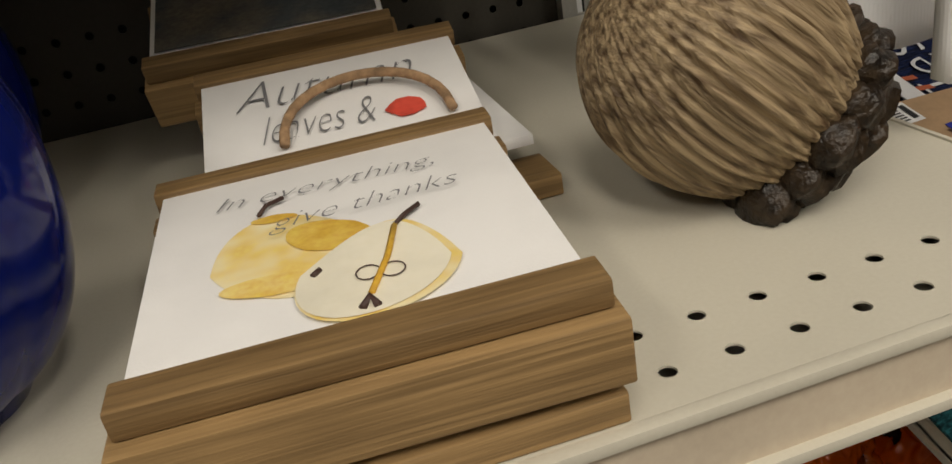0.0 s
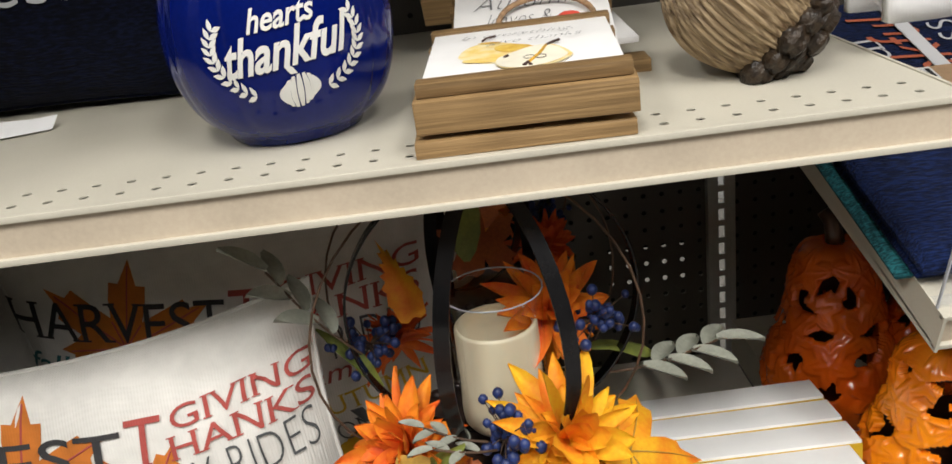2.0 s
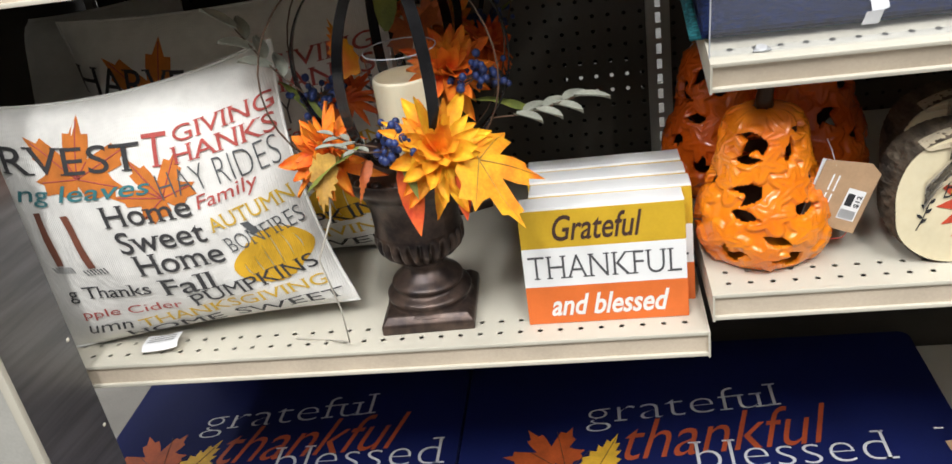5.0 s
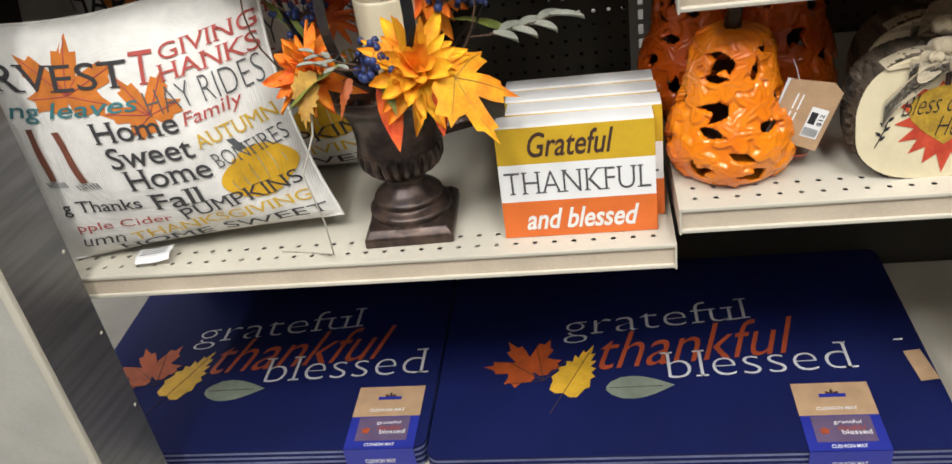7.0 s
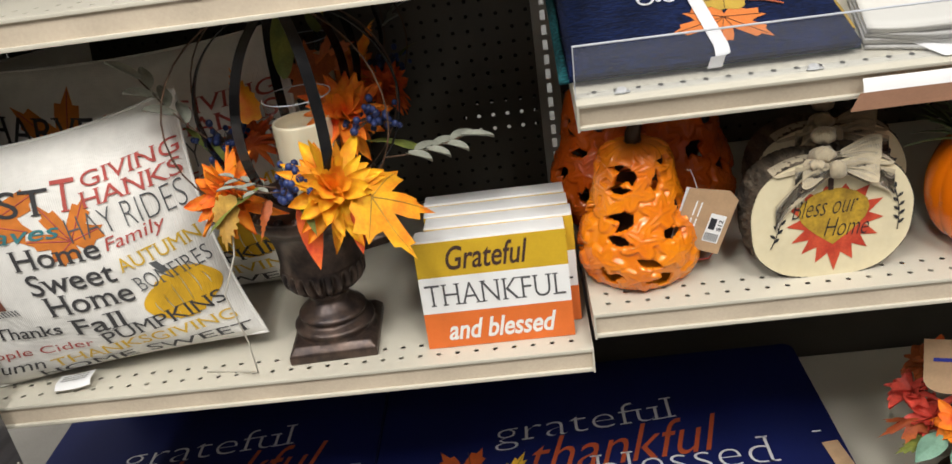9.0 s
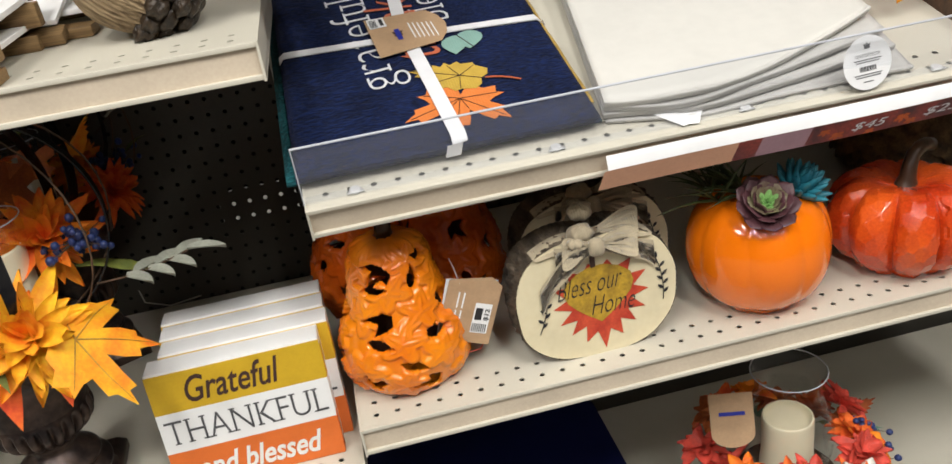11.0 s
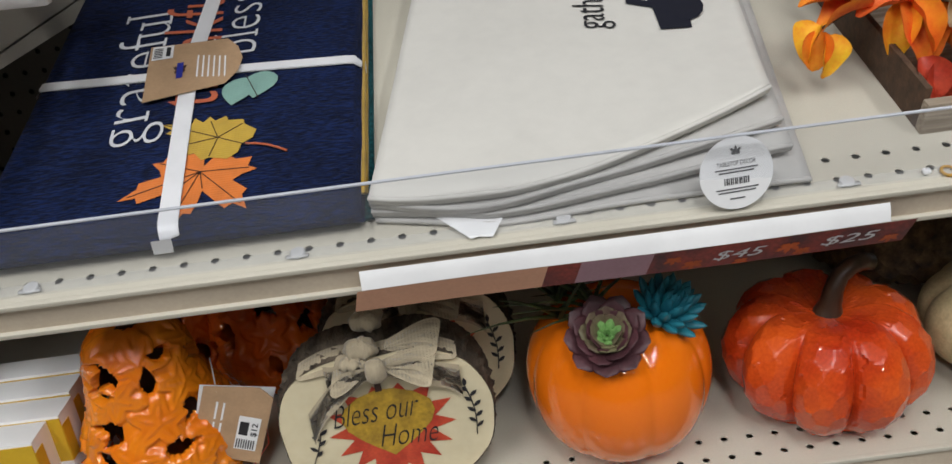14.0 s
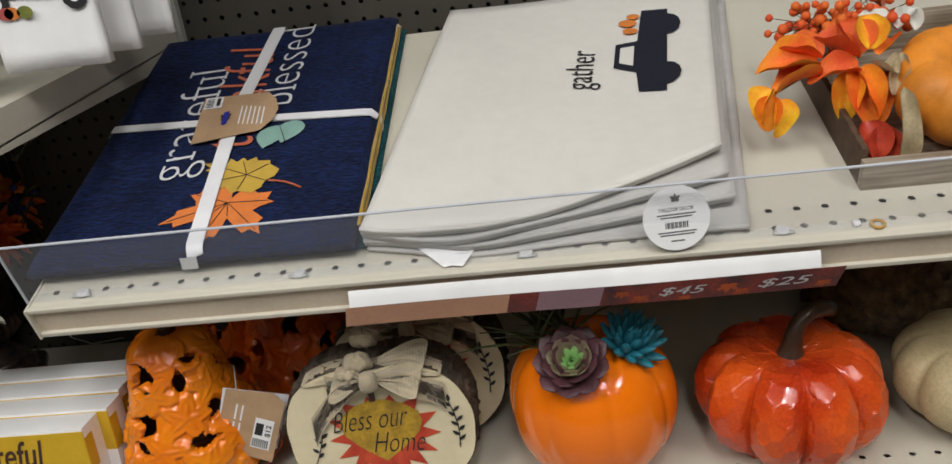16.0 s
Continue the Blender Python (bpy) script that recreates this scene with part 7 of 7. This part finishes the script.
def tea_towel(x, y, z, w, h, label, prints, rz=0):
    s = thing("tea_towel", pose(x, y, z, 0, 0, rz), label, "tea towel", "hanging tea towels")
    fold = lambda p, q: (w * (p - 0.5), -0.006 + 0.002 * math.sin(9 * p + z * 30) * (1 - q), -h * (1 - q))
    g = Geo().grid(14, 16, fold)
    k = len(g.v)
    g.add([(a, b + 0.012, c) for a, b, c in g.v], [q[::-1] for q in g.f])
    rim = [i for i in range(15)] + [15 * j + 14 for j in range(1, 17)] + [15 * 16 + i for i in range(13, -1, -1)] + [15 * j for j in range(15, 0, -1)]
    g.f += [(rim[i], k + rim[i], k + rim[(i + 1) % len(rim)], rim[(i + 1) % len(rim)]) for i in range(len(rim))]
    part("cloth", g, TOWEL, s)
    part("top_fold", Geo().grid(14, 8, lambda p, q: (w * (p - 0.5), -0.006 + 0.06 * q, 0.004 * math.sin(math.pi * q) + 0.0006)), TOWEL, s)
    if not prints:
        part("orange_edge", Geo().box(-w / 2 - 0.0006, -0.0085, -h + 0.045, -w / 2 + 0.010, 0.007, -h + 0.075), C_ORANGE, s, "orange printed edge", smooth=False)
    else:
        pl2 = lambda px, pz: (px * w, -0.0088, -h + pz)
        part("truck_print", Geo().add([pl2(a * 0.98, 0.090 + b * 0.12) for a, b in truck], [tuple(range(8))]), NAVYF, s, smooth=False)
        for a in (-0.36, 0.36):
            part("wheel_print", Geo().add([(pl2(a, 0.066)[0] + 0.013 * math.cos(k * 0.524), -0.0094, pl2(a, 0.066)[2] + 0.013 * math.sin(k * 0.524)) for k in range(12)], [tuple(range(12))]), BLACK, s, smooth=False)
            part("hub_print", Geo().add([(pl2(a, 0.066)[0] + 0.006 * math.cos(k * 0.524), -0.0098, pl2(a, 0.066)[2] + 0.006 * math.sin(k * 0.524)) for k in range(12)], [tuple(range(12))]), PAPER, s, smooth=False)
        for a, mt in ((-0.24, C_ORANGE), (-0.12, LEAFG), (-0.30, C_RED)):
            part("pumpkin_print", Geo().add([(pl2(a, 0.056)[0] + 0.008 * math.cos(k * 0.524), -0.0100, pl2(a, 0.056)[2] + 0.006 * math.sin(k * 0.524)) for k in range(12)], [tuple(range(12))]), mt, s, smooth=False)
    return s


tea_towel(0.0715, 0.121, 1.3310, 0.107, 0.294, "white tea towel with navy truck print", True)
tea_towel(0.0715, 0.191, 1.3310, 0.107, 0.296, "folded white tea towel with orange edge", False)
tea_towel(0.0715, 0.284, 1.3310, 0.107, 0.298, "folded white tea towel with orange edge", False)
s = thing("display_hook", pose(0.0715, BACK, 1.3265), "straight steel display hook carrying tea towels", "hook")
part("rod", Geo().tube([(0, -0.46, 0.012), (0, -0.448, 0.001), (0, -0.2, 0), (0, -0.002, 0)], 0.0035, 10), UPRIGHT, s)
part("back_plate", Geo().box(-0.02, -0.004, -0.03, 0.02, -0.0005, 0.02), UPRIGHT, s, bevel=0.001)

# ---------------------------------------------------------------- base shelf


def cushion_mat(m, w, d, layers, label, wx):
    s = thing("cushion_mat", m, label, "floor mat", "stacked cushion mats")
    t = 0.011
    def sheet(z0, z1, mt, nm, inset=0.0):
        r = 0.02
        pts = []
        for cx, cy, a0 in ((w / 2 - r, d - r, 0), (-w / 2 + r, d - r, 90), (-w / 2 + r, r, 180), (w / 2 - r, r, 270)):
            pts += [(cx + (r - inset) * math.cos(math.radians(a0 + 15 * k)), cy + (r - inset) * math.sin(math.radians(a0 + 15 * k))) for k in range(7)]
        n = len(pts)
        g = Geo().add([(x, y, z0) for x, y in pts] + [(x, y, z1) for x, y in pts], [tuple(range(n))[::-1], tuple(range(n, 2 * n))] + [(i, (i + 1) % n, n + (i + 1) % n, n + i) for i in range(n)])
        return part(nm, g, mt, s, smooth=False)
    for k in range(layers):
        sheet(k * t + 0.0006, k * t + t * 0.62, MAT_S, "foam_back", 0.001)
        face = sheet(k * t + t * 0.62, k * t + t, MAT_N, "printed_face")
    z = layers * t
    f = lambda x, y, dz=0.0006: Vector((1.087 * x + wx, 1.08 * y, z + dz))

    def line(body, x0, y0, x1, y1, h, mt, dz, bold=0.0, shear=0.0):
        word(face, body, lambda p, q: f(x0 + (x1 - x0) * p, y0 + (y1 - y0) * p + h * (q - 0.5), dz), mt, bold, shear, serif=not shear)
    line("grateful", -0.170, 0.277, 0.132, 0.305, 0.072, P_WHT, 0.0006, -0.020)
    line("thankful", -0.114, 0.219, 0.195, 0.244, 0.088, P_RST, 0.0009, -0.004, 0.4)
    line("blessed", -0.019, 0.180, 0.267, 0.190, 0.060, P_WHT, 0.0012, -0.020)

    def leaf(kind, cx, cy, size, ang, mt, dz, wide=1.0):
        ca, sa = math.cos(math.radians(ang)), math.sin(math.radians(ang))
        part("printed_leaf", flat_leaf(kind, lambda x, y: f(cx + (x * wide * ca - y * sa) * size, cy + (x * wide * sa + y * ca) * size, dz), 2), mt, face, smooth=False)
    leaf("maple", -0.222, 0.184, 0.078, 30, P_MAP, 0.0006)
    leaf("birch", -0.156, 0.157, 0.086, -24, P_YEL, 0.0009, 0.8)
    leaf("round", -0.064, 0.134, 0.062, -88, P_SAG, 0.0012, 0.8)
    for a, b in (((-0.20, 0.155), (-0.255, 0.20)), ((-0.20, 0.155), (-0.215, 0.245)), ((-0.20, 0.155), (-0.165, 0.20)), ((-0.20, 0.155), (-0.25, 0.15)), ((-0.189, 0.083), (-0.125, 0.225)), ((-0.10, 0.134), (-0.02, 0.135))):
        part("leaf_vein", Geo().tube([f(*a, 0.0013), f(*b, 0.0013)], 0.0006, 5), BROWNINK, face)
    # belly card over the front edge
    c0 = 0.234 + wx
    head = part("card_head", Geo().box(c0 - 0.0577, 0.069, z + 0.0008, c0 + 0.0577, 0.139, z + 0.0018), KRAFT, s, "kraft card head", smooth=False)
    part("card_mark", flat_leaf("maple", lambda x, y: (c0 + x * 0.014, 0.112 + y * 0.014, z + 0.0022), 1), BROWNINK, head, smooth=False)
    part("card_band", Geo().box(c0 - 0.020, 0.107, z + 0.0022, c0 + 0.020, 0.114, z + 0.0026), LABELB, head, smooth=False)
    word(head, "CUSHION MAT", lambda p, q: Vector((c0 - 0.030 + 0.06 * p, 0.079 + 0.007 * q, z + 0.0024)), PAPER, 0.01)
    sleeve = part("card_sleeve", Geo().box(c0 - 0.0577, -0.004, z + 0.0008, c0 + 0.0577, 0.068, z + 0.0018).box(c0 - 0.0577, -0.0045, 0.0, c0 + 0.0577, -0.003, z + 0.0018), LABELB, s, "blue card sleeve", smooth=False)
    part("card_picture", Geo().box(c0 - 0.043, 0.014, z + 0.0018, c0 + 0.043, 0.066, z + 0.0023), P_LIL, sleeve, smooth=False)
    word(sleeve, "grateful", lambda p, q: Vector((c0 - 0.012 + 0.040 * p, 0.048 + 0.009 * q, z + 0.0027)), PAPER)
    word(sleeve, "thankful", lambda p, q: Vector((c0 - 0.008 + 0.040 * p, 0.036 + 0.011 * q, z + 0.0029)), P_RST, 0, 0.35)
    word(sleeve, "blessed", lambda p, q: Vector((c0 - 0.004 + 0.042 * p, 0.028 + 0.009 * q, z + 0.0031)), PAPER)
    part("picture_leaf", flat_leaf("maple", lambda x, y: (c0 - 0.028 + x * 0.010, 0.034 + y * 0.012, z + 0.0027), 1), P_MAP, sleeve, smooth=False)
    word(sleeve, "CUSHION MAT", lambda p, q: Vector((c0 - 0.025 + 0.05 * p, 0.002 + 0.007 * q, z + 0.0024)), PAPER, 0.01)
    word(sleeve, "CUSHION MAT", lambda p, q: Vector((c0 - 0.025 + 0.05 * p, -0.0052, z * 0.35 + 0.009 * q)), PAPER, 0.01)
    return s


mr = cushion_mat(pose(0.030, 0.018, Z_BASE + 0.001), 0.80, 0.50, 4, "navy cushion mat stack printed with autumn words", -0.002)
cushion_mat(pose(-0.7050, 0.044, Z_BASE + 0.001), 0.660, 0.475, 4, "navy cushion mat stack printed with autumn words", 0.0207)

part("paper_strip", Geo().add([(x + (0.008 if z else 0), y, z + 0.0455) for z in (0.0, 0.0012) for x, y in ((0.3705, 0.137), (0.391, 0.1395), (0.3825, 0.2095), (0.364, 0.207))], [(4, 5, 6, 7), (0, 1, 5, 4), (1, 2, 6, 5), (2, 3, 7, 6), (3, 0, 4, 7)]), KRAFT, mr, "kraft paper strip", smooth=False)
part("staple", Geo().box(0.358, 0.236, 0.0446, 0.372, 0.2385, 0.0456), PAPER, mr, "white plastic fastener", smooth=False)

# floral ring with a candle glass on the base shelf
s = thing("candle_ring", pose(0.628, 0.142, Z_BASE + 0.115) @ Matrix.Diagonal((1.15, 1.15, 1.02, 1)), "autumn flower candle ring with hurricane glass", "centerpiece")
part("pedestal", lathe(smooth_profile([(0.0, -0.1125), (0.062, -0.1125), (0.060, -0.10), (0.046, -0.085), (0.044, -0.03), (0.060, -0.012), (0.062, -0.002), (0.0, 0.0)], 40), 40), TWIG, s, "dark brown wooden pedestal")
gp = smooth_profile([(0.026, 0.0), (0.038, 0.008), (0.055, 0.05), (0.057, 0.09), (0.048, 0.13), (0.041, 0.155), (0.044, 0.18), (0.047, 0.188)], 40)
glass = lathe(gp, 56)
ob = part("hurricane_glass", glass, GLASS, s, "clear hurricane glass")
ob.visible_shadow = False
part("glass_lip", Geo().tube([(0.047 * math.cos(k * 0.2618), 0.047 * math.sin(k * 0.2618), 0.188) for k in range(25)], 0.0009, 6), ACRYLE, ob, "glass lip")
part("candle", lathe(smooth_profile([(0.0, 0.006), (0.033, 0.006), (0.033, 0.05), (0.033, 0.100), (0.030, 0.107), (0.026, 0.096), (0.0, 0.088)], 28), 40), WAX, s, "ivory flameless candle")
rs = random.Random(31)
for k in range(15):
    a = 6.28319 * k / 15 + rs.uniform(-0.15, 0.15)
    q = rs.uniform(0.085, 0.115)
    x, y, z = q * math.cos(a), q * math.sin(a), rs.uniform(0.03, 0.09)
    mt = rs.choice([PETALO, BERRYR, BERRYR, LEAFO])
    mm = pose(x, y, z, 0, 0, math.degrees(a) - 90) @ pose(0, 0, 0, -rs.uniform(15, 60), 0, 0)
    if k % 5 == 4:
        part("silk_flower", Geo().merge(bloom(0.036, [(8, 1.0, 0.3), (7, 0.8, 0.7), (6, 0.55, 1.3)], 0.5, k), mm), PETALM, s)
    else:
        part("silk_flower", Geo().merge(bloom(0.042, [(10, 1.0, 0.2), (8, 0.75, 0.6), (6, 0.5, 1.2)], 0.42, k), mm), mt, s)
for k in range(14):
    a = rs.uniform(0, 6.28)
    part("silk_leaf", Geo().merge(silk_leaf(rs.choice(["round", "maple", "birch"]), rs.uniform(0.035, 0.055), 0.5, k, 0.7), pose(0.10 * math.cos(a), 0.10 * math.sin(a), rs.uniform(0.01, 0.05), rs.uniform(-25, 20), rs.uniform(-20, 20), math.degrees(a) - 90)), rs.choice([LEAFG, LEAFO, SAGEG, SAGEG, LEAFG]), s)
for k in range(4):
    a = -1.9 + 0.6 * k
    berry_cluster(s, pose(0.105 * math.cos(a), 0.105 * math.sin(a), 0.055), 0.0045, 26, 0.012, k, BLUEB, "dark blue berries")
part("silk_flower", Geo().merge(bloom(0.044, [(10, 1.0, 0.3), (9, 0.8, 0.7), (7, 0.55, 1.3)], 0.5, 77), pose(0.026, -0.118, 0.064, 38, 0, 14)), FOLWHT, s, "white silk flower")
for k, (x, y, z, a) in enumerate(((-0.085, -0.085, 0.055, 150), (-0.105, -0.055, 0.050, 120), (-0.060, -0.105, 0.045, 165), (-0.030, -0.115, 0.060, 185))):
    part("silk_leaf", Geo().merge(silk_leaf("round", 0.034, 0.3, 50 + k, 0.95), pose(x, y, z, -18, 0, a)), SAGEG, s, "pale sage leaf")
card_rim = [(-0.027, 0.045), (0.027, 0.045)] + [(0.027 * math.cos(-math.pi * k / 14), -0.012 + 0.020 * math.sin(-math.pi * k / 14)) for k in range(15)]
tag2 = part("hang_card", Geo().merge(Geo().add([(x, y, z) for y in (0, 0.001) for x, z in card_rim], [tuple(range(17))[::-1], tuple(range(17, 34))] + [(i, (i + 1) % 17, 17 + (i + 1) % 17, 17 + i) for i in range(17)]), pose(-0.086, -0.02, 0.135, -20, 0, -15)), KRAFT, s, "kraft card tag", smooth=False)
part("print_bar", Geo().merge(Geo().box(-0.016, -0.0012, 0.014, 0.016, -0.0004, 0.019), pose(-0.086, -0.02, 0.135, -20, 0, -15)), LABELB, tag2, smooth=False)
